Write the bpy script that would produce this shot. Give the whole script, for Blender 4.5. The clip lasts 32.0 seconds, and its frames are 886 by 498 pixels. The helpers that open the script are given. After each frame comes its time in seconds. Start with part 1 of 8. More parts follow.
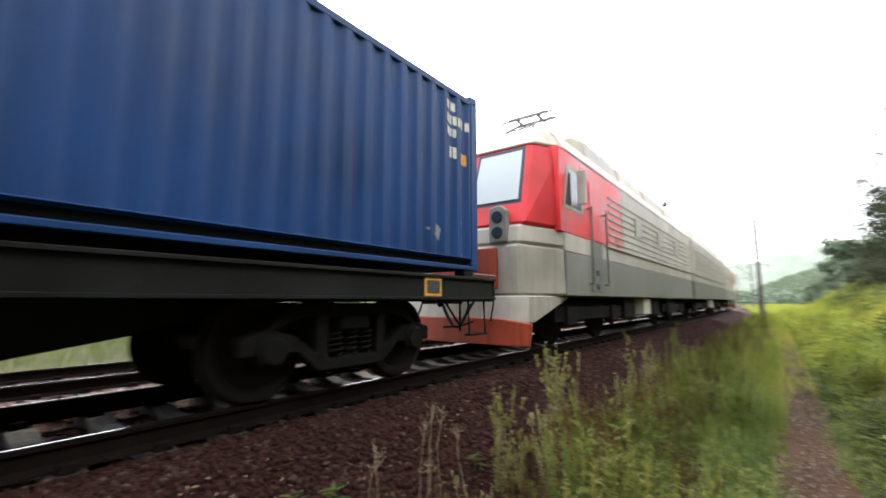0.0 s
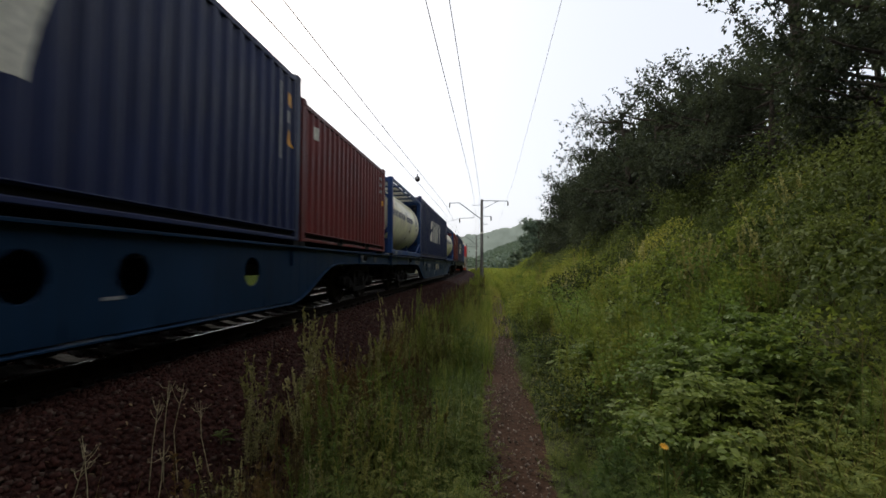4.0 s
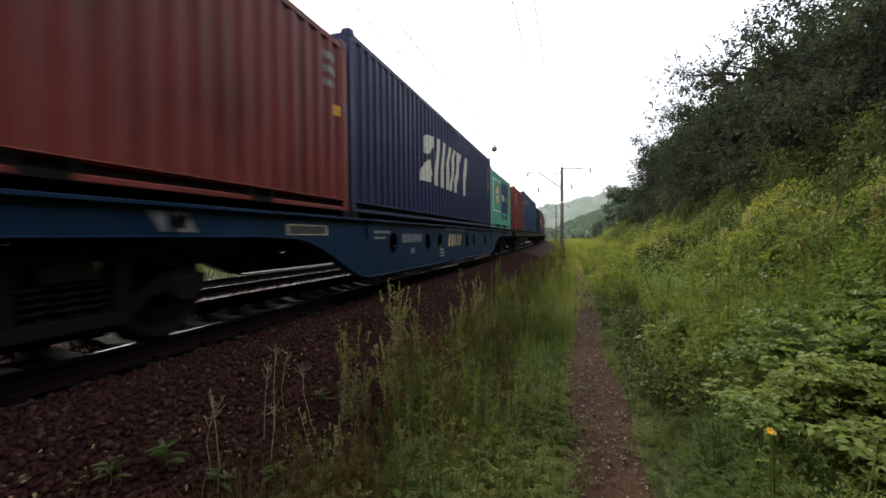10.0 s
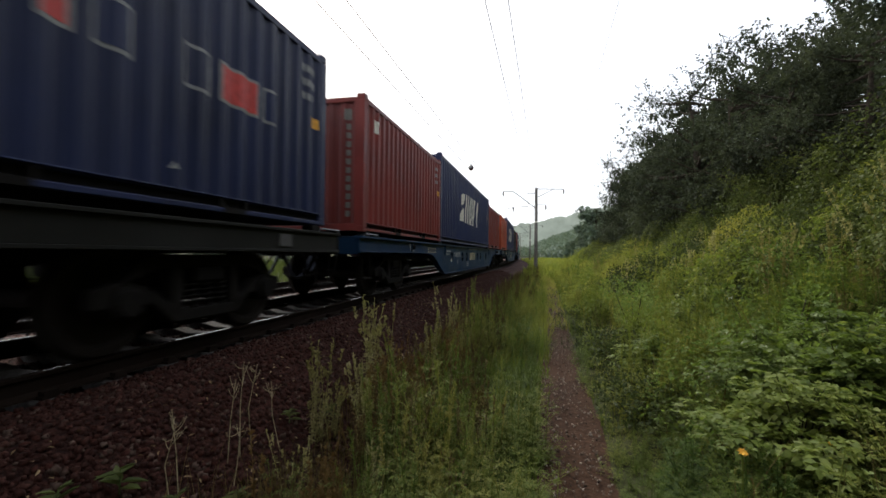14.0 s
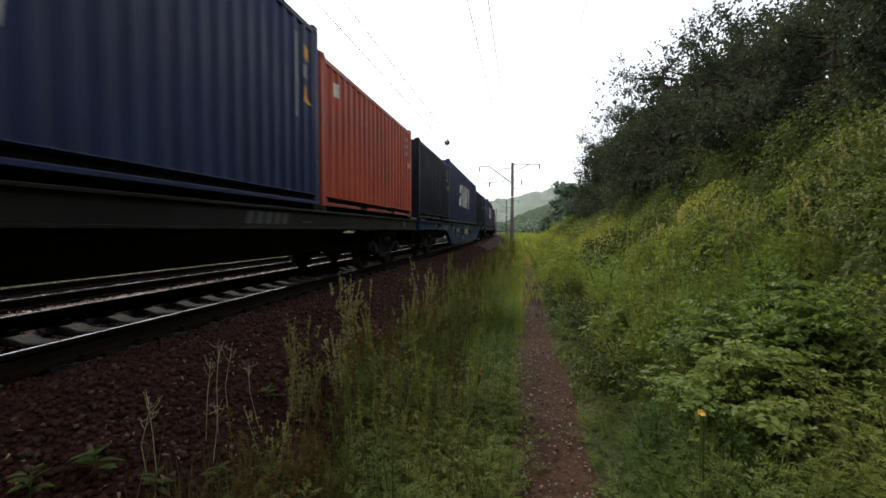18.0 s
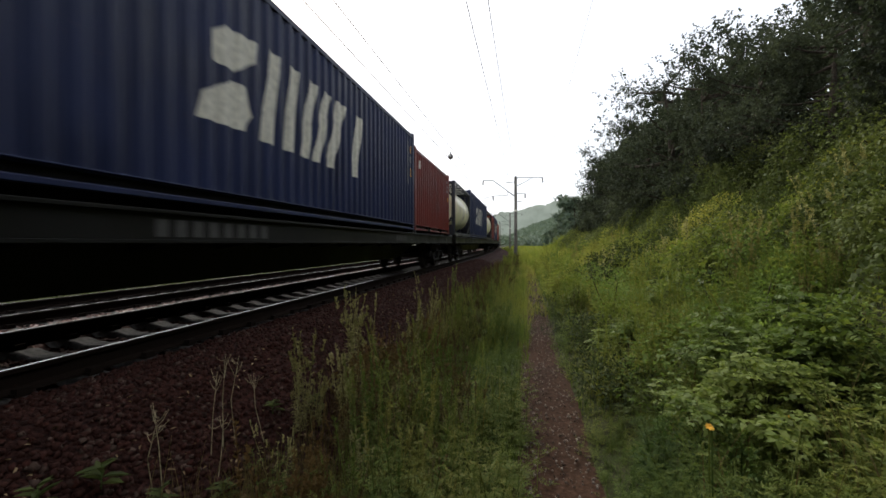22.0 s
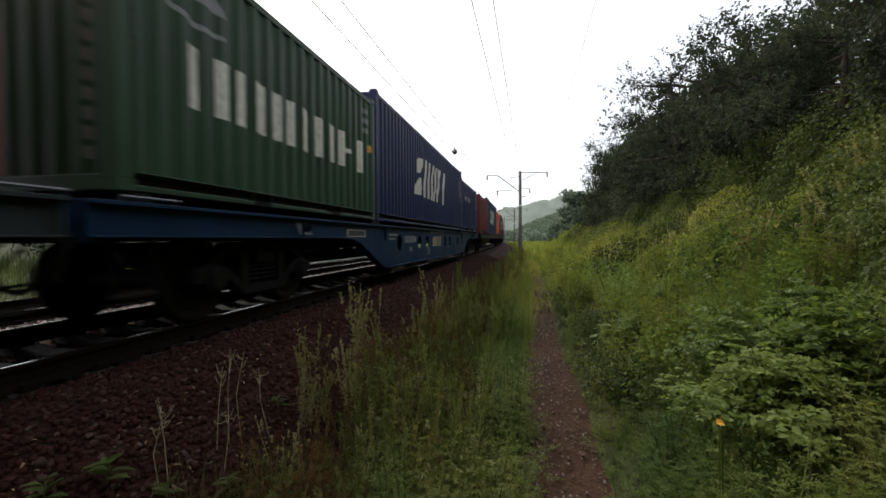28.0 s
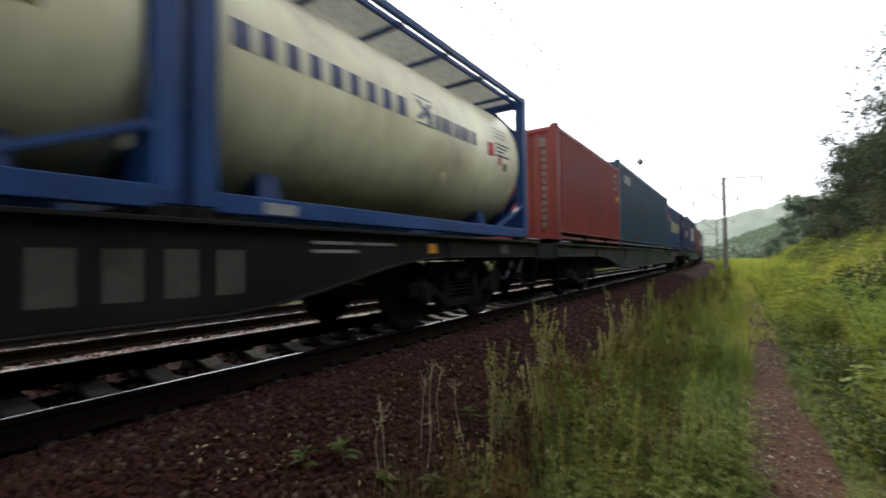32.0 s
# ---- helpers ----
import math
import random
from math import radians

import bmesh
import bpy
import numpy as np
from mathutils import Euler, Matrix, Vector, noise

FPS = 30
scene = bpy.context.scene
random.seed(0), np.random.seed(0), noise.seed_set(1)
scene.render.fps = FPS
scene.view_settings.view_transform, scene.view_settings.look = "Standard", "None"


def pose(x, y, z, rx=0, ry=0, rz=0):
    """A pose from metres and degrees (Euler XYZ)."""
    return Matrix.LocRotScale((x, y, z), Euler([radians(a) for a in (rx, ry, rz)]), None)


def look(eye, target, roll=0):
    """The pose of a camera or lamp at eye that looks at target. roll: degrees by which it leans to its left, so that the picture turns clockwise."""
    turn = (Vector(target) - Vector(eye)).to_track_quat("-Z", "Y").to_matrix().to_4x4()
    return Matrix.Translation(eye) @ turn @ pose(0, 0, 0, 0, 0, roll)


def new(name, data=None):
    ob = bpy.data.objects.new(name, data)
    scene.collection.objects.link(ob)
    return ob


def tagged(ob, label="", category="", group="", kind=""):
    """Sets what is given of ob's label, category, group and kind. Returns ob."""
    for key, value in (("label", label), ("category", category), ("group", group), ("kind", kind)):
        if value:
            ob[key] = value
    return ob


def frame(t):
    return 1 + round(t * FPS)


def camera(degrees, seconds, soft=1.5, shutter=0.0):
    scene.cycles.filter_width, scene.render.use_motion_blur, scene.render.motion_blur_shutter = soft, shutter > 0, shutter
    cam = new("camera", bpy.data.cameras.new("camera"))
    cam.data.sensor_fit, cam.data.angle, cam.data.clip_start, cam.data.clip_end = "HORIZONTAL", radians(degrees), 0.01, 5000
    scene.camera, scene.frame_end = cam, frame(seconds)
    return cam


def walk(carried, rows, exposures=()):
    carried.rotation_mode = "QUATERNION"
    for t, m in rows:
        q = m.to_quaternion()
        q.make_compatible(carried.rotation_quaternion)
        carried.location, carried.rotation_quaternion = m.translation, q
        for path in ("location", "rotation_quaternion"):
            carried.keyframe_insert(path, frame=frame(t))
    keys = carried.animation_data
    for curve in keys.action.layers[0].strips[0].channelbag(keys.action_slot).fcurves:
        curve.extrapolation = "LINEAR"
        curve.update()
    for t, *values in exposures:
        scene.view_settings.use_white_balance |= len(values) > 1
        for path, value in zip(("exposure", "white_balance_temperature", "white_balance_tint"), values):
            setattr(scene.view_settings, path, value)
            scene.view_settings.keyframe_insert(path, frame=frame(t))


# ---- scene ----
cam = camera(91.2, 32.0, soft=1.6, shutter=0.2)
PATH = [
    (0, pose(4.607, 0.027, 0.914, 96.80, -0.00, 37.37)),
    (0.1, pose(4.607, 0.027, 0.914, 95.70, -0.00, 31.25)),
    (0.2, pose(4.607, 0.027, 0.914, 92.88, 0.30, 25.78)),
    (0.3, pose(4.607, 0.027, 0.914, 91.49, 0.60, 22.02)),
    (0.4, pose(4.607, 0.027, 0.914, 90.74, 0.80, 18.38)),
    (0.5, pose(4.607, 0.027, 0.914, 90.57, 0.98, 15.38)),
    (1, pose(4.626, 0.051, 0.910, 91.55, 0.22, 12.21)),
    (1.5, pose(4.620, 0.062, 0.908, 92.54, -0.46, 9.87)),
    (2, pose(4.618, 0.043, 0.915, 93.37, -0.52, 8.85)),
    (2.5, pose(4.603, 0.040, 0.914, 93.30, -0.20, 8.70)),
    (3, pose(4.590, 0.024, 0.897, 93.15, -0.38, 7.87)),
    (3.5, pose(4.579, 0.026, 0.907, 92.90, -0.28, 6.35)),
    (5.5, pose(4.577, 0.026, 0.928, 89.53, 0.03, 8.09)),
    (6, pose(4.560, 0.030, 0.920, 89.52, -0.03, 12.87)),
    (6.5, pose(4.560, 0.014, 0.920, 88.60, 0.26, 14.11)),
    (7, pose(4.548, 0.010, 0.928, 88.13, -0.03, 14.50)),
    (7.5, pose(4.542, 0.015, 0.933, 89.11, -0.31, 13.57)),
    (8, pose(4.548, 0.016, 0.927, 89.58, 0.12, 13.12)),
    (8.5, pose(4.546, -0.003, 0.927, 88.99, -0.22, 13.59)),
    (9, pose(4.555, -0.002, 0.929, 88.79, 0.35, 14.90)),
    (9.5, pose(4.550, 0.005, 0.930, 88.81, 0.69, 16.43)),
    (10, pose(4.557, 0.012, 0.927, 88.41, 0.49, 16.58)),
    (10.5, pose(4.551, 0.030, 0.921, 88.22, 0.20, 15.53)),
    (11, pose(4.552, 0.024, 0.926, 88.44, -0.16, 15.16)),
    (11.5, pose(4.547, 0.016, 0.922, 87.90, -0.45, 15.45)),
    (12, pose(4.533, 0.010, 0.920, 87.89, -0.90, 15.83)),
    (12.5, pose(4.530, 0.009, 0.932, 88.19, -1.40, 15.63)),
    (13, pose(4.526, 0.011, 0.930, 88.89, -1.22, 15.08)),
    (13.5, pose(4.526, 0.021, 0.925, 89.93, -1.13, 14.00)),
    (14, pose(4.533, 0.028, 0.928, 90.64, -0.66, 13.29)),
    (14.5, pose(4.538, 0.027, 0.924, 91.15, -0.30, 12.68)),
    (16.5, pose(4.551, -0.003, 0.931, 88.93, 0.63, 10.66)),
    (17, pose(4.552, 0.006, 0.926, 87.60, 0.42, 11.00)),
    (17.5, pose(4.548, 0.010, 0.928, 87.43, -0.26, 10.54)),
    (18, pose(4.546, 0.016, 0.927, 87.47, -0.13, 10.25)),
    (18.5, pose(4.542, 0.008, 0.923, 87.77, -0.43, 10.26)),
    (19, pose(4.542, 0.006, 0.922, 87.91, -0.68, 9.91)),
    (19.5, pose(4.537, 0.006, 0.928, 88.37, -0.41, 10.15)),
    (20, pose(4.546, 0.001, 0.928, 88.40, -0.57, 10.39)),
    (20.5, pose(4.540, -0.005, 0.925, 88.59, -0.70, 10.63)),
    (21, pose(4.534, -0.007, 0.933, 89.14, 0.45, 10.43)),
    (21.5, pose(4.536, -0.002, 0.928, 89.39, 0.14, 10.51)),
    (22, pose(4.539, -0.007, 0.928, 89.25, 0.03, 10.73)),
    (22.5, pose(4.539, -0.012, 0.932, 89.51, 0.21, 10.71)),
    (23, pose(4.541, -0.009, 0.928, 89.18, 0.18, 10.58)),
    (23.5, pose(4.534, -0.007, 0.932, 88.33, 0.67, 11.57)),
    (24, pose(4.529, 0.005, 0.934, 88.43, 1.76, 13.01)),
    (24.5, pose(4.534, 0.005, 0.931, 88.29, 0.84, 13.95)),
    (25, pose(4.535, 0.009, 0.929, 88.19, -0.12, 13.76)),
    (25.5, pose(4.529, 0.017, 0.926, 88.13, -1.15, 12.75)),
    (27.5, pose(4.531, 0.018, 0.923, 89.14, -0.33, 9.98)),
    (28, pose(4.530, 0.020, 0.920, 88.65, 0.26, 11.30)),
    (28.5, pose(4.525, 0.014, 0.922, 88.95, -0.01, 12.23)),
    (29, pose(4.523, 0.010, 0.916, 88.34, -0.95, 12.45)),
    (29.5, pose(4.535, 0.026, 0.905, 88.40, -0.75, 11.68)),
    (30, pose(4.532, 0.020, 0.911, 89.06, -0.87, 10.60)),
    (30.5, pose(4.529, -0.001, 0.926, 89.90, -0.78, 10.75)),
    (31, pose(4.510, -0.027, 0.932, 90.46, -0.08, 13.72)),
    (31.5, pose(4.489, -0.074, 0.936, 90.78, -0.14, 21.03)),
    (31.8, pose(4.502, -0.041, 0.928, 91.1, 0.2, 27.26)),
    (32, pose(4.475, -0.076, 0.932, 91.27, 0.70, 34.22)),
]
EXPOSURES = [(t, e + 0.09, 6300, 10) for t, e in ((0.0, 1.65), (0.3, 0.95), (0.8, 0.25), (1.3, -0.15), (2.0, -0.62), (3.0, -0.46), (3.5, -0.38), (5.5, -0.05), (6.0, 0.07), (7.5, 0.07), (8.3, 0.1), (9.0, 0.04), (10.0, 0.45), (12.0, 0.35), (13.5, 0.2), (16.5, 0.15), (18.5, 0.2), (20.0, 0.15), (21.2, -0.05), (22.0, 0.08), (23.4, 0.0), (24.0, 0.38), (25.0, 0.3), (28.0, 0.0), (29.5, 0.12), (30.5, -0.02), (31.0, -0.15), (31.5, 0.2), (32.0, 0.75))]
walk(cam, PATH, EXPOSURES)

# ------------------------------------------------------------------ world and sun
SUN_EL, SUN_AZ = radians(40), radians(-38)      # soft sun behind thin cloud, ahead and beyond the train
world = bpy.data.worlds.new("overcast_sky")
scene.world = world
world.use_nodes = True
wn, wl = world.node_tree.nodes, world.node_tree.links
wn.clear()
w_sky = wn.new("ShaderNodeTexSky")
w_sky.sky_type, w_sky.sun_disc = "NISHITA", False
w_sky.sun_elevation, w_sky.sun_rotation = SUN_EL, SUN_AZ
w_sky.air_density, w_sky.dust_density, w_sky.ozone_density = 1.0, 6.0, 1.0
w_gain = wn.new("ShaderNodeMixRGB")
w_gain.blend_type, w_gain.inputs["Fac"].default_value = "MULTIPLY", 1.0
w_gain.inputs["Color2"].default_value = (0.15, 0.15, 0.15, 1)
w_mix = wn.new("ShaderNodeMixRGB")
w_mix.inputs["Fac"].default_value = 0.75
w_mix.inputs["Color2"].default_value = (1.24, 1.27, 1.33, 1)
w_bg = wn.new("ShaderNodeBackground")
w_bg.inputs["Strength"].default_value = 1.0
w_out = wn.new("ShaderNodeOutputWorld")
wl.new(w_sky.outputs["Color"], w_gain.inputs["Color1"])
wl.new(w_gain.outputs["Color"], w_mix.inputs["Color1"])
wl.new(w_mix.outputs["Color"], w_bg.inputs["Color"])
wl.new(w_bg.outputs["Background"], w_out.inputs["Surface"])
sun_data = bpy.data.lights.new("sun", "SUN")
sun_data.energy, sun_data.angle, sun_data.color = 2.6, radians(14), (1.0, 0.95, 0.84)
sun = new("sun", sun_data)
sun.matrix_world = look((0, 0, 60), (-60 * math.cos(SUN_EL) * math.sin(SUN_AZ), -60 * math.cos(SUN_EL) * math.cos(SUN_AZ), 60 - 60 * math.sin(SUN_EL)))

# ------------------------------------------------------------------ materials
def node_mat(name):
    m = bpy.data.materials.new(name)
    m.use_nodes = True
    nt = m.node_tree
    return m, nt.nodes, nt.links, nt.nodes["Principled BSDF"]


def noise_node(n, l, scale, detail=4, coord="Object", stretch=(1, 1, 1)):
    tc, mp, nz = n.new("ShaderNodeTexCoord"), n.new("ShaderNodeMapping"), n.new("ShaderNodeTexNoise")
    mp.inputs["Scale"].default_value = stretch
    nz.inputs["Scale"].default_value, nz.inputs["Detail"].default_value = scale, detail
    l.new(tc.outputs[coord], mp.inputs["Vector"])
    l.new(mp.outputs["Vector"], nz.inputs["Vector"])
    return nz


def ramp(n, l, src, stops):
    r = n.new("ShaderNodeValToRGB")
    while len(r.color_ramp.elements) < len(stops):
        r.color_ramp.elements.new(0.5)
    for e, (p, c) in zip(r.color_ramp.elements, stops):
        e.position, e.color = p, (*c, 1) if len(c) == 3 else c
    l.new(src, r.inputs["Fac"])
    return r


def mixed(n, l, a, b, fac, mode="MIX"):
    m = n.new("ShaderNodeMixRGB")
    m.blend_type = mode
    for sock, v in (("Color1", a), ("Color2", b), ("Fac", fac)):
        if isinstance(v, (int, float)):
            m.inputs[sock].default_value = v
        elif isinstance(v, tuple):
            m.inputs[sock].default_value = (*v, 1)
        else:
            l.new(v, m.inputs[sock])
    return m


def bump(n, l, src, bsdf, strength=0.3, dist=0.01):
    b = n.new("ShaderNodeBump")
    b.inputs["Strength"].default_value, b.inputs["Distance"].default_value = strength, dist
    l.new(src, b.inputs["Height"])
    l.new(b.outputs["Normal"], bsdf.inputs["Normal"])


def paint(name, col, dirt=(0.05, 0.04, 0.035), amount=0.45, rough=0.5, rust=0.25, metal=0.0):
    """Weathered paint: cloudy fading, dirt running down, rust specks."""
    m, n, l, p = node_mat(name)
    big = noise_node(n, l, 0.9, 5)
    run = noise_node(n, l, 2.2, 5, stretch=(3, 3, 0.25))
    fine = noise_node(n, l, 26, 6)
    light = tuple(min(1, c * 1.25 + 0.004) for c in col)
    dark = tuple(c * 0.72 for c in col)
    base = ramp(n, l, big.outputs["Fac"], [(0.3, dark), (0.7, light)])
    drip = ramp(n, l, run.outputs["Fac"], [(0.48, (0, 0, 0)), (0.78, (amount, amount, amount))])
    c1 = mixed(n, l, base.outputs["Color"], dirt, drip.outputs["Color"])
    spots = ramp(n, l, fine.outputs["Fac"], [(0.66, (0, 0, 0)), (0.74, (rust, rust, rust))])
    c2 = mixed(n, l, c1.outputs["Color"], (0.11, 0.045, 0.02), spots.outputs["Color"])
    oi = n.new("ShaderNodeObjectInfo")
    hs = n.new("ShaderNodeHueSaturation")
    mr = n.new("ShaderNodeMapRange")
    mr.inputs["To Min"].default_value, mr.inputs["To Max"].default_value = 0.85, 1.15
    l.new(oi.outputs["Random"], mr.inputs["Value"])
    l.new(mr.outputs["Result"], hs.inputs["Value"])
    l.new(c2.outputs["Color"], hs.inputs["Color"])
    l.new(hs.outputs["Color"], p.inputs["Base Color"])
    rr = ramp(n, l, big.outputs["Fac"], [(0.3, (rough - 0.1,) * 3), (0.7, (rough + 0.15,) * 3)])
    l.new(rr.outputs["Color"], p.inputs["Roughness"])
    p.inputs["Metallic"].default_value = metal
    p.inputs["Specular IOR Level"].default_value = 0.32
    bump(n, l, fine.outputs["Fac"], p, 0.12, 0.004)
    return m


def ground_like(name, stops, scale, rough=0.95, bump_s=0.6, bump_d=0.03, big=0.7):
    m, n, l, p = node_mat(name)
    a = noise_node(n, l, scale, 6)
    b = noise_node(n, l, big, 4)
    c = ramp(n, l, a.outputs["Fac"], stops)
    d = ramp(n, l, b.outputs["Fac"], [(0.3, (0.6, 0.6, 0.6)), (0.7, (1.15, 1.12, 1.05))])
    e = mixed(n, l, c.outputs["Color"], d.outputs["Color"], 1.0, "MULTIPLY")
    l.new(e.outputs["Color"], p.inputs["Base Color"])
    p.inputs["Roughness"].default_value = rough
    p.inputs["Specular IOR Level"].default_value = 0.12
    bump(n, l, a.outputs["Fac"], p, bump_s, bump_d)
    return m


def leafy(name, cols, rough=0.6, trans=0.35, spec=0.14):
    """Leaves: colour varies leaf by leaf and plant by plant; light passes through."""
    m, n, l, p = node_mat(name)
    geo, oi = n.new("ShaderNodeNewGeometry"), n.new("ShaderNodeObjectInfo")
    add = n.new("ShaderNodeMath")
    add.operation = "ADD"
    sc = n.new("ShaderNodeMath")
    sc.operation = "MULTIPLY"
    sc.inputs[1].default_value = 0.80
    l.new(oi.outputs["Random"], sc.inputs[0])
    isl = n.new("ShaderNodeMath")
    isl.operation = "MULTIPLY"
    isl.inputs[1].default_value = 0.60
    l.new(geo.outputs["Random Per Island"], isl.inputs[0])
    l.new(isl.outputs[0], add.inputs[0])
    l.new(sc.outputs[0], add.inputs[1])
    patch = n.new("ShaderNodeTexNoise")                    # plants grow in patches of a kind
    patch.inputs["Scale"].default_value, patch.inputs["Detail"].default_value = 0.55, 3
    l.new(geo.outputs["Position"], patch.inputs["Vector"])
    pm = n.new("ShaderNodeMath")
    pm.operation = "MULTIPLY_ADD"
    pm.inputs[1].default_value, pm.inputs[2].default_value = 1.9, -0.78
    l.new(patch.outputs["Fac"], pm.inputs[0])
    fr = n.new("ShaderNodeMath")
    fr.operation = "MULTIPLY_ADD"
    fr.inputs[1].default_value = 0.55
    l.new(add.outputs[0], fr.inputs[0])
    l.new(pm.outputs[0], fr.inputs[2])
    k = len(cols) - 1
    c = ramp(n, l, fr.outputs[0], [(i / k, col) for i, col in enumerate(cols)])
    l.new(c.outputs["Color"], p.inputs["Base Color"])
    p.inputs["Roughness"].default_value = rough
    p.inputs["Specular IOR Level"].default_value = spec
    tr, mx = n.new("ShaderNodeBsdfTranslucent"), n.new("ShaderNodeMixShader")
    br = mixed(n, l, c.outputs["Color"], (1.40, 1.45, 0.95), 1.0, "MULTIPLY")
    l.new(br.outputs["Color"], tr.inputs["Color"])
    mx.inputs["Fac"].default_value = trans
    out = n["Material Output"]
    l.new(p.outputs["BSDF"], mx.inputs[1])
    l.new(tr.outputs["BSDF"], mx.inputs[2])
    l.new(mx.outputs["Shader"], out.inputs["Surface"])
    return m


def plain(name, col, rough=0.5, metal=0.0):
    m, n, l, p = node_mat(name)
    nz = noise_node(n, l, 14, 5)
    c = ramp(n, l, nz.outputs["Fac"], [(0.3, tuple(v * 0.75 for v in col)), (0.7, tuple(min(1, v * 1.15) for v in col))])
    l.new(c.outputs["Color"], p.inputs["Base Color"])
    p.inputs["Roughness"].default_value, p.inputs["Metallic"].default_value = rough, metal
    return m


PAINTS = {
    "navy": paint("navy_paint", (0.006, 0.013, 0.056), dirt=(0.020, 0.020, 0.024), amount=0.35),
    "blue": paint("blue_paint", (0.003, 0.041, 0.148), dirt=(0.01, 0.022, 0.05), amount=0.35),
    "steelblue": paint("steel_blue_paint", (0.008, 0.064, 0.140), dirt=(0.012, 0.030, 0.050), amount=0.35),
    "midblue": paint("mid_blue_paint", (0.006, 0.034, 0.092), dirt=(0.014, 0.018, 0.03), amount=0.35),
    "teal": paint("teal_paint", (0.014, 0.044, 0.072), dirt=(0.03, 0.03, 0.028)),
    "charcoal": paint("charcoal_paint", (0.009, 0.011, 0.018), dirt=(0.014, 0.013, 0.014), amount=0.5),
    "rustdark": paint("brown_black_paint", (0.011, 0.009, 0.010), dirt=(0.022, 0.013, 0.010), amount=0.6, rust=0.3),
    "red": paint("brown_red_paint", (0.165, 0.022, 0.015), dirt=(0.030, 0.008, 0.006)),
    "darkred": paint("dark_red_paint", (0.125, 0.018, 0.015), dirt=(0.024, 0.007, 0.006)),
    "orangered": paint("orange_red_paint", (0.36, 0.058, 0.022), dirt=(0.070, 0.014, 0.008), amount=0.6, rust=0.6),
    "orange": paint("bright_orange_paint", (0.74, 0.088, 0.012), dirt=(0.22, 0.04, 0.015), amount=0.25, rust=0.05),
    "mint": paint("mint_green_paint", (0.12, 0.42, 0.27), amount=0.3, rust=0.1),
    "green": paint("dark_green_paint", (0.018, 0.052, 0.018), dirt=(0.02, 0.024, 0.014)),
    "tankblue": paint("tank_frame_blue_paint", (0.008, 0.042, 0.150), amount=0.3),
    "tankdark": paint("tank_frame_dark_paint", (0.014, 0.016, 0.020), amount=0.3),
    "carblue": paint("wagon_blue_paint", (0.006, 0.026, 0.062), dirt=(0.012, 0.016, 0.026), amount=0.4),
    "cargrey": paint("wagon_grey_paint", (0.026, 0.031, 0.031), dirt=(0.022, 0.021, 0.018), amount=0.6),
    "carblack": paint("wagon_dark_paint", (0.012, 0.012, 0.010), dirt=(0.022, 0.02, 0.016), amount=0.5),
    "cream": paint("cream_tank_paint", (0.86, 0.77, 0.52), dirt=(0.32, 0.27, 0.16), amount=0.35, rough=0.35, rust=0.0),
    "locored": paint("loco_red_paint", (0.62, 0.03, 0.03), amount=0.15, rust=0.0, rough=0.35),
    "locogrey": paint("loco_grey_paint", (0.46, 0.41, 0.32), dirt=(0.22, 0.19, 0.15), amount=0.4, rust=0.02),
    "locodark": paint("loco_dark_grey_paint", (0.21, 0.20, 0.165), dirt=(0.10, 0.09, 0.07), amount=0.4, rust=0.02),
}
M_GRATING = plain("pale_grating_steel", (0.62, 0.62, 0.60), 0.6)
M_IRON = paint("bogie_iron", (0.007, 0.006, 0.005), dirt=(0.016, 0.012, 0.009), amount=0.5, rough=0.8, rust=0.1)
M_WHEEL = paint("wheel_steel", (0.016, 0.013, 0.011), dirt=(0.02, 0.015, 0.011), amount=0.5, rough=0.75, rust=0.1)
for m in (M_IRON, M_WHEEL, PAINTS["carblack"], PAINTS["cargrey"], PAINTS["carblue"]):
    m.node_tree.nodes["Principled BSDF"].inputs["Specular IOR Level"].default_value = 0.1
for m in (PAINTS["rustdark"], PAINTS["charcoal"]):
    m.node_tree.nodes["Principled BSDF"].inputs["Specular IOR Level"].default_value = 0.12
M_MARK = plain("off_white_marking", (0.66, 0.63, 0.52), 0.6)
M_MARKGOLD = plain("cream_yellow_marking", (0.55, 0.46, 0.27), 0.6)
M_MARKDIM = plain("faded_grey_marking", (0.26, 0.26, 0.25), 0.7)
M_MARKFAINT = plain("worn_grey_marking", (0.062, 0.060, 0.055), 0.8)
M_MARKWORN = plain("worn_cream_marking", (0.15, 0.14, 0.12), 0.8)
M_MARKBLACK = plain("dark_marking", (0.025, 0.03, 0.05), 0.6)
M_MARKRED = plain("red_marking", (0.5, 0.05, 0.04), 0.6)
M_MARKYEL = plain("orange_yellow_label", (0.75, 0.36, 0.03), 0.6)
M_RUSTSTAIN = paint("rust_stain", (0.075, 0.032, 0.014), rough=0.85, rust=0.4)
M_TANLABEL = plain("tan_label", (0.20, 0.12, 0.045), 0.6)
M_MARKNAVY = plain("navy_marking", (0.02, 0.03, 0.10), 0.5)
# pale base colour stands in for the sky mirrored in the windscreen
M_SCREEN, _, _, screen_bsdf = node_mat("windscreen_glass")
screen_bsdf.inputs["Base Color"].default_value, screen_bsdf.inputs["Roughness"].default_value = (0.42, 0.45, 0.43, 1), 0.06
M_GLASS = plain("dark_window_glass", (0.03, 0.035, 0.04), 0.08)
M_RAILTOP = plain("polished_rail_head", (0.58, 0.58, 0.58), 0.16, 1.0)
M_RAILSIDE = paint("rusty_rail_side", (0.010, 0.006, 0.004), dirt=(0.008, 0.005, 0.004), rust=0.08, rough=0.9)
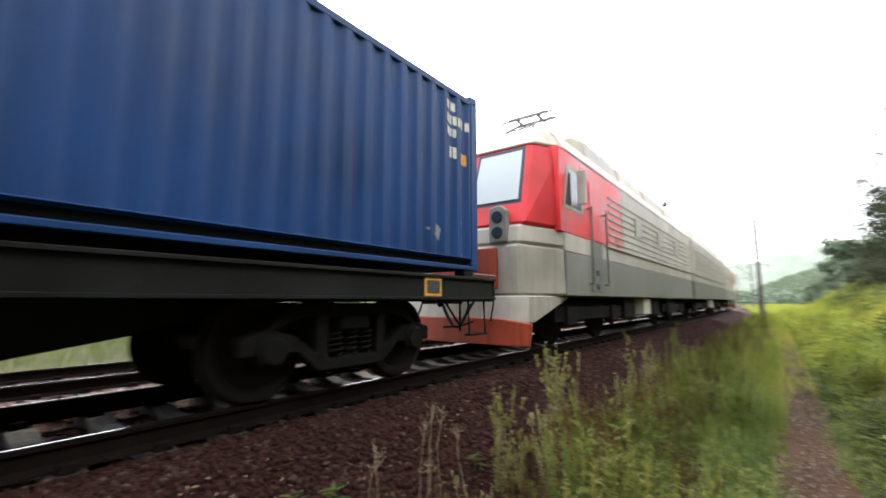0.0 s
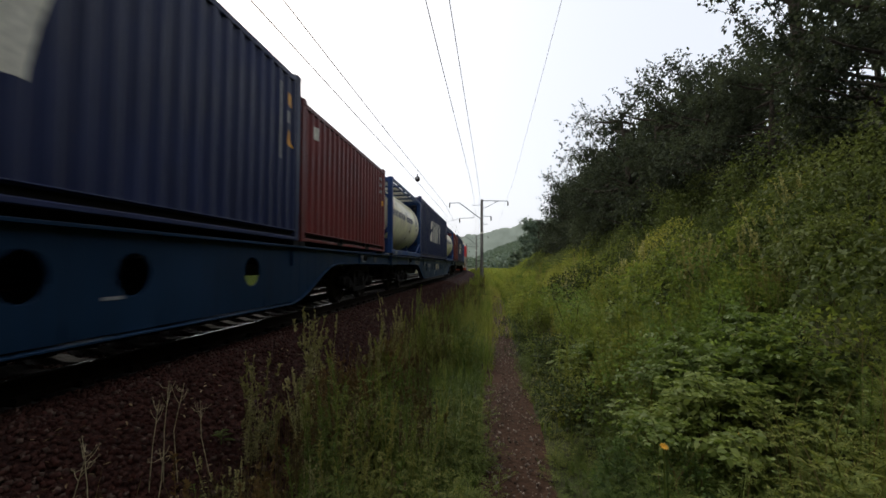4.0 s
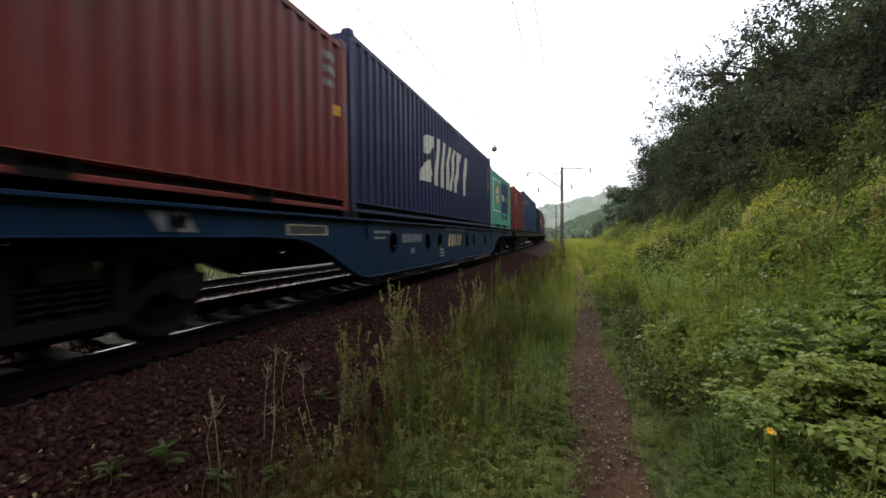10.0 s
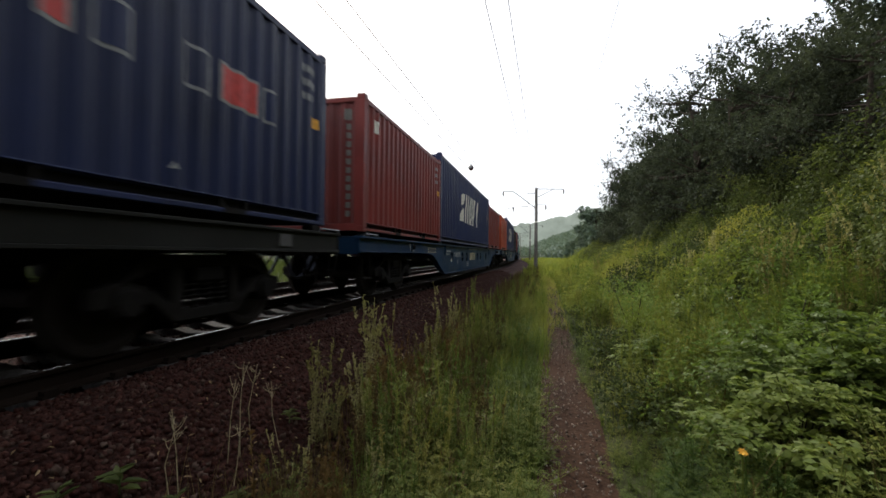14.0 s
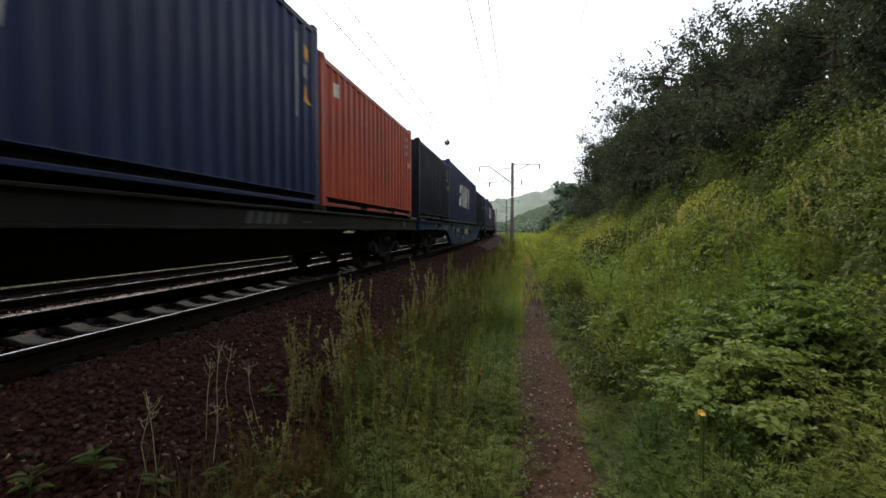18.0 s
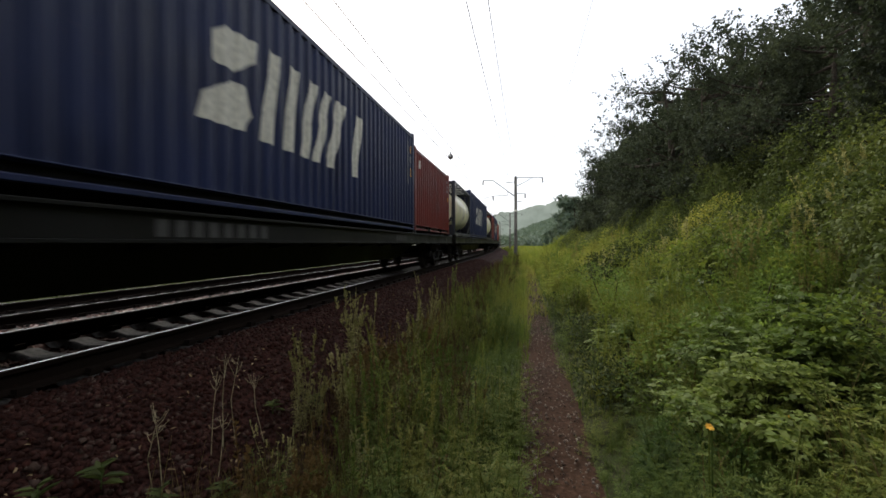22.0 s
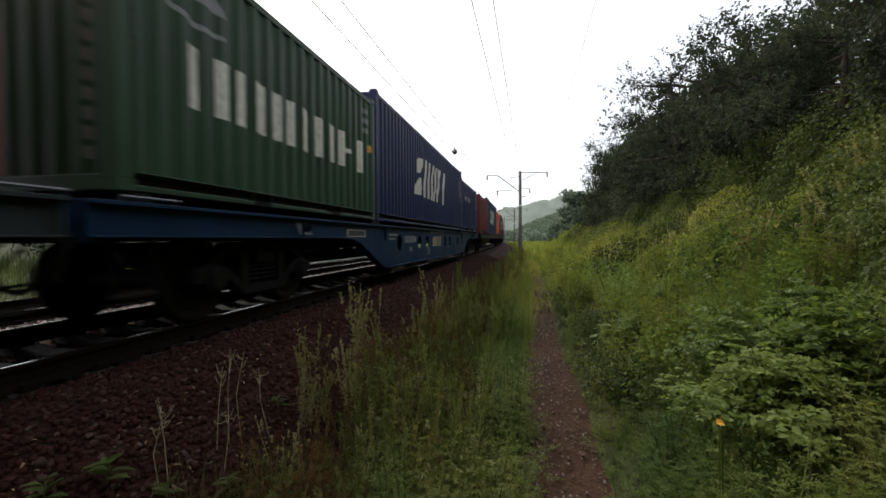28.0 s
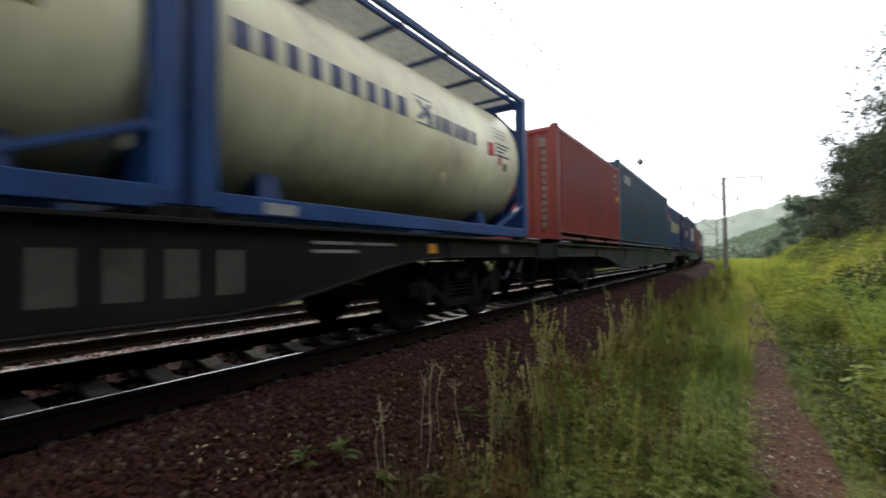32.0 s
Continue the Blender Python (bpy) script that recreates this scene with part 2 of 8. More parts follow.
M_RAILSIDE.node_tree.nodes["Principled BSDF"].inputs["Specular IOR Level"].default_value = 0.06
M_CONCRETE = ground_like("sleeper_concrete", [(0.3, (0.040, 0.038, 0.037)), (0.7, (0.095, 0.091, 0.088))], 18, 0.85, 0.4, 0.01)
M_WOOD = ground_like("pole_concrete", [(0.3, (0.13, 0.12, 0.11)), (0.7, (0.24, 0.225, 0.21))], 9, 0.85, 0.4, 0.01)
M_STEEL = plain("galvanised_steel", (0.14, 0.14, 0.145), 0.5, 0.7)
M_WIRE = plain("weathered_copper_wire", (0.06, 0.055, 0.05), 0.6, 0.5)
M_INSUL = plain("dark_glazed_insulator", (0.05, 0.03, 0.025), 0.2)

# ------------------------------------------------------------------ mesh building
class MB:
    """Collects plain solids into one mesh."""

    def __init__(self):
        self.v, self.f = [], []

    def add(self, v, f):
        k = len(self.v)
        self.v += [tuple(p) for p in v]
        self.f += [tuple(i + k for i in q) for q in f]
        return self

    def box(self, x0, x1, y0, y1, z0, z1):
        v = [(x, y, z) for z in (z0, z1) for y in (y0, y1) for x in (x0, x1)]
        return self.add(v, [(0, 2, 3, 1), (4, 5, 7, 6), (0, 1, 5, 4), (2, 6, 7, 3), (0, 4, 6, 2), (1, 3, 7, 5)])

    def prism(self, pts, a0, a1, axis="x"):
        """A polygon (counter-clockwise) drawn out along an axis. x: pts are (y, z); y: (x, z); z: (x, y)."""
        put = {"x": lambda p, a: (a, p[0], p[1]), "y": lambda p, a: (p[0], a, p[1]), "z": lambda p, a: (p[0], p[1], a)}[axis]
        n = len(pts)
        v = [put(p, a0) for p in pts] + [put(p, a1) for p in pts]
        return self.add(v, [tuple(range(n - 1, -1, -1)), tuple(range(n, 2 * n))] + [(i, (i + 1) % n, n + (i + 1) % n, n + i) for i in range(n)])

    def cyl(self, p0, p1, r0, n=10, r1=None, caps=True):
        p0, p1 = Vector(p0), Vector(p1)
        r1 = r0 if r1 is None else r1
        q = (p1 - p0).to_track_quat("Z", "Y")
        ring = [Vector((math.cos(2 * math.pi * i / n), math.sin(2 * math.pi * i / n), 0)) for i in range(n)]
        v = [p0 + q @ (c * r0) for c in ring] + [p1 + q @ (c * r1) for c in ring]
        f = [(i, (i + 1) % n, n + (i + 1) % n, n + i) for i in range(n)]
        if caps:
            f += [tuple(range(n - 1, -1, -1)), tuple(range(n, 2 * n))]
        return self.add(v, f)

    def lathe(self, rings, n=24, axis="y"):
        """rings: (position along the axis, radius)."""
        v, f = [], []
        for a, r in rings:
            for i in range(n):
                c, s = r * math.cos(2 * math.pi * i / n), r * math.sin(2 * math.pi * i / n)
                v.append((c, a, s) if axis == "y" else (a, c, s) if axis == "x" else (c, s, a))
        for k in range(len(rings) - 1):
            f += [(k * n + i, k * n + (i + 1) % n, (k + 1) * n + (i + 1) % n, (k + 1) * n + i) for i in range(n)]
        f += [tuple(range(n - 1, -1, -1)), tuple(range((len(rings) - 1) * n, len(rings) * n))]
        return self.add(v, f)

    def pipe(self, pts, r, n=6):
        """One continuous round tube along points."""
        p = [Vector(q) for q in pts]
        k0, m = len(self.v), len(p)
        for i in range(m):
            d = (p[min(i + 1, m - 1)] - p[max(i - 1, 0)]).normalized()
            s = d.cross(Vector((0.013, 0.021, 1)) if abs(d.z) < 0.9 else Vector((1, 0, 0))).normalized()
            w = s.cross(d)
            self.v += [tuple(p[i] + s * (r * math.cos(2 * math.pi * j / n)) + w * (r * math.sin(2 * math.pi * j / n))) for j in range(n)]
        for i in range(m - 1):
            self.f += [(k0 + i * n + j, k0 + i * n + (j + 1) % n, k0 + (i + 1) * n + (j + 1) % n, k0 + (i + 1) * n + j) for j in range(n)]
        self.f += [tuple(k0 + j for j in range(n))[::-1], tuple(k0 + (m - 1) * n + j for j in range(n))]
        return self

    def mesh(self, name, mat, smooth=False, bevel=0.0):
        me = bpy.data.meshes.new(name)
        me.from_pydata(self.v, [], self.f)
        bm = bmesh.new()
        bm.from_mesh(me)
        bmesh.ops.recalc_face_normals(bm, faces=bm.faces)
        if bevel:
            edges = [e for e in bm.edges if len(e.link_faces) == 2 and e.calc_face_angle() > 0.6]
            bmesh.ops.bevel(bm, geom=edges, offset=bevel, segments=1, affect="EDGES", clamp_overlap=True)
        bm.to_mesh(me)
        bm.free()
        if smooth:
            me.polygons.foreach_set("use_smooth", [True] * len(me.polygons))
        me.materials.append(mat)
        return me


def raw_mesh(name, v, f, mat, smooth=False):
    me = bpy.data.meshes.new(name)
    me.from_pydata(v, [], f)
    if smooth:
        me.polygons.foreach_set("use_smooth", [True] * len(me.polygons))
    me.materials.append(mat)
    return me


def put(name, me, parent=None, m=None, label="", category="", kind="", group=""):
    ob = new(name, me)
    if m is not None:
        ob.matrix_basis = m
    if parent is not None:
        ob.parent = parent
    return tagged(ob, label, category, group, kind)


MESHES = {}


def cached(key, build):
    if key not in MESHES:
        MESHES[key] = build()
    return MESHES[key]


# ------------------------------------------------------------------ the line of the track
CURVE_FROM, CURVE_R = 25.0, 1050.0


def bend(y):
    """How far the valley, the track and the path lie to the left of the straight line at y."""
    if y < CURVE_FROM:
        return 0.0
    d = min(y, 330.0) - CURVE_FROM
    return -(d * d / (2 * CURVE_R) + max(0.0, y - 330.0) * d / CURVE_R)


def on_track(s):
    """The pose of a vehicle whose middle has run s metres along the track."""
    d = max(0.0, s - CURVE_FROM)
    a = d / CURVE_R
    if s <= CURVE_FROM:
        return pose(0, s, 0)
    return pose(-CURVE_R * (1 - math.cos(a)), CURVE_FROM + CURVE_R * math.sin(a), 0, 0, 0, math.degrees(a))


TRAIN_RUN = [(0.0, 5.3), (3.0, 49.72), (6.0, 94.19), (9.0, 138.58), (12.0, 182.75), (15.0, 226.66), (18.0, 270.27), (21.0, 313.59), (24.0, 356.68), (27.0, 399.63), (30.0, 442.59), (32.0, 471.32)]
RUN_T, RUN_S = [r[0] for r in TRAIN_RUN], [r[1] for r in TRAIN_RUN]


def run_at(t):
    """Where the leading edge of the first container is at t, in metres along the track (a smooth curve through the rows)."""
    k = max(0, min(len(RUN_T) - 2, sum(1 for a in RUN_T[1:] if a <= t)))
    def slope(i):
        if i == 0 or i == len(RUN_T) - 1:
            j = min(i, len(RUN_T) - 2)
            return (RUN_S[j + 1] - RUN_S[j]) / (RUN_T[j + 1] - RUN_T[j])
        return (RUN_S[i + 1] - RUN_S[i - 1]) / (RUN_T[i + 1] - RUN_T[i - 1])
    h = RUN_T[k + 1] - RUN_T[k]
    u = (t - RUN_T[k]) / h
    return ((2 * u**3 - 3 * u**2 + 1) * RUN_S[k] + (u**3 - 2 * u**2 + u) * h * slope(k)
            + (3 * u**2 - 2 * u**3) * RUN_S[k + 1] + (u**3 - u**2) * h * slope(k + 1))


RIDERS = []          # (thing, metres behind the leading edge, pose on the vehicle)
SPINNERS = []        # (wheelset, metres behind the leading edge, pose on its bogie, radius)
WAGON_PITCH = 25.75
# slack in the couplings: how far each wagon stands ahead of its even place
SLACK = [0.0, 0.0, 0.4, 0.15, 0.1, -0.06, -0.2, 0.2, 0.05, -0.18, 0.2, 0.12, 0.0, 0.0, -0.1, -0.22, 0.25, 0.15, -0.25]
DECK = 1.33

# ------------------------------------------------------------------ containers
C_W = 1.219
C_DEPTH = 0.036


def corrugation(length, pitch=0.278):
    """(place along, depth) of the bent sheet of a container's wall."""
    inner = length - 0.36
    n = round(inner / pitch)
    p = inner / n
    out = [(-inner / 2, 0.0)]
    for i in range(n):
        a = -inner / 2 + i * p
        out += [(a + 0.14 * p, 0.0), (a + 0.38 * p, C_DEPTH), (a + 0.62 * p, C_DEPTH), (a + 0.86 * p, 0.0)]
    return out + [(inner / 2, 0.0)]


def depth_at(prof, y):
    for (a, da), (b, db) in zip(prof, prof[1:]):
        if a <= y <= b:
            return da + (db - da) * (y - a) / max(1e-6, b - a)
    return 0.0


def wall_sheet(prof, z0, z1, x, flip=False):
    """A bent sheet, upright, at +x; its recesses go towards the middle."""
    v, f = [], []
    for y, d in prof:
        v += [(x - d, y, z0), (x - d, y, z1), (x - d - 0.004, y, z0), (x - d - 0.004, y, z1)]
    for i in range(len(prof) - 1):
        a, b = 4 * i, 4 * i + 4
        f += [(a, b, b + 1, a + 1), (b + 2, a + 2, a + 3, b + 3)]
    return v, f


def decal(prof, polys, x, lift=0.003):
    """Paint on the bent sheet: convex outlines (y, z) that follow its folds."""
    v, f = [], []
    for layer, poly in enumerate(polys):
        ys = [p[0] for p in poly]
        lo, hi = min(ys), max(ys)
        cuts = sorted({lo, hi, *[y for y, _ in prof if lo < y < hi], *[y for y in ys]})
        def span(y):
            zs = []
            for (a, za), (b, zb) in zip(poly, poly[1:] + poly[:1]):
                if min(a, b) - 1e-9 <= y <= max(a, b) + 1e-9:
                    if abs(a - b) < 1e-9:
                        zs += [za, zb]
                    else:
                        zs.append(za + (zb - za) * (y - a) / (b - a))
            return min(zs), max(zs)
        for a, b in zip(cuts, cuts[1:]):
            if b - a < 1e-5:
                continue
            k = len(v)
            for y in (a, b):
                z0, z1 = span(min(max(y, lo + 1e-6), hi - 1e-6))
                d = x - depth_at(prof, y) + lift + 0.0008 * (layer % 12)
                v += [(d, y, z0), (d, y, z1)]
            f.append((k, k + 2, k + 3, k + 1))
    return v, f


def bars(y0, y1, z0, z1, n, fill=0.7, slant=0.0):
    """A row of n upright bars, for lettering that is not spelt out."""
    w = (y1 - y0) / n
    out = []
    for i in range(n):
        a = y0 + i * w
        b = a + w * fill
        out.append([(a, z0), (b, z0), (b + slant, z1), (a + slant, z1)])
    return out


def slanted(y0, y1, z0, z1, lean):
    return [(y0, z0), (y1, z0), (y1 + lean, z1), (y0 + lean, z1)]


def big_wordmark(front, z):
    """A row of leaning off-white shapes; front: the leading end of the container, metres from its middle."""
    def at(y, h):
        return front - 6.096 + y, z + 0.07 + h
    shapes = [[(-2.79, 0.0), (-2.02, 0.03), (-1.86, 0.25), (-1.95, 0.57), (-2.22, 0.57), (-2.70, 0.30)],
              [(-2.58, 0.68), (-2.20, 0.68), (-1.81, 0.93), (-1.78, 1.20), (-2.35, 1.14), (-2.58, 0.98)]]
    bars_ = [(-1.69, -1.38, -1.49, -1.25), (-1.15, -0.85, -0.97, -0.73), (-0.72, -0.46, -0.40, -0.14), (-0.30, -0.03, 0.11, 0.37), (0.18, 0.47, 0.60, 1.00), (1.29, 1.59, 1.50, 1.84)]
    shapes += [[(a, 0.0), (b, 0.0), (d, 1.24), (c, 1.24)] for a, b, c, d in bars_]
    return [[at(*p) for p in poly] for poly in shapes]


def container_meshes(kind, colour):
    """All the meshes of a box container of one size and colour."""
    length, height = {"20": (6.058, 2.591), "40": (12.192, 2.896)}[kind]
    mat = PAINTS[colour]
    prof = corrugation(length)
    h = length / 2

    def made():
        d = {"prof": prof, "length": length, "height": height}
        v, f = wall_sheet(prof, 0.17, height - 0.13, C_W - 0.004)
        d["side_wall"] = raw_mesh("side_wall", v, f, mat)
        ep = corrugation(2 * C_W, 0.25)
        v, f = wall_sheet(ep, 0.16, height - 0.10, h - 0.03)
        d["end_wall"] = raw_mesh("end_wall", v, f, mat)
        d["corner_post"] = MB().box(-0.19, 0.0, -0.08, 0.08, 0.11, height - 0.11).mesh("corner_post", mat, bevel=0.008)
        d["corner_casting"] = MB().box(-0.162, 0.003, -0.089, 0.089, 0, 0.118).mesh("corner_casting", mat, bevel=0.012)
        rail = MB().box(-0.06, -0.001, -h + 0.15, h - 0.15, height - 0.15, height - 0.055)
        d["top_rail"] = rail.mesh("top_rail", mat, bevel=0.01)
        low = MB().prism([(-0.075, 0.182), (-0.075, 0.012), (0.004, 0.012), (0.004, 0.062), (-0.06, 0.070), (-0.06, 0.158), (0.006, 0.166), (0.006, 0.182)], -h + 0.15, h - 0.15, "y")
        d["fork_pocket"] = MB().box(-0.07, 0.0065, -0.17, 0.17, 0.010, 0.072).box(-0.062, 0.002, -0.2, -0.17, 0.012, 0.16).box(-0.062, 0.002, 0.17, 0.2, 0.012, 0.16).mesh("fork_pocket", M_IRON)
        d["bottom_rail"] = low.mesh("bottom_rail", mat, bevel=0.006)
        roof_prof = corrugation(length, 0.21)
        v, f = [], []
        for y, dd in roof_prof:
            z = height - 0.062 - dd * 0.5
            v += [(-C_W + 0.05, y, z), (C_W - 0.05, y, z)]
        for i in range(len(roof_prof) - 1):
            a = 2 * i
            f.append((a, a + 1, a + 3, a + 2))
        d["roof"] = raw_mesh("roof", v, f, mat)
        d["floor"] = MB().box(-C_W + 0.06, C_W - 0.06, -h + 0.1, h - 0.1, 0.02, 0.15).mesh("floor", M_IRON)
        d["end_sill"] = MB().box(-C_W + 0.16, C_W - 0.16, -0.05, 0.05, 0.012, 0.15).mesh("end_sill", mat, bevel=0.008)
        d["end_header"] = MB().box(-C_W + 0.16, C_W - 0.16, -0.05, 0.05, height - 0.15, height - 0.05).mesh("end_header", mat, bevel=0.008)
        door = MB().box(-0.56, 0.56, -0.03, 0.02, 0.16, height - 0.13)
        for k in range(4):
            z = 0.35 + k * (height - 0.7) / 3
            door.box(-0.5, 0.5, 0.02, 0.03, z, z + 0.22)
        d["door"] = door.mesh("door", mat, bevel=0.006)
        bar = MB().cyl((0, 0.06, 0.12), (0, 0.06, height - 0.12), 0.017, 8)
        for z in (0.3, 0.9, 1.6, height - 0.3):
            bar.box(-0.04, 0.04, 0.02, 0.075, z, z + 0.06)
        bar.box(-0.02, 0.32, 0.055, 0.075, 1.05, 1.09)
        d["lock_bar"] = bar.mesh("lock_bar", M_STEEL)
        return d

    return cached(("container", kind, colour), made)


def box_container(kind, colour, label, marks=(), end_mark=True, pockets=True):
    """marks: (name, material, polygons) on the wall that faces the path."""
    d = container_meshes(kind, colour)
    h, hz = d["length"] / 2, d["height"]
    root = tagged(new("freight_container"), label, "container", "containers on the train")
    put("side_wall", d["side_wall"], root)
    put("side_wall", d["side_wall"], root, pose(0, 0, 0, 0, 0, 180))
    put("end_wall", d["end_wall"], root, pose(0, 0, 0, 0, 0, -90))
    for sx, sy, rz in ((1, 1, 0), (-1, -1, 180)):
        put("corner_post", d["corner_post"], root, pose(sx * C_W, sy * (h - 0.08), 0, 0, 0, rz))
    put("corner_post", d["corner_post"], root, pose(C_W, -h + 0.08, 0))
    put("corner_post", d["corner_post"], root, pose(-C_W, h - 0.08, 0, 0, 0, 180))
    for sx in (1, -1):
        rz = 0 if sx > 0 else 180
        put("top_rail", d["top_rail"], root, pose(sx * C_W, 0, 0, 0, 0, rz))
        low_rail = put("bottom_rail", d["bottom_rail"], root, pose(sx * C_W, 0, 0, 0, 0, rz))
        if kind == "20" and pockets:
            for y in (-1.05, 1.05):
                put("fork_pocket", d["fork_pocket"], low_rail, pose(0, y, 0))
        for sy in (1, -1):
            for z in (0.0, hz - 0.112):
                put("corner_casting", d["corner_casting"], root, pose(sx * C_W, sy * (h - 0.089), z, 0, 0, rz))
    put("roof", d["roof"], root)
    put("floor", d["floor"], root)
    for sy in (1, -1):
        put("end_sill", d["end_sill"], root, pose(0, sy * (h - 0.06), 0))
        put("end_header", d["end_header"], root, pose(0, sy * (h - 0.06), 0))
    for sx in (1, -1):
        leaf = put("door", d["door"], root, pose(sx * 0.58, h - 0.05, 0))
        for dx in (-0.3, 0.25):
            put("lock_bar", d["lock_bar"], leaf, pose(dx, 0, 0))
    for name, mat, polys in marks:
        if name == "wordmark" and len(polys) > 1:
            sign = tagged(new("wordmark"))
            sign.parent = root
            for p in polys:
                v, f = decal(d["prof"], [p], C_W - 0.004)
                put("letter_shape", raw_mesh("letter_shape", v, f, mat), sign)
            continue
        v, f = decal(d["prof"], polys, C_W - 0.004)
        put(name, raw_mesh(name, v, f, mat), root, kind="" if len(polys) == 1 else "stuff")
    if end_mark:
        ep = corrugation(2 * C_W, 0.25)
        polys = [[(0.84, hz - 0.66 - 0.165 * k), (0.93, hz - 0.66 - 0.165 * k), (0.93, hz - 0.55 - 0.165 * k), (0.84, hz - 0.55 - 0.165 * k)] for k in range(11)] + [[(0.80, hz - 0.48), (0.94, hz - 0.48), (0.94, hz - 0.27), (0.80, hz - 0.27)]]
        v, f = decal(ep, polys, h - 0.03)
        put("number_marking", raw_mesh("number_marking", v, f, M_MARK if colour == "steelblue" else M_MARKWORN), root, pose(0, 0, 0, 0, 0, -90), kind="stuff")
    return root


def id_marks(front, height, mat=None):
    """The small number block near the leading end and its yellow label."""
    mat = mat or M_MARKDIM
    z = height - 0.42
    return [("number_marking", mat, bars(front - 0.62, front - 0.3, z, z + 0.1, 4) + bars(front - 0.62, front - 0.3, z - 0.2, z - 0.1, 4) + bars(front - 0.62, front - 0.36, z - 0.4, z - 0.3, 3)),
            ("warning_label", M_MARKYEL, [[(front - 0.4, z - 0.75), (front - 0.22, z - 0.75), (front - 0.22, z - 0.6), (front - 0.4, z - 0.6)]])]


def navy_forty(label="navy forty-foot container with large leaning off-white shapes"):
    f = 6.096
    marks = [("wordmark", M_MARK, big_wordmark(f, 0.85))]
    z = 2.2
    marks.append(("number_marking", M_MARKDIM, bars(f - 0.75, f - 0.62, z - 0.9, z + 0.35, 1) + bars(f - 0.5, f - 0.35, z - 0.25, z - 0.05, 1)))
    marks.append(("warning_label", M_MARKYEL, [[(f - 0.48, z + 0.05), (f - 0.3, z + 0.05), (f - 0.3, z + 0.25), (f - 0.48, z + 0.25)],
                                              [(f - 0.5, z - 0.62), (f - 0.24, z - 0.62), (f - 0.46, z - 0.36)]]))
    return box_container("40", "navy", label, marks)


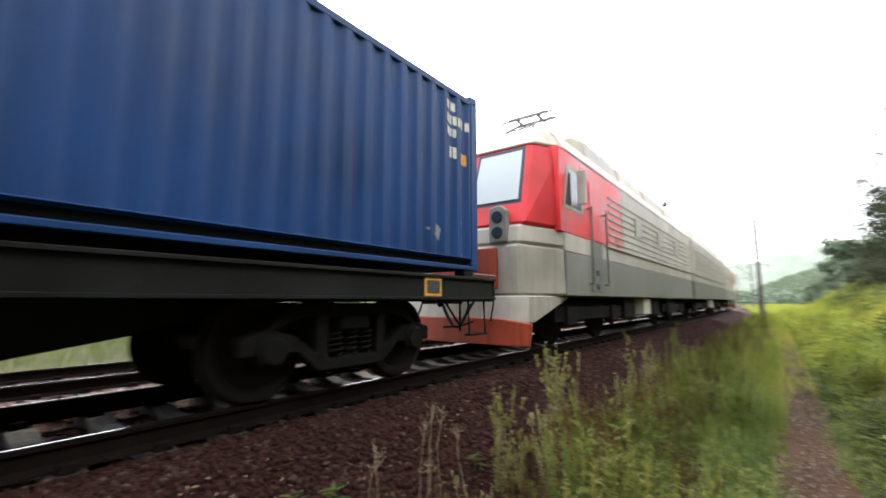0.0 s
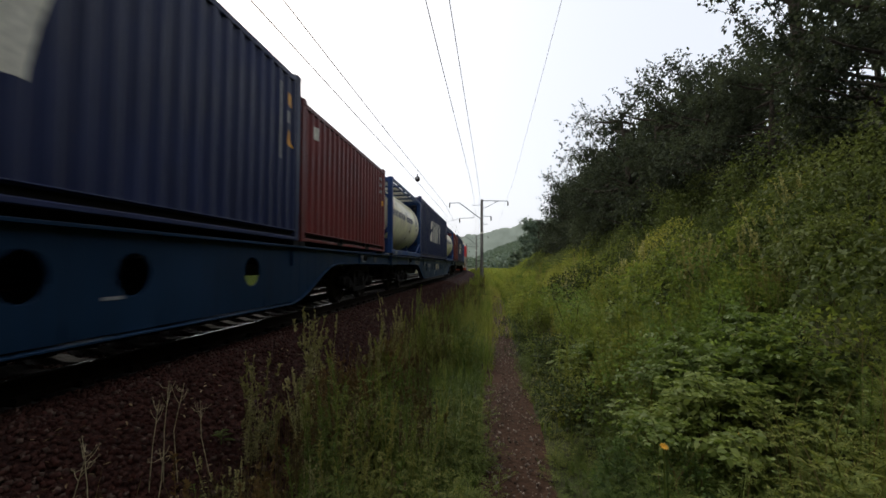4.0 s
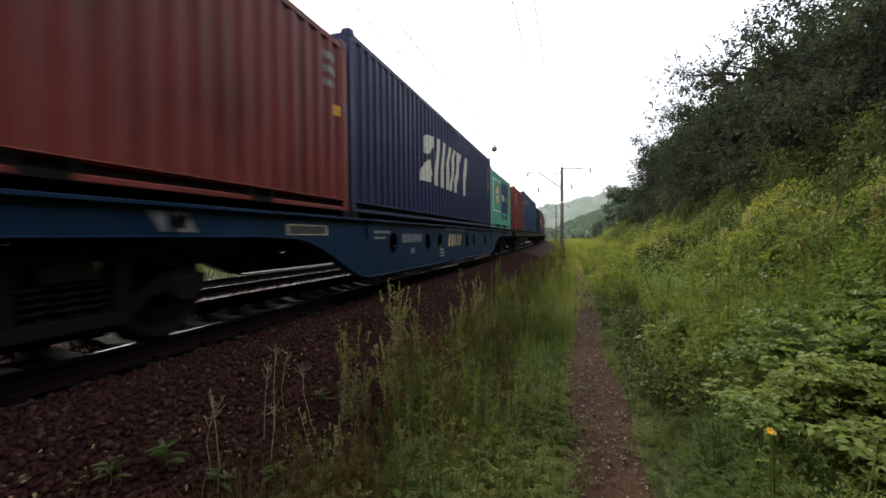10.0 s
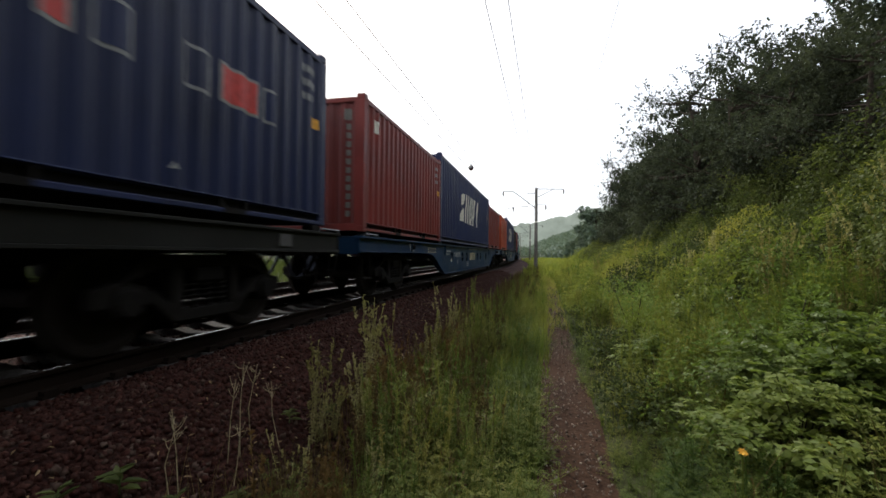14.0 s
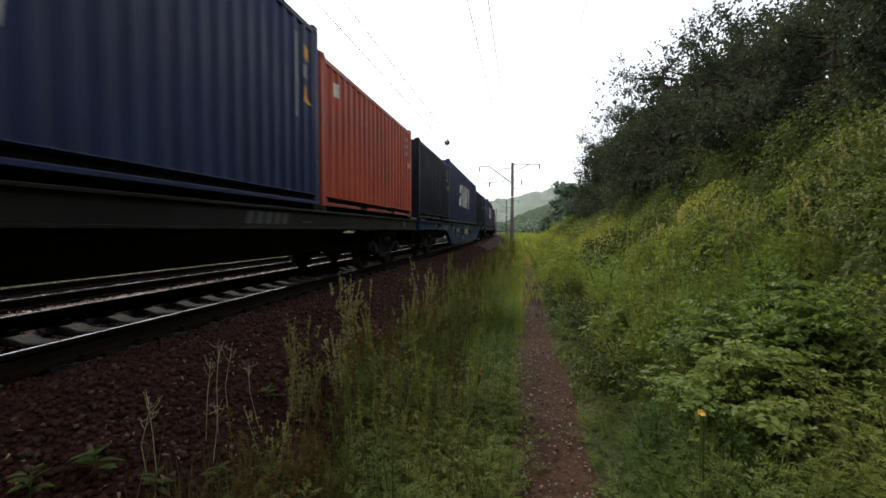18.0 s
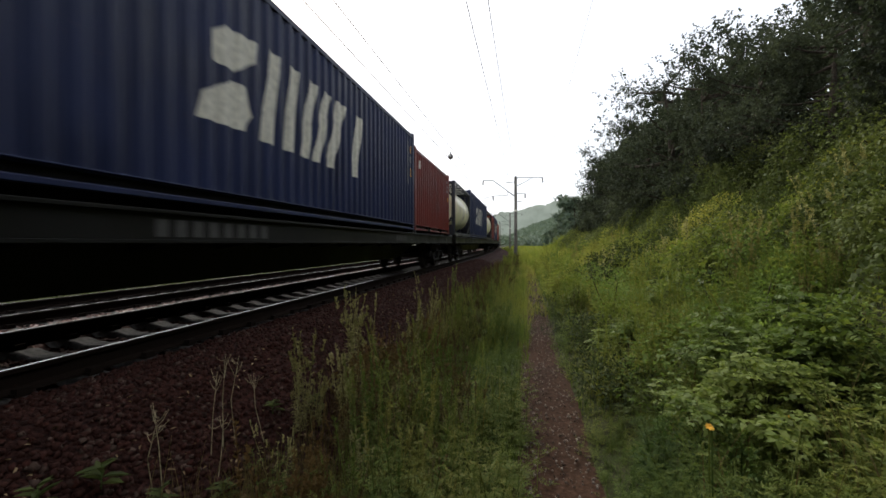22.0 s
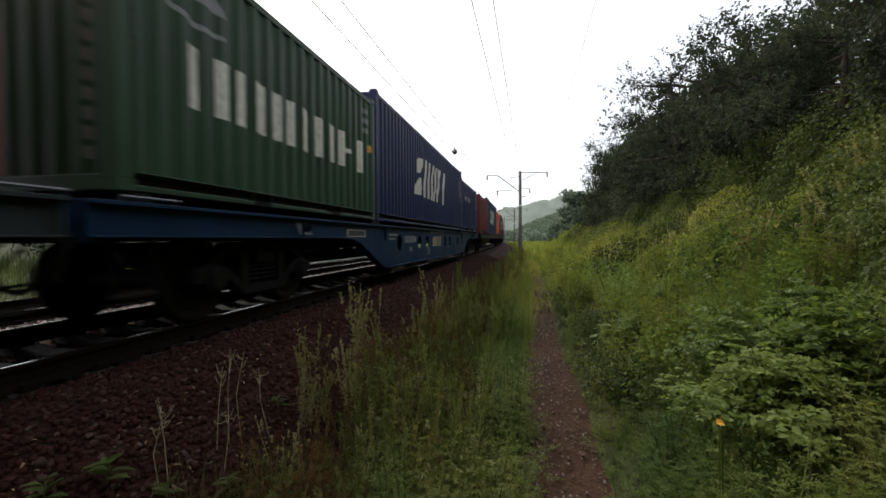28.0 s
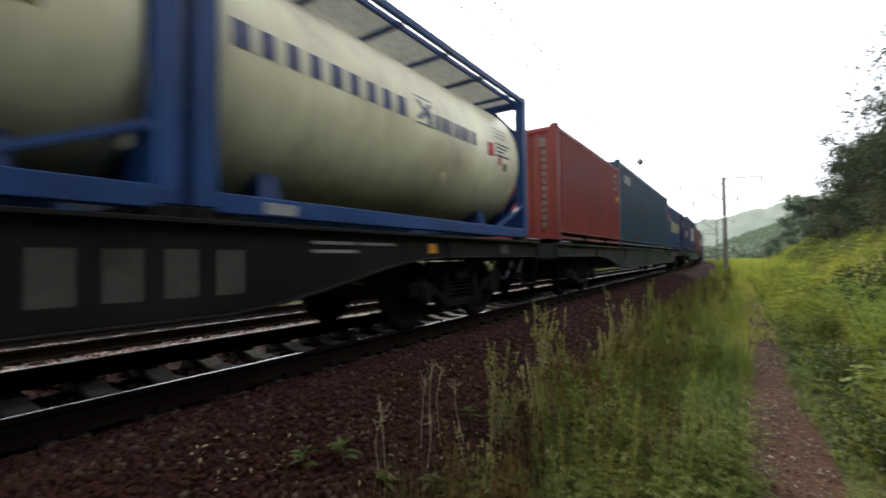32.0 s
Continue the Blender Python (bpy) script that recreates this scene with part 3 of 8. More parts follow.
# ------------------------------------------------------------------ tank containers
def tank_container(frame_colour, label, marks="long", red_label=False):
    length, height, h = 6.058, 2.591, 3.029
    mat = PAINTS[frame_colour]
    root = tagged(new("tank_container"), label, "container", "containers on the train")

    def meshes():
        d = {}
        r, zc, ty = 1.17, 1.36, 2.97
        rings = [(-ty, 0.02)]
        for k in range(1, 7):
            a = k / 6 * math.pi / 2
            rings.append((-ty + 0.22 * (1 - math.cos(a)), r * math.sin(a) ** 0.7))
        rings += [(-y, q) for y, q in reversed(rings)]
        b = MB().lathe(rings, 40)
        b.v = [(x, y, z + zc) for x, y, z in b.v]
        d["barrel"] = b.mesh("barrel", PAINTS["cream"], smooth=True)
        end = MB()
        for sx in (1, -1):
            end.box(sx * C_W - 0.16 * (sx > 0), sx * C_W + 0.16 * (sx < 0), -0.09, 0.09, 0.1, height - 0.1)
        end.box(-1.06, 1.06, -0.03, 0.03, 0.18, 0.50).box(-1.06, 1.06, -0.07, 0.07, 0.02, 0.18).box(-1.06, 1.06, -0.07, 0.07, height - 0.16, height - 0.02)
        for sx in (1, -1):
            for z0, z1 in ((0.12, 0.95), (height - 0.12, height - 0.8)):
                end.prism([(sx * 0.45, z0), (sx * 0.6, z0), (sx * 1.1, z1), (sx * 1.1, z1 + (0.12 if z1 < z0 else -0.12))][::sx if z0 < z1 else -sx], -0.05, 0.05, "y")
        d["end_frame"] = end.mesh("end_frame", mat, bevel=0.01)
        d["corner_casting"] = MB().box(-0.162, 0.003, -0.089, 0.089, 0, 0.118).mesh("corner_casting", mat, bevel=0.012)
        d["bottom_rail"] = MB().box(-0.12, 0, -h + 0.15, h - 0.15, -0.03, 0.13).mesh("bottom_rail", mat, bevel=0.008)
        d["far_rail"] = MB().box(-0.12, 0, -h + 0.15, h - 0.15, -0.03, 0.30).mesh("bottom_rail", mat, bevel=0.008)
        d["saddle"] = MB().prism([(-0.8, 0.05), (0.8, 0.05), (0.72, 0.46), (0.4, 0.28), (0, 0.2), (-0.4, 0.28), (-0.72, 0.46)], -0.12, 0.12, "y").mesh("saddle", mat, bevel=0.01)
        d["top_rail"] = MB().box(-0.07, -0.0, -h + 0.1, h - 0.1, height - 0.11, height - 0.02).mesh("top_rail", mat, bevel=0.006)
        d["walkway_beam"] = MB().box(0.2, 1.15, -0.03, 0.03, height - 0.10, height - 0.04).mesh("walkway_beam", mat, bevel=0.004)
        walk_mb = MB()
        for k in range(20):
            x = 0.28 + k * 0.036
            walk_mb.box(x, x + 0.016, -h + 0.15, h - 0.15, height - 0.06, height - 0.02)
        for k in range(48):
            y = -h + 0.2 + k * 0.118
            walk_mb.box(0.28, 0.98, y, y + 0.014, height - 0.055, height - 0.025)
        d["walkway_rail"] = MB().box(1.0, 1.05, -h + 0.1, h - 0.1, height - 0.10, height - 0.03).mesh("walkway_rail", mat, bevel=0.005)
        d["brace"] = MB().prism([(-1.16, 0.10), (-1.04, 0.10), (-0.03, 0.53), (-0.03, 0.60)], -0.07, -0.01, "x").mesh("brace", mat, bevel=0.006)
        d["walkway"] = walk_mb.mesh("walkway", M_GRATING)
        hatch = MB()
        hatch.lathe([(2.46, 0.3), (2.55, 0.3), (2.58, 0.26)], 16, "z").lathe([(2.48, 0.1), (2.57, 0.1)], 10, "z")
        d["hatch"] = hatch.mesh("hatch", M_STEEL)
        d["valve"] = MB().lathe([(0, 0.10), (0.04, 0.10), (0.045, 0.05), (0.055, 0.05)], 14, "x").mesh("valve", PAINTS["cream"])
        d["plate"] = MB().box(0, 0.012, -0.16, 0.16, 0.01, 0.11).mesh("plate", M_MARKDIM, bevel=0.003)
        return d

    d = cached(("tank", frame_colour), meshes)
    brace_m = cached(("tank_brace", frame_colour), lambda: MB().prism([(1.16, 0.10), (0.03, 0.60), (0.03, 0.53), (1.04, 0.10)][::-1], -0.07, -0.01, "x").mesh("brace", mat, bevel=0.006))
    put("barrel", d["barrel"], root)
    for sy in (1, -1):
        put("end_frame", d["end_frame"], root, pose(0, sy * (h - 0.09), 0))
        put("saddle", d["saddle"], root, pose(0, sy * 2.1, 0))
        for sx in (1, -1):
            for z in (0.0, height - 0.118):
                put("corner_casting", d["corner_casting"], root, pose(sx * C_W, sy * (h - 0.089), z, 0, 0, 0 if sx > 0 else 180))
    for sx in (1, -1):
        rz = 0 if sx > 0 else 180
        put("bottom_rail", d["bottom_rail" if sx > 0 else "far_rail"], root, pose(sx * C_W, 0, 0, 0, 0, rz))
        put("top_rail", d["top_rail"], root, pose(sx * C_W, 0, 0, 0, 0, rz))
    for k in range(6):
        put("walkway_beam", d["walkway_beam"], root, pose(0, -2.5 + k, 0))
    put("walkway", d["walkway"], root)
    put("walkway_rail", d["walkway_rail"], root)
    put("brace", d["brace"], root, pose(C_W, h - 0.12, 0))
    put("brace", brace_m, root, pose(-C_W, h - 0.12, 0, 0, 0, 180))
    put("hatch", d["hatch"], root, pose(0, 0.3, 0))
    put("valve", d["valve"], root, pose(0.97, 0.52, 0.755, 0, 31.5, 0))
    put("plate", d["plate"], root, pose(C_W - 0.005, -2.3, -0.02), label="small grey data plate")

    def curved(y0, y1, a0, a1, n=3, r=1.174):
        v, f = [], []
        for i in range(n + 1):
            a = a0 + (a1 - a0) * i / n
            for y in (y0, y1):
                v.append((r * math.cos(a), y, 1.36 + r * math.sin(a)))
        for i in range(n):
            f.append((2 * i, 2 * i + 2, 2 * i + 3, 2 * i + 1))
        return v, f

    def curved_part(name, mat, patches):
        mb = MB()
        for p in patches:
            mb.add(*curved(*p))
        put(name, raw_mesh(name, mb.v, mb.f, mat), root, kind="" if len(patches) == 1 else "stuff")

    if marks == "long":
        letters = [(-2.72 + 0.255 * k, -2.72 + 0.255 * k + (0.15 if k % 4 else 0.17), -0.02, 0.18) for k in range(9)]
        letters += [(-0.06 + 0.162 * k, -0.06 + 0.162 * k + (0.085, 0.11, 0.125)[k % 3], -0.02, 0.155) for k in range(8)]
        curved_part("lettering", M_MARKNAVY, letters)
        cross = [(-0.28 + 0.03 * k, -0.2 + 0.03 * k, 0.02 + 0.024 * k, 0.046 + 0.024 * k, 1) for k in range(9)]
        cross += [(-0.28 + 0.03 * k, -0.2 + 0.03 * k, 0.212 - 0.024 * k, 0.238 - 0.024 * k, 1) for k in range(9) if k != 4]
        curved_part("emblem_frame", M_MARKNAVY, [(-0.3, 0.06, -0.03, -0.015), (-0.3, 0.06, 0.275, 0.29)])
        curved_part("emblem_cross", M_MARKNAVY, cross)
    elif marks == "round":
        disc = []
        for k in range(12):
            c = -1 + (k + 0.5) / 6
            w = 0.33 * math.sqrt(1 - c * c)
            disc.append((-1.66 - w, -1.66 + w, 0.05 + 0.34 * (c - 1 / 12), 0.05 + 0.34 * (c + 1 / 12), 1))
        curved_part("emblem", M_MARKBLACK, disc)
        curved_part("emblem_accent", M_MARKYEL, [(a + 0.02, b - 0.02, c, d_, 1, 1.178) for k, (a, b, c, d_, _) in enumerate(disc) if k in (1, 2, 6, 10, 11)])
        curved_part("emblem_band", M_MARKDIM, [(a + 0.2, b - 0.04, c, d_, 1, 1.178) for k, (a, b, c, d_, _) in enumerate(disc) if k in (4, 5)])
        curved_part("lettering", M_MARKBLACK, [(-1.22 + 0.23 * k, -1.22 + 0.23 * k + (0.17, 0.13, 0.06)[k], 0.05, (0.32, 0.24, 0.3)[k]) for k in range(3)])
        curved_part("lettering", M_MARKYEL, [(-0.55 + 0.25 * k, -0.55 + 0.25 * k + 0.18, 0.06, (0.32, 0.25, 0.25)[k]) for k in range(3)])
        curved_part("small_lettering", M_MARKDIM, [(-1.1 + 0.165 * k, -1.1 + 0.165 * k + 0.12, -0.10, -0.04, 1) for k in range(8)])
        curved_part("seam", M_MARKDIM, [(-1.27, -1.25, -0.75, 0.34), (0.34, 0.355, -0.7, 0.3)])
    curved_part("data_lettering", M_MARKDIM, [(1.85, 2.38 - 0.06 * (k % 3), 0.38 - 0.07 * k, 0.395 - 0.07 * k, 1) for k in range(3)])
    curved_part("data_lettering", M_MARKBLACK, [(1.87, 2.36 - 0.11 * (k % 3), 0.13 - 0.055 * k, 0.155 - 0.055 * k, 1) for k in range(4)])
    if red_label:
        curved_part("warning_label", M_MARKRED, [(1.58, 1.78, -0.06, 0.12)])
        curved_part("warning_label", M_MARKRED, [(1.95, 2.06, -0.16, -0.04)])
    curved_part("warning_label", M_TANLABEL, [(2.14, 2.27, -0.22, -0.11)])
    return root


# ------------------------------------------------------------------ bogies and wagons
def wheel_meshes():
    def made():
        prof = [(0.066, 0.395), (0.066, 0.455), (0.060, 0.462), (-0.015, 0.477), (-0.035, 0.503), (-0.058, 0.503), (-0.064, 0.49), (-0.064, 0.395), (-0.02, 0.36), (-0.03, 0.17), (-0.085, 0.13), (-0.085, 0.09), (0.09, 0.09), (0.09, 0.13), (0.02, 0.18), (0.012, 0.36), (0.066, 0.395)]
        w = MB()
        n = 36
        for a, r in prof:
            for i in range(n):
                w.v.append((a, r * math.cos(2 * math.pi * i / n), r * math.sin(2 * math.pi * i / n)))
        for k in range(len(prof) - 1):
            w.f += [(k * n + i, k * n + (i + 1) % n, (k + 1) * n + (i + 1) % n, (k + 1) * n + i) for i in range(n)]
        return w.mesh("wheelset", M_WHEEL)

    return cached("wheel", made)


def whole_wheelset():
    """One axle with its two wheels as a single turning part."""
    def made():
        mb = MB().lathe([(-1.02, 0.06), (-0.95, 0.075), (-0.72, 0.095), (-0.1, 0.082), (0.1, 0.082), (0.72, 0.095), (0.95, 0.075), (1.02, 0.06)], 14, "x")
        w = wheel_meshes()
        for sx in (1, -1):
            mb.add([(sx * (v.co.x + 0.79), v.co.y, v.co.z) for v in w.vertices], [tuple(p.vertices) for p in w.polygons])
        for k in range(3):
            mb.box(0.80, 0.83, -0.03, 0.03, 0.2 + 0.001 * k, 0.34)
        return mb.mesh("wheelset", M_WHEEL)

    return cached("wheelset", made)


def bogie_meshes():
    def made():
        d = {}
        # cast side frame: an arch over two axle boxes with a spring window in the middle
        fr = MB()
        x0, x1 = 0.93, 1.09
        fr.prism([(-1.22, 0.44), (-0.66, 0.44), (-0.42, 0.24), (0.42, 0.24), (0.66, 0.44), (1.22, 0.44), (1.22, 0.60), (0.95, 0.66), (0.72, 0.60), (0.36, 0.36), (-0.36, 0.36), (-0.72, 0.60), (-0.95, 0.66), (-1.22, 0.60)], x0, x1, "x")
        fr.prism([(-1.05, 0.60), (-0.62, 0.76), (0.62, 0.76), (1.05, 0.60), (0.70, 0.89), (-0.70, 0.89)], x0, x1, "x")
        fr.prism([(-0.46, 0.34), (-0.32, 0.34), (-0.32, 0.78), (-0.46, 0.78)], x0, x1, "x").prism([(0.32, 0.34), (0.46, 0.34), (0.46, 0.78), (0.32, 0.78)], x0, x1, "x")
        d["side_frame"] = fr.mesh("side_frame", M_IRON, bevel=0.012)
        sp = MB()
        for y in (-0.2, 0.0, 0.2):
            pts = [(1.01 + 0.075 * math.cos(a), y + 0.075 * math.sin(a), 0.37 + a * 0.0088) for a in [k * 0.55 for k in range(50)]]
            sp.pipe(pts, 0.017, 5)
        d["spring_nest"] = sp.mesh("spring_nest", M_IRON)
        d["axle_box"] = MB().lathe([(0.90, 0.15), (1.10, 0.15), (1.13, 0.12), (1.16, 0.11)], 16, "x").mesh("axle_box", M_IRON)
        d["bolster"] = MB().prism([(-1.12, 0.62), (-0.5, 0.50), (0.5, 0.50), (1.12, 0.62), (1.12, 0.76), (0.4, 0.84), (-0.4, 0.84), (-1.12, 0.76)], -0.2, 0.2, "y").mesh("bolster", M_IRON, bevel=0.015)
        d["brake_beam"] = MB().cyl((-0.8, 0, 0.42), (0.8, 0, 0.42), 0.04, 8).box(-0.84, -0.72, -0.05, 0.05, 0.3, 0.56).box(0.72, 0.84, -0.05, 0.05, 0.3, 0.56).mesh("brake_beam", M_IRON)
        return d

    return cached("bogie", made)


def bogie(wagon, y, behind):
    d = bogie_meshes()
    b = put("bogie", d["bolster"], wagon, pose(0, y, 0))
    for sx in (1, -1):
        rz = 0 if sx > 0 else 180
        put("side_frame", d["side_frame"], b, pose(0, 0, 0, 0, 0, rz))
        put("spring_nest", d["spring_nest"], b, pose(0, 0, 0, 0, 0, rz))
        for ay in (-0.925, 0.925):
            put("axle_box", d["axle_box"], b, pose(0, ay, 0.475, 0, 0, rz))
    for ay in (-0.925, 0.925):
        ws = put("wheelset", whole_wheelset(), b, pose(0, ay, 0.478))
        SPINNERS.append((ws, behind - y - ay, ay, 0.478))
        put("brake_beam", d["brake_beam"], b, pose(0, ay * 0.42, 0))
    return b


HALF = 12.24          # half of the loading length


def coupler_mesh():
    def made():
        mb = MB().box(-0.09, 0.09, -0.5, 0.16, 0.92, 1.12).prism([(-0.2, 0.12), (0.16, 0.12), (0.2, 0.34), (0.08, 0.46), (-0.02, 0.3), (-0.14, 0.3), (-0.2, 0.46), (-0.26, 0.34)], 0.86, 1.18, "z")
        return mb.mesh("coupler", M_IRON, bevel=0.015)

    return cached("coupler", made)


def hose_mesh():
    def made():
        pts = [(0.28 + 0.02 * k, 0.05 + 0.07 * k, 0.86 - 0.42 * math.sin(k / 8 * math.pi) * 0.9) for k in range(9)]
        return MB().pipe(pts, 0.028, 7).cyl((0.28, -0.1, 0.9), (0.28, 0.06, 0.84), 0.035, 8).mesh("brake_hose", M_MARKBLACK)

    return cached("hose", made)


def wagon(kind, index, label):
    """A flat wagon for eighty feet of containers. Its middle is HALF behind its leading container."""
    behind = index * WAGON_PITCH - SLACK[index] + HALF
    body = PAINTS[{"flat": "carblack", "blue": "carblue", "grey": "cargrey", "black": "carblack"}[kind]]
    root = tagged(new("container_wagon"), label, "wagon", "wagons of the train")

    def meshes():
        d = {}
        e = HALF + 0.32
        if kind == "flat":
            sill = MB().box(1.18, 1.32, -e, e, 0.93, 0.965).box(1.26, 1.285, -e, e, 0.965, 1.20).box(1.16, 1.33, -e, e, 1.20, 1.235)
            for k in range(-11, 12):
                sill.box(1.19, 1.26, k * 1.1 - 0.02, k * 1.1 + 0.02, 0.96, 1.2)
        else:
            low = {"blue": 0.30, "grey": 0.60, "black": 0.56}[kind]
            c, t = {"blue": (5.7, 7.7), "grey": (6.2, 8.9), "black": (6.4, 8.9)}[kind]
            edge = 0.96
            outline = [(-e, edge), (-t - 0.5, edge)]
            for k in range(7):
                u = k / 6
                w = u * u * (3 - 2 * u)
                outline.append((-t + (t - c) * u, edge - 0.02 + (low - edge) * (0.25 * u + 0.75 * w)))
            outline += [(-a, b) for a, b in reversed(outline)]
            sill = MB()
            top = 1.20
            for (a, za), (b, zb) in zip(outline, outline[1:]):
                if not (kind == "blue" and b - a > 8):
                    sill.prism([(a, za), (b, zb), (b, top), (a, top)], 1.245, 1.27, "x")
                sill.prism([(a, za - 0.02), (b, zb - 0.02), (b, zb), (a, za)], 1.17, 1.335, "x")
            if kind == "blue":
                # the web between the tapers, pierced by six round holes
                a = -c
                for yc in sorted(6.096 - y for y in (1.55, 3.56, 4.55, 7.58, 8.58, 10.64)):
                    sill.prism([(a, low), (yc - 0.32, low), (yc - 0.32, top), (a, top)], 1.245, 1.27, "x")
                    n, zc, k = 24, 0.82, len(sill.v)
                    for x in (1.245, 1.27):
                        for i in range(n):
                            ca, sa = math.cos(2 * math.pi * i / n), math.sin(2 * math.pi * i / n)
                            m = 1 / max(abs(ca) / 0.32, abs(sa) / (top - zc if sa > 0 else zc - low))
                            sill.v += [(x, yc + 0.2 * ca, zc + 0.2 * sa), (x, yc + m * ca, zc + m * sa)]
                    for i in range(n):
                        p, q, o = k + 2 * i, k + 2 * ((i + 1) % n), 2 * n
                        sill.f += [(p, p + 1, q + 1, q), (p + o, q + o, q + o + 1, p + o + 1), (p, q, q + o, p + o)]
                    a = yc + 0.32
                sill.prism([(a, low), (c, low), (c, top), (a, top)], 1.245, 1.27, "x")
            sill.box(1.15, 1.345, -e, e, 1.20, 1.235)
            for k in (-9.4, -5.7, 5.7, 9.4):
                sill.box(1.27, 1.31, k - 0.012, k + 0.012, 0.9, 1.2)
        sill.box(1.17, 1.30, -e, -e + 0.03, 0.93, 1.2).box(1.17, 1.30, e - 0.03, e, 0.93, 1.2)
        d["side_sill"] = sill.mesh("side_sill", body, bevel=0.004)
        mid = MB()
        depth = {"flat": 0.44, "blue": 0.72}.get(kind, 0.5)
        mid.prism([(-e, 0.90), (-9.4, 0.90), (-8.3, 0.62), (-7.2, depth), (7.2, depth), (8.3, 0.62), (9.4, 0.90), (e, 0.90), (e, 1.2), (-e, 1.2)], -0.30, 0.30, "x")
        d["centre_sill"] = mid.mesh("centre_sill", body, bevel=0.01)
        d["cross_beam"] = MB().prism([(-1.25, 1.0), (-0.3, 0.84), (0.3, 0.84), (1.25, 1.0), (1.25, 1.2), (-1.25, 1.2)], -0.06, 0.06, "y").mesh("cross_beam", body)
        d["deck"] = MB().box(-1.2, 1.2, -e, e, 1.20, 1.225).mesh("deck", M_IRON)
        d["headstock"] = MB().box(-1.28, 1.28, -0.05, 0.06, 0.90, 1.23).mesh("headstock", body, bevel=0.01)
        d["lock_stop"] = MB().box(-0.09, 0.09, -0.11, 0.11, 1.225, DECK).mesh("lock_stop", M_IRON, bevel=0.01)
        step = MB().pipe([(1.24, -0.2, 0.93), (1.26, -0.2, 0.46), (1.26, 0.2, 0.46), (1.24, 0.2, 0.93)], 0.016, 6).box(1.18, 1.30, -0.2, 0.2, 0.44, 0.465)
        d["step"] = step.mesh("step", M_IRON)
        d["grab_rail"] = MB().pipe([(1.25, -0.12, 1.22), (1.29, -0.12, 1.28), (1.29, 0.45, 1.28), (1.25, 0.45, 1.22)], 0.014, 6).mesh("grab_rail", M_STEEL)
        d["uncoupling_rod"] = MB().pipe([(1.24, -0.02, 0.62), (1.24, 0.06, 0.86), (1.2, 0.16, 0.96), (0.5, 0.18, 0.98), (0.2, 0.30, 1.0)], 0.014, 6).cyl((0.9, 0.0, 1.0), (0.9, 0.18, 0.97), 0.018, 6).mesh("uncoupling_rod", M_IRON)
        d["brake_lever"] = MB().pipe([(0.95, -0.75, 0.90), (0.92, -0.35, 0.55), (0.90, 0.05, 0.90)], 0.018, 6).pipe([(0.9, -0.72, 0.55), (0.92, -0.35, 0.55), (0.92, 0.0, 0.60)], 0.014, 6).cyl((0.92, -0.35, 0.48), (0.92, -0.35, 0.92), 0.016, 6).mesh("brake_lever", M_IRON)
        d["end_cock"] = MB().cyl((0.28, -0.05, 0.92), (0.28, 0.02, 0.84), 0.045, 8).cyl((0.28, 0.0, 0.86), (0.40, 0.0, 0.92), 0.012, 6).mesh("end_cock", M_IRON)
        d["cable_loop"] = MB().pipe([(-0.5 + 0.0 * k, 0.04 + 0.06 * k, 0.95 - 0.34 * math.sin(k / 8 * math.pi)) for k in range(9)], 0.02, 6).mesh("cable_loop", M_MARKBLACK)
        d["label_plate"] = MB().box(1.272, 1.290, -0.13, 0.13, 1.00, 1.16).mesh("label_plate", M_MARKFAINT, bevel=0.004)
        d["air_tank"] = MB().lathe([(-0.6, 0.05), (-0.55, 0.16), (0.55, 0.16), (0.6, 0.05)], 14).mesh("air_tank", M_IRON)
        return d

    d = cached(("wagon", kind), meshes)
    for sx in (1, -1):
        put("side_sill", d["side_sill"], root, pose(0, 0, 0, 0, 0, 0 if sx > 0 else 180))
    put("centre_sill", d["centre_sill"], root)
    for k in range(-5, 6):
        put("cross_beam", d["cross_beam"], root, pose(0, k * 1.35, 0))
    put("deck", d["deck"], root)
    for sy in (1, -1):
        put("headstock", d["headstock"], root, pose(0, sy * (HALF + 0.27), 0))
        put("coupler", coupler_mesh(), root, pose(0, sy * (HALF + 0.30), 0, 0, 0, 0 if sy > 0 else 180))
        put("brake_hose", hose_mesh(), root, pose(0, sy * (HALF + 0.33), 0, 0, 0, 0 if sy > 0 else 180))
        for part_name in ("uncoupling_rod", "brake_lever", "end_cock", "cable_loop"):
            put(part_name, d[part_name], root, pose(0, sy * (HALF + 0.31), 0, 0, 0, 0 if sy > 0 else 180))
        for sx in (1, -1):
            put("step", d["step"], root, pose(0, sy * (HALF - 0.1), 0, 0, 0, 0 if sx > 0 else 180))
        put("grab_rail", d["grab_rail"], root, pose(0, sy * (HALF - 0.1), 0))
        bogie(root, sy * 10.05, behind)
    for y in (12.0, 6.25, 6.0, -6.0, -6.25, -12.0):
        for sx in (1, -1):
            put("lock_stop", d["lock_stop"], root, pose(sx * 1.13, y, 0))
    put("air_tank", d["air_tank"], root, pose(-0.55, 2.4, 0.78))
    face = 1.2715 if kind != "flat" else 1.2865

    def flat_mark(name, mat, polys):
        v, f = [], []
        for p in polys:
            k = len(v)
            v += [(face, a, b) for a, b in p]
            f.append(tuple(range(k, k + len(p))))
        put(name, raw_mesh(name, v, f, mat), root, kind="" if len(polys) == 1 else "stuff")

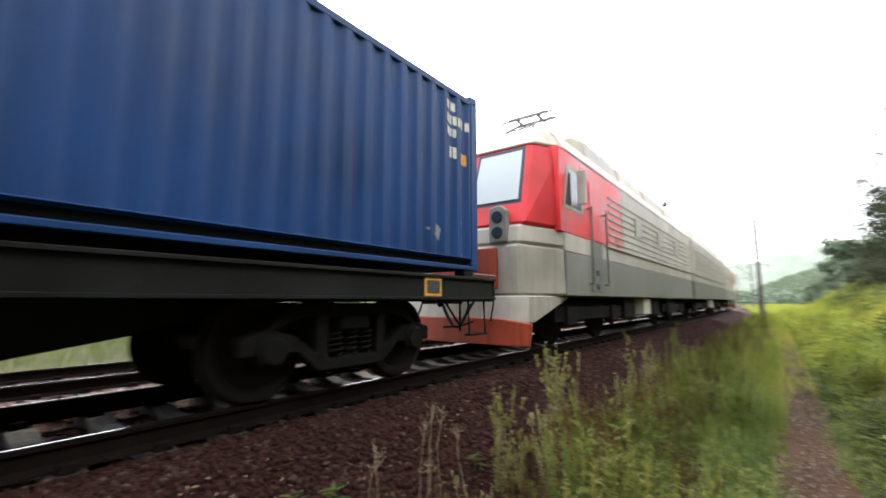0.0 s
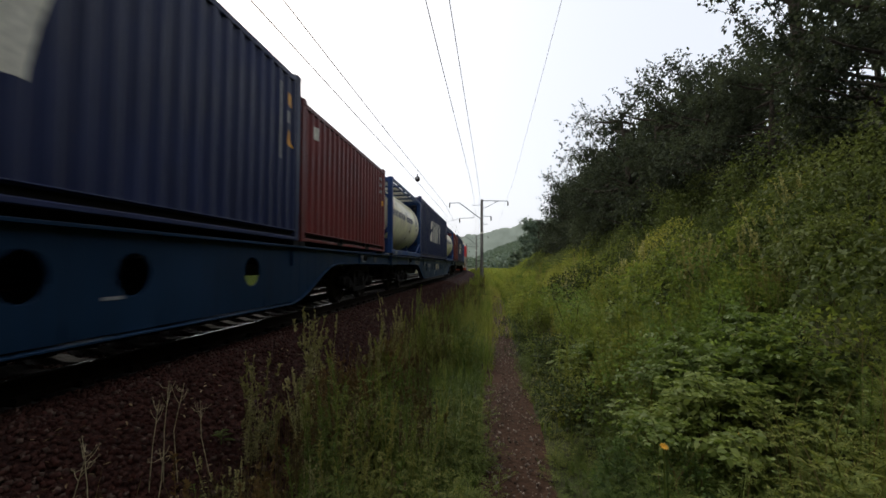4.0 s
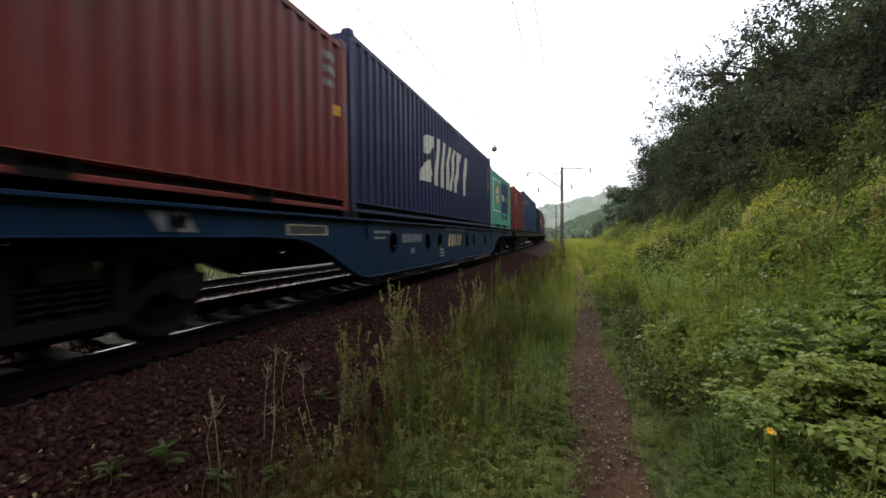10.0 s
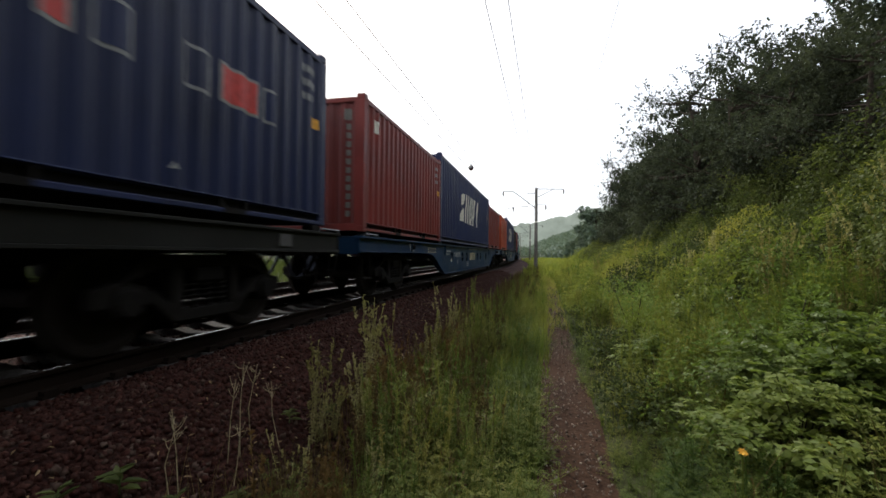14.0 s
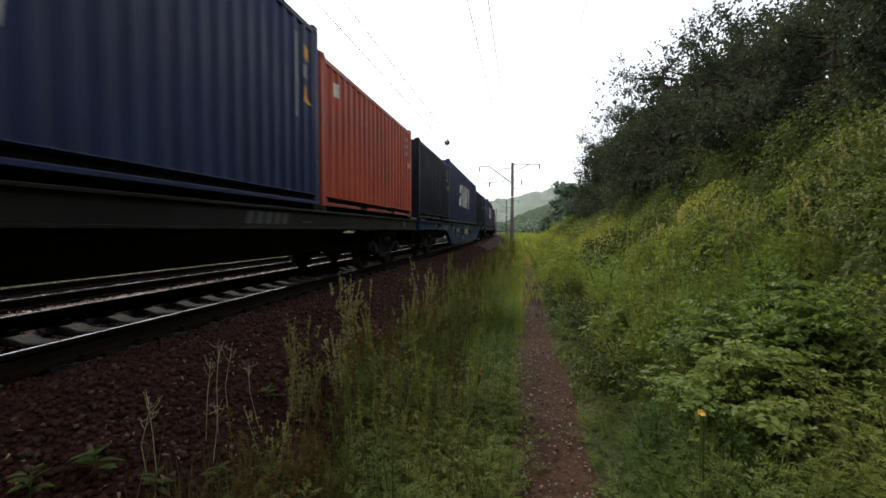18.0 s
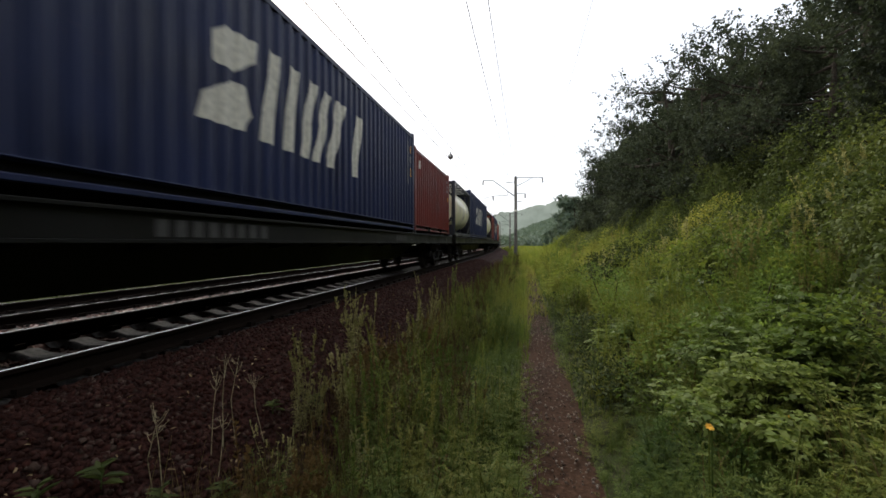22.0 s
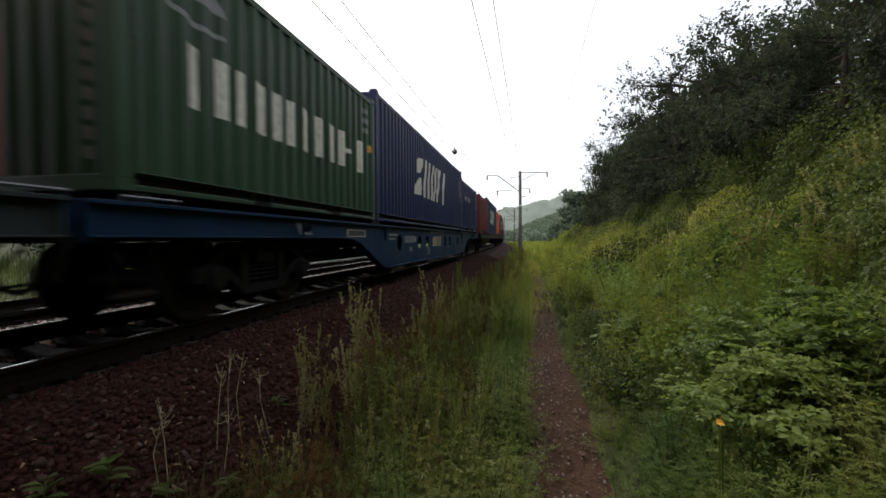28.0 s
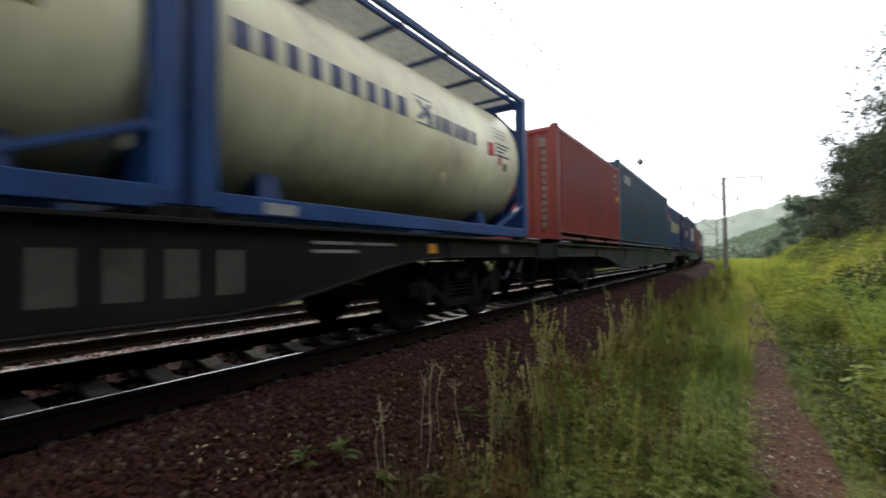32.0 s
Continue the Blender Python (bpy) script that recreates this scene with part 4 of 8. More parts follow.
    if kind == "blue":
        c = 6.096 - 6.1
        flat_mark("tow_plate", M_MARKDIM, [[(9.70, 0.99), (10.02, 0.99), (9.90, 1.17), (9.56, 1.17)], [(-9.46, 0.99), (-9.10, 0.99), (-9.22, 1.17), (-9.58, 1.17)]])
        flat_mark("data_plate_rim", M_MARKGOLD, [[(-7.80, 0.965), (-6.90, 0.965), (-6.90, 0.98), (-7.80, 0.98)], [(-7.80, 1.085), (-6.90, 1.085), (-6.90, 1.10), (-7.80, 1.10)], [(-7.80, 0.98), (-7.76, 0.98), (-7.76, 1.085), (-7.80, 1.085)], [(-6.94, 0.98), (-6.90, 0.98), (-6.90, 1.085), (-6.94, 1.085)]])
        flat_mark("data_plate", M_MARKFAINT, [[(-7.76, 0.98), (-6.94, 0.98), (-6.94, 1.085), (-7.76, 1.085)]])
        put("tow_ring", MB().lathe([(1.28, 0.05), (1.33, 0.075), (1.36, 0.05), (1.33, 0.03)], 14, "x").mesh("tow_ring", M_IRON), root, pose(0, 9.80, 1.09))
        put("tow_ring", bpy.data.meshes["tow_ring"], root, pose(0, -9.33, 1.09))
        flat_mark("wordmark", M_MARKGOLD, [slanted(c - 0.72 + 0.3 * k + 0.02 * (k % 2), c - 0.72 + 0.3 * k + (0.2 if k < 2 else 0.13), 0.67, 1.0, 0.09) for k in range(5)])
        flat_mark("number_marking", M_MARKDIM, bars(-4.1, -2.9, 0.82, 1.0, 8, 0.6) + bars(-3.6, -3.35, 0.58, 0.7, 2, 0.6))
        flat_mark("data_lettering", M_MARKDIM, bars(-1.5, -0.9, 0.42, 0.46, 1) + bars(-1.5, -0.9, 0.5, 0.54, 1) + bars(-1.5, -1.0, 0.58, 0.62, 1) + bars(-5.4, -4.7, 1.0, 1.05, 3, 0.9) + bars(-5.4, -4.9, 0.9, 0.94, 2, 0.9) + bars(2.2, 2.5, 0.6, 0.63, 1) + bars(-1.0, 1.3, 1.12, 1.16, 2, 0.94))
    elif kind == "flat":
        flat_mark("number_marking", M_MARKFAINT, bars(-3.4, -1.6, 0.99, 1.15, 8, 0.62))
        flat_mark("wordmark", M_MARKFAINT, [slanted(4.0 + 0.2 * k, 4.13 + 0.2 * k, 1.0, 1.16, 0.06) for k in range(5)])
        flat_mark("data_lettering", M_MARKFAINT, bars(-8.5, -8.1, 1.05, 1.1, 1) + bars(5.4, 5.8, 1.03, 1.06, 1))
    else:
        flat_mark("number_marking", M_MARKWORN if kind == "black" else M_MARKFAINT, [q for k in range(8) for q in bars(3.9 + 0.35 * k, 4.12 + 0.35 * k, 0.68, 1.02, 2, 0.35)])
        flat_mark("data_lettering", M_MARKDIM, bars(7.2, 8.4, 1.08, 1.11, 2, 0.9) + bars(7.2, 8.0, 1.0, 1.03, 1))
        flat_mark("warning_label", M_MARKYEL, bars(9.0, 9.22, 1.0, 1.12, 1))
        if kind == "grey":
            flat_mark("paint_patch", PAINTS["carblue"], [[(-2.2, 0.72), (-1.0, 0.72), (-1.1, 1.0), (-2.3, 1.0)], [(1.4, 0.66), (2.1, 0.66), (2.0, 0.95), (1.3, 0.95)], [(5.0, 0.8), (6.1, 0.8), (6.0, 1.05), (5.0, 1.05)]])
    for y in (10.9,) if kind == "blue" else (11.1, -8.0):
        put("label_plate", d["label_plate"], root, pose(0.016 if kind == "flat" else 0, y, 0.0), label="small pale data plate")
    if index == 0:
        put("label_rim", cached("label_rim", lambda: MB().box(1.276, 1.296, -0.16, 0.16, 0.97, 1.0).box(1.276, 1.296, -0.16, 0.16, 1.16, 1.19).box(1.276, 1.296, -0.16, -0.13, 1.0, 1.16).box(1.276, 1.296, 0.13, 0.16, 1.0, 1.16).mesh("label_rim", M_MARKYEL)), root, pose(0.012, 11.1, 0), label="orange rim of the data plate")
    RIDERS.append((root, behind, pose(0, 0, 0)))
    return root


def load(thing, index, front, length):
    """Sets a container on wagon index; front: metres behind the wagon's leading container edge."""
    RIDERS.append((thing, index * WAGON_PITCH - SLACK[index] + HALF, pose(0, HALF - front - length / 2, DECK)))


# ------------------------------------------------------------------ the train, wagon by wagon
def twenty(colour, label, marks=()):
    return box_container("20", colour, label, list(marks) + id_marks(3.029, 2.591))


def word(y0, y1, z0, z1, n, mat=None, name="wordmark", slant=0.0, fill=0.68):
    return (name, mat or M_MARK, bars(y0, y1, z0, z1, n, fill, slant))


def upright_word(y, z_top, n, w=0.2, step=0.24, mat=None):
    return ("wordmark", mat or M_MARK, [[(y, z_top - step * k - 0.17), (y + w, z_top - step * k - 0.17), (y + w, z_top - step * k), (y, z_top - step * k)] for k in range(n)])


def red_box(colour="red", style=0):
    marks = [[upright_word(-2.2, 2.2, 3)], [upright_word(-2.3, 2.25, 6, 0.16, 0.27)], [("wordmark", M_MARK, [[(-2.5, 2.0), (-2.3, 2.0), (-2.3, 2.25), (-2.5, 2.25)]])], []][style]
    name = {"red": "brown-red", "darkred": "dark brown-red", "orangered": "faded orange-red"}[colour]
    tail = [" with three pale letters down one end", " with a column of pale letters", " with a small pale sign near one end", " with plain ribbed walls"][style]
    return twenty(colour, name + " twenty-foot container" + tail, marks)


def sunset_blue():
    marks = [("emblem", M_MARKYEL, [[(-2.25, 1.95), (-2.1, 1.88), (-1.95, 1.95), (-2.02, 2.25), (-2.18, 2.25)]]), ("emblem_base", M_MARK, bars(-2.5, -1.7, 1.78, 1.84, 6, 0.8))]
    f = 3.029
    marks += [("number_marking", M_MARK, bars(f - 0.74, f - 0.50, 2.22, 2.34, 2, 0.7) + bars(f - 0.74, f - 0.32, 2.02, 2.15, 5, 0.7) + bars(f - 0.74, f - 0.50, 1.84, 1.96, 3, 0.7) + bars(f - 0.66, f - 0.50, 1.54, 1.70, 2, 0.7) + bars(f - 0.28, f - 0.21, 2.02, 2.15, 1, 1.0)),
              ("warning_label", M_MARKYEL, [[(f - 0.40, 1.50), (f - 0.26, 1.50), (f - 0.26, 1.66), (f - 0.40, 1.66)]]),
              ("scuff", M_MARKDIM, [[(f - 1.02, 0.42), (f - 0.88, 0.36), (f - 0.84, 0.52), (f - 0.94, 0.58)], [(f - 1.16, 0.50), (f - 1.10, 0.47), (f - 1.09, 0.50)], [(f - 0.42, 0.62), (f - 0.38, 0.62), (f - 0.39, 0.72)], [(f - 0.42, 0.16), (f - 0.34, 0.16), (f - 0.34, 0.20), (f - 0.42, 0.20)]])]
    return box_container("20", "blue", "bright blue twenty-foot container with a small orange emblem", marks, pockets=False)


def lettered_blue(colour="steelblue"):
    marks = [("emblem", M_MARKRED if colour == "midblue" else M_MARKGOLD, [[(-2.42, 1.98), (-2.2, 1.86), (-1.98, 1.94), (-2.02, 2.14), (-2.22, 2.36), (-2.24, 2.12)]]), ("emblem_base", M_MARK, bars(-2.55, -1.75, 1.72, 1.78, 6, 0.8)),
             ("wordmark", M_MARKGOLD, [slanted(-1.75 + 0.58 * k, -1.75 + 0.58 * k + (0.42, 0.30, 0.38)[k % 3], 1.02, 1.68, 0.0) for k in range(7)])]
    return twenty(colour, "blue twenty-foot container with a row of seven pale bars", marks)


def emblem_blue():
    marks = [("emblem", M_MARKGOLD, [[(-2.35, 2.05), (-2.1, 2.0), (-2.0, 2.15), (-2.2, 2.35)]]), ("emblem_base", M_MARKDIM, bars(-2.5, -1.9, 1.86, 1.92, 5, 0.8))]
    return twenty("teal", "dull dark blue container with a small emblem near the roof", marks)


def mint_box():
    """A wide white frame with a round emblem, and a navy panel beside it."""
    oct_ring = lambda r, h: [(-1.22 + r * math.cos(math.pi * (k / 4 + 0.125)), 1.55 + h * math.sin(math.pi * (k / 4 + 0.125))) for k in range(8)]
    marks = [("white_frame", M_MARK, [[(-2.37, 0.75), (-0.2, 0.75), (-0.2, 0.83), (-2.37, 0.83)], [(-2.37, 2.17), (-0.2, 2.17), (-0.2, 2.25), (-2.37, 2.25)], [(-2.37, 0.83), (-2.29, 0.83), (-2.29, 2.17), (-2.37, 2.17)], [(-0.28, 0.83), (-0.2, 0.83), (-0.2, 2.17), (-0.28, 2.17)]]),
             ("emblem_ring", M_MARKYEL, [oct_ring(0.42, 0.46)]),
             ("navy_panel", M_MARKNAVY, [[(-0.15, 0.76), (2.08, 0.76), (2.08, 2.28), (-0.15, 2.28)]]),
             ("address_lettering", M_MARKNAVY, bars(0.15, 2.0, 0.47, 0.68, 8, 0.62))]
    c = twenty("mint", "mint green container with a white frame and a navy panel", marks)
    prof = corrugation(6.058)
    for name, mat, polys, lift in [("emblem", M_MARK, [oct_ring(0.33, 0.37)], 0.006)] + [("letter_shape", M_MARK, [q], 0.006) for q in bars(0.1, 1.95, 1.36, 1.66, 7, 0.62)] + [("emblem_line", M_MARKNAVY, [q], 0.009) for q in (slanted(-1.45, -1.35, 1.28, 1.84, 0.05), slanted(-1.12, -1.03, 1.28, 1.80, 0.02), [(-1.5, 1.48), (-0.96, 1.53), (-0.96, 1.61), (-1.5, 1.57)])]:
        v, f = decal(prof, polys, C_W - 0.004, lift)
        put(name, raw_mesh(name, v, f, mat), c)
    return c


def blue_forty():
    f = 6.096
    marks = [word(-4.9, -2.6, 2.05, 2.3, 8, M_MARKDIM, slant=0.05), ("emblem", M_MARKYEL, [[(-5.6, 2.05), (-5.1, 2.15), (-5.25, 2.4)]])] + id_marks(f, 2.896)
    return box_container("40", "midblue", "blue forty-foot container with small grey bars by the roof", marks)


def teal_forty():
    return box_container("40", "teal", "faded teal-blue forty-foot container with small pale bars", [("rust_stain", M_RUSTSTAIN, [[(-3.3, 0.26), (-2.4, 0.25), (-2.3, 0.36), (-2.7, 0.42), (-3.2, 0.38)], [(-1.9, 0.24), (-1.6, 0.24), (-1.7, 0.34)]]), word(-5.4, -4.2, 2.2, 2.5, 5, M_MARKDIM)] + id_marks(6.096, 2.896))


def red_forty():
    return box_container("40", "red", "brown-red forty-foot container with a column of pale bars", [upright_word(-5.3, 2.5, 6, 0.2, 0.3), ("warning_label", M_MARKYEL, [[(-5.6, 0.75), (-5.35, 0.75), (-5.35, 0.95), (-5.6, 0.95)]])] + id_marks(6.096, 2.896))


def dark_lettered():
    """Five outlined upright blocks: a pale rim round a dark or a red filling."""
    spans = ((-0.89, -0.64, 1), (-0.51, -0.16, 0), (0.34, 0.70, 0), (0.80, 1.42, 1), (1.54, 1.80, 0))
    c = twenty("navy", "dark navy container with outlined bars, two of them red", [("wordmark", M_MARKDIM, [slanted(a, b, 1.17, 1.60, 0.0) for a, b, _ in spans]), ("dents", M_MARKDIM, [[(-1.9, 0.6), (-1.75, 0.62), (-1.8, 0.66)], [(0.2, 0.35), (0.3, 0.36), (0.25, 0.42)]])])
    prof = corrugation(6.058)
    for a, b, red in spans:
        v, f = decal(prof, [slanted(a + 0.035, b - 0.035, 1.205, 1.565, 0.0)], C_W - 0.004, 0.007)
        put("bar_filling", raw_mesh("bar_filling", v, f, M_MARKRED if red else PAINTS["navy"]), c)
    return c


def green_lettered():
    return twenty("green", "dark green container with a row of cream block bars", [("wordmark", M_MARK, [slanted(a, b, 0.92, 1.55, 0.0) for a, b in ((-2.24, -2.09), (-1.84, -1.64), (-1.50, -1.33), (-1.15, -0.94), (-0.78, -0.60), (-0.42, -0.26), (-0.02, 0.16), (0.40, 0.60), (0.86, 1.06), (1.26, 1.46), (2.08, 2.42))]), ("dash", M_MARK, [[(1.56, 1.2), (1.8, 1.2), (1.8, 1.28), (1.56, 1.28)]]),
                                                                                       ("emblem", M_MARKDIM, [[(-2.2, 2.03), (-1.68, 2.03), (-1.94, 2.38)]]), ("emblem_line", M_MARKDIM, [[(-2.5, 1.82), (-2.1, 1.74), (-1.7, 1.78), (-1.7, 1.83), (-2.1, 1.80), (-2.5, 1.88)]])])


def orange_box():
    def upright(*spans):
        return [[(a, 1.21), (b, 1.21), (b, 1.58), (a, 1.58)] for a, b in spans]
    return twenty("orange", "bright orange container with white corner line and dark bars", [
        ("corner_line", M_MARK, [[(-1.66, 0.86), (-0.03, 0.86), (-0.03, 0.96), (-1.66, 0.96)], [(-1.66, 0.96), (-1.56, 0.96), (-1.56, 1.38), (-1.66, 1.38)]]),
        ("wordmark", M_MARK, upright((-1.16, -0.88), (0.69, 0.96))), ("wordmark", M_MARKBLACK, upright((-0.80, -0.38), (-0.18, 0.0), (0.28, 0.61), (1.22, 1.51))),
        ("top_line", M_MARKBLACK, bars(0.30, 1.76, 1.88, 1.93, 5, 0.6))])


def glyph_navy():
    def block(y0, y1, z0, z1):
        t = 0.055
        return bars(y0, y1, z0, z0 + t, 1, 1.0) + bars(y0, y1, z1 - t, z1, 1, 1.0) + bars(y0, y1, (z0 + z1) / 2, (z0 + z1) / 2 + t, 1, 0.8) + bars(y0, y1, z0 + t, z1 - t, 3, 0.42)
    m = [("glyphs", M_MARK, block(-2.84, -2.44, 1.68, 2.11)), ("glyphs", M_MARK, block(0.06, 0.56, 1.06, 1.50)), ("glyphs", M_MARK, block(0.72, 1.26, 1.05, 1.50)),
         ("small_glyphs", M_MARKDIM, bars(-2.9, -2.2, 0.28, 0.40, 5, 0.6)), ("small_glyphs", M_MARKDIM, bars(1.8, 2.2, 0.16, 0.22, 4, 0.7))]
    return twenty("navy", "dark navy container with blocks of pale strokes", m)


def charcoal_box(style=0):
    m = [[], [("wordmark", M_MARKYEL, bars(-1.3, -0.6, 2.1, 2.22, 3))], [("wordmark", M_MARKDIM, bars(-1.9, 0.2, 1.6, 1.85, 6))]][style]
    return twenty("charcoal" if style < 2 else "navy", "dark charcoal ribbed twenty-foot container", m)


def rust_box():
    faint = [("number_marking", M_MARKFAINT, [[(2.2, 1.4 + 0.13 * k), (2.3, 1.4 + 0.13 * k), (2.3, 1.49 + 0.13 * k), (2.2, 1.49 + 0.13 * k)] for k in range(6)]), ("scuff", M_MARKWORN, [[(2.62, 0.42), (2.7, 0.36), (2.72, 0.44)]])]
    return box_container("20", "rustdark", "rusty black-brown twenty-foot container with faint marks", faint)


def long_tank(red_label=False):
    return tank_container("tankblue", "cream tank container in blue frame with dark bars" + (" and red labels" if red_label else ""), "long", red_label)


def round_tank():
    return tank_container("tankdark", "cream tank container in a dark frame with a round emblem", "round")


def plain_tank():
    return tank_container("tankdark", "plain cream tank container in a dark steel frame", "plain")


L_FLAT, L_BLUE, L_GREY = "dark steel container flat wagon with straight sills", "blue deep-girder container wagon with round holes", "weathered grey fish-belly container wagon"
TRAIN = [
    ("flat", L_FLAT, [sunset_blue, navy_forty, lambda: red_box("darkred", 0)]),
    ("blue", L_BLUE, [long_tank, navy_forty, long_tank]),
    ("blue", L_BLUE, [lambda: red_box("darkred", 2), navy_forty, lambda: red_box("red", 3)]),
    ("flat", L_FLAT, [round_tank, red_forty, lettered_blue]),
    ("flat", L_FLAT, [rust_box, blue_forty, lambda: red_box("red", 0)]),
    ("blue", L_BLUE, [mint_box, navy_forty, lambda: red_box("red", 2)]),
    ("blue", L_BLUE, [lambda: charcoal_box(1), navy_forty, lambda: red_box("orangered", 1)]),
    ("blue", L_BLUE, [lambda: red_box("red", 3), navy_forty, lambda: red_box("red", 2)]),
    ("flat", L_FLAT, [dark_lettered, navy_forty, lambda: charcoal_box(2)]),
    ("blue", L_BLUE, [lambda: charcoal_box(0), navy_forty, lambda: charcoal_box(0)]),
    ("flat", L_FLAT, [lambda: red_box("orangered", 2), navy_forty, lambda: red_box("red", 2)]),
    ("flat", L_FLAT, [plain_tank, navy_forty, plain_tank]),
    ("flat", L_FLAT, [lambda: red_box("red", 2), navy_forty, lambda: red_box("darkred", 2)]),
    ("flat", L_FLAT, [lambda: red_box("red", 2), navy_forty, emblem_blue]),
    ("flat", L_FLAT, [orange_box, navy_forty, lambda: red_box("darkred", 3)]),
    ("blue", L_BLUE, [lambda: charcoal_box(2), navy_forty, green_lettered]),
    ("grey", L_GREY, [lambda: red_box("red", 2), navy_forty, glyph_navy]),
    ("grey", L_GREY, [lambda: lettered_blue("midblue"), teal_forty, lambda: red_box("red", 3)]),
    ("black", "black-grey fish-belly container wagon with faded numbers", [lambda: long_tank(True)] * 4),
]
for i, (kind, label, units) in enumerate(TRAIN):
    wagon(kind, i, label)
    slots = [(0.0, 6.058), (6.144, 12.192), (18.422, 6.058)] if len(units) == 3 else [(k * 6.14, 6.058) for k in range(4)]
    for make, (front, length) in zip(units, slots):
        load(make(), i, front, length)


# ------------------------------------------------------------------ locomotive
def loco_section(front_cab):
    """One section of the engine; its cab end is at -y (towards the wagons) unless turned round. The middle one has no cab."""
    root = tagged(new("locomotive_section"), "red and grey electric locomotive section with ribbed sides", "locomotive", "locomotive sections")
    L = 8.3
    red, grey, dark = PAINTS["locored"], PAINTS["locogrey"], PAINTS["locodark"]
    w = 1.52

    tail = -L + 1.25 if front_cab else -L
    lower = MB().box(-w, w, tail, L, 1.0, 1.85)
    put("lower_body", lower.mesh("lower_body", dark, bevel=0.02), root)
    belt = MB().box(-w - 0.002, w + 0.002, tail - 0.05, L, 1.85, 2.2)
    put("belt_panel", belt.mesh("belt_panel", grey, bevel=0.01), root)
    up = [(-w, 2.2), (w, 2.2), (w, 3.85), (-w, 3.85)]
    put("roof", MB().prism([(-w - 0.02, 3.85), (w + 0.02, 3.85), (w - 0.18, 4.22), (w - 0.6, 4.42), (-w + 0.6, 4.42), (-w + 0.18, 4.22)], tail - 0.05, L, "y").mesh("roof", grey, bevel=0.02), root)
    if front_cab:
        put("red_upper_body", MB().prism(up, -L + 1.0, -L + 5.2, "y").mesh("red_upper_body", red, bevel=0.02), root)
    put("grey_upper_body", MB().prism(up, -L + 5.2 if front_cab else -L, L, "y").mesh("grey_upper_body", grey, bevel=0.02), root)
    if front_cab:
        # cab nose, raked back towards the roof
        def nose(z0, z1, y0, y1, narrow0, narrow1, mat, name):
            a, b = w - narrow0, w - narrow1
            v = [(-a, y0, z0), (a, y0, z0), (w, -L + 1.25, z0), (-w, -L + 1.25, z0), (-b, y1, z1), (b, y1, z1), (w - (0.02 if z1 < 4 else 0.25), -L + 1.25, z1), (-w + (0.02 if z1 < 4 else 0.25), -L + 1.25, z1)]
            f = [(3, 2, 1, 0), (4, 5, 6, 7), (0, 1, 5, 4), (1, 2, 6, 5), (2, 3, 7, 6), (3, 0, 4, 7)]
            put(name, MB().add(v, f).mesh(name, mat, bevel=0.05), root)
        nose(1.0, 1.9, -L + 0.05, -L + 0.0, 0.35, 0.35, grey, "nose_lower")
        nose(1.9, 2.25, -L + 0.02, -L + 0.08, 0.34, 0.34, grey, "nose_belt")
        nose(2.25, 3.86, -L + 0.10, -L + 0.62, 0.30, 0.36, red, "nose_upper")
        nose(3.86, 4.36, -L + 0.56, -L + 1.12, 0.34, 0.62, grey, "roof_brow")
        put("nose_panel", MB().box(-0.75, 0.75, -L - 0.03, -L + 0.05, 1.12, 1.85).mesh("nose_panel", PAINTS["orangered"], bevel=0.02), root)
        for sx in (1, -1):
            ws = MB().add([(sx * 0.08, -L + 0.22, 2.72), (sx * 1.06, -L + 0.22, 2.72), (sx * 1.0, -L + 0.575, 3.75), (sx * 0.08, -L + 0.575, 3.75), (sx * 0.08, -L + 0.32, 2.72), (sx * 1.06, -L + 0.32, 2.72), (sx * 1.0, -L + 0.67, 3.75), (sx * 0.08, -L + 0.67, 3.75)],
                          [(0, 1, 2, 3), (7, 6, 5, 4), (0, 4, 5, 1), (1, 5, 6, 2), (2, 6, 7, 3), (3, 7, 4, 0)])
            put("windscreen_frame", MB().add([(sx * 0.03, -L + 0.228, 2.66), (sx * 1.12, -L + 0.228, 2.66), (sx * 1.06, -L + 0.60, 3.81), (sx * 0.03, -L + 0.60, 3.81), (sx * 0.03, -L + 0.33, 2.66), (sx * 1.12, -L + 0.33, 2.66), (sx * 1.06, -L + 0.69, 3.81), (sx * 0.03, -L + 0.69, 3.81)], [(0, 1, 2, 3), (7, 6, 5, 4), (0, 4, 5, 1), (1, 5, 6, 2), (2, 6, 7, 3), (3, 7, 4, 0)]).mesh("windscreen_frame", M_MARKBLACK), root)
            put("windscreen", ws.mesh("windscreen", M_SCREEN, bevel=0.01), root, label="windscreen with sky reflection put into its pale colour")
            lamp = put("headlight", MB().prism([(sx * 0.78 - 0.17, 1.93), (sx * 0.78 + 0.17, 1.93), (sx * 0.78 + 0.17, 2.5), (sx * 0.78 + 0.05, 2.6), (sx * 0.78 - 0.17, 2.55)], -L - 0.05, -L + 0.12, "y").mesh("headlight", dark, bevel=0.02), root)
            for z in (2.1, 2.38):
                put("lens", MB().lathe([(-L - 0.075, 0.10), (-L - 0.05, 0.11)], 16).mesh("lens", M_GLASS), lamp, pose(sx * 0.78, 0, z))
            side = put("side_window", MB().prism([(-L + 1.25, 2.75), (-L + 2.15, 2.75), (-L + 2.15, 3.5), (-L + 1.45, 3.5)], -0.012, 0.012, "x").mesh("side_window", M_GLASS, bevel=0.01), root, pose(sx * (w + 0.004), 0, 0))
            put("window_frame", MB().prism([(-L + 1.18, 2.68), (-L + 2.22, 2.68), (-L + 2.22, 3.57), (-L + 1.40, 3.57)], -0.006, 0.006, "x").mesh("window_frame", grey), side)
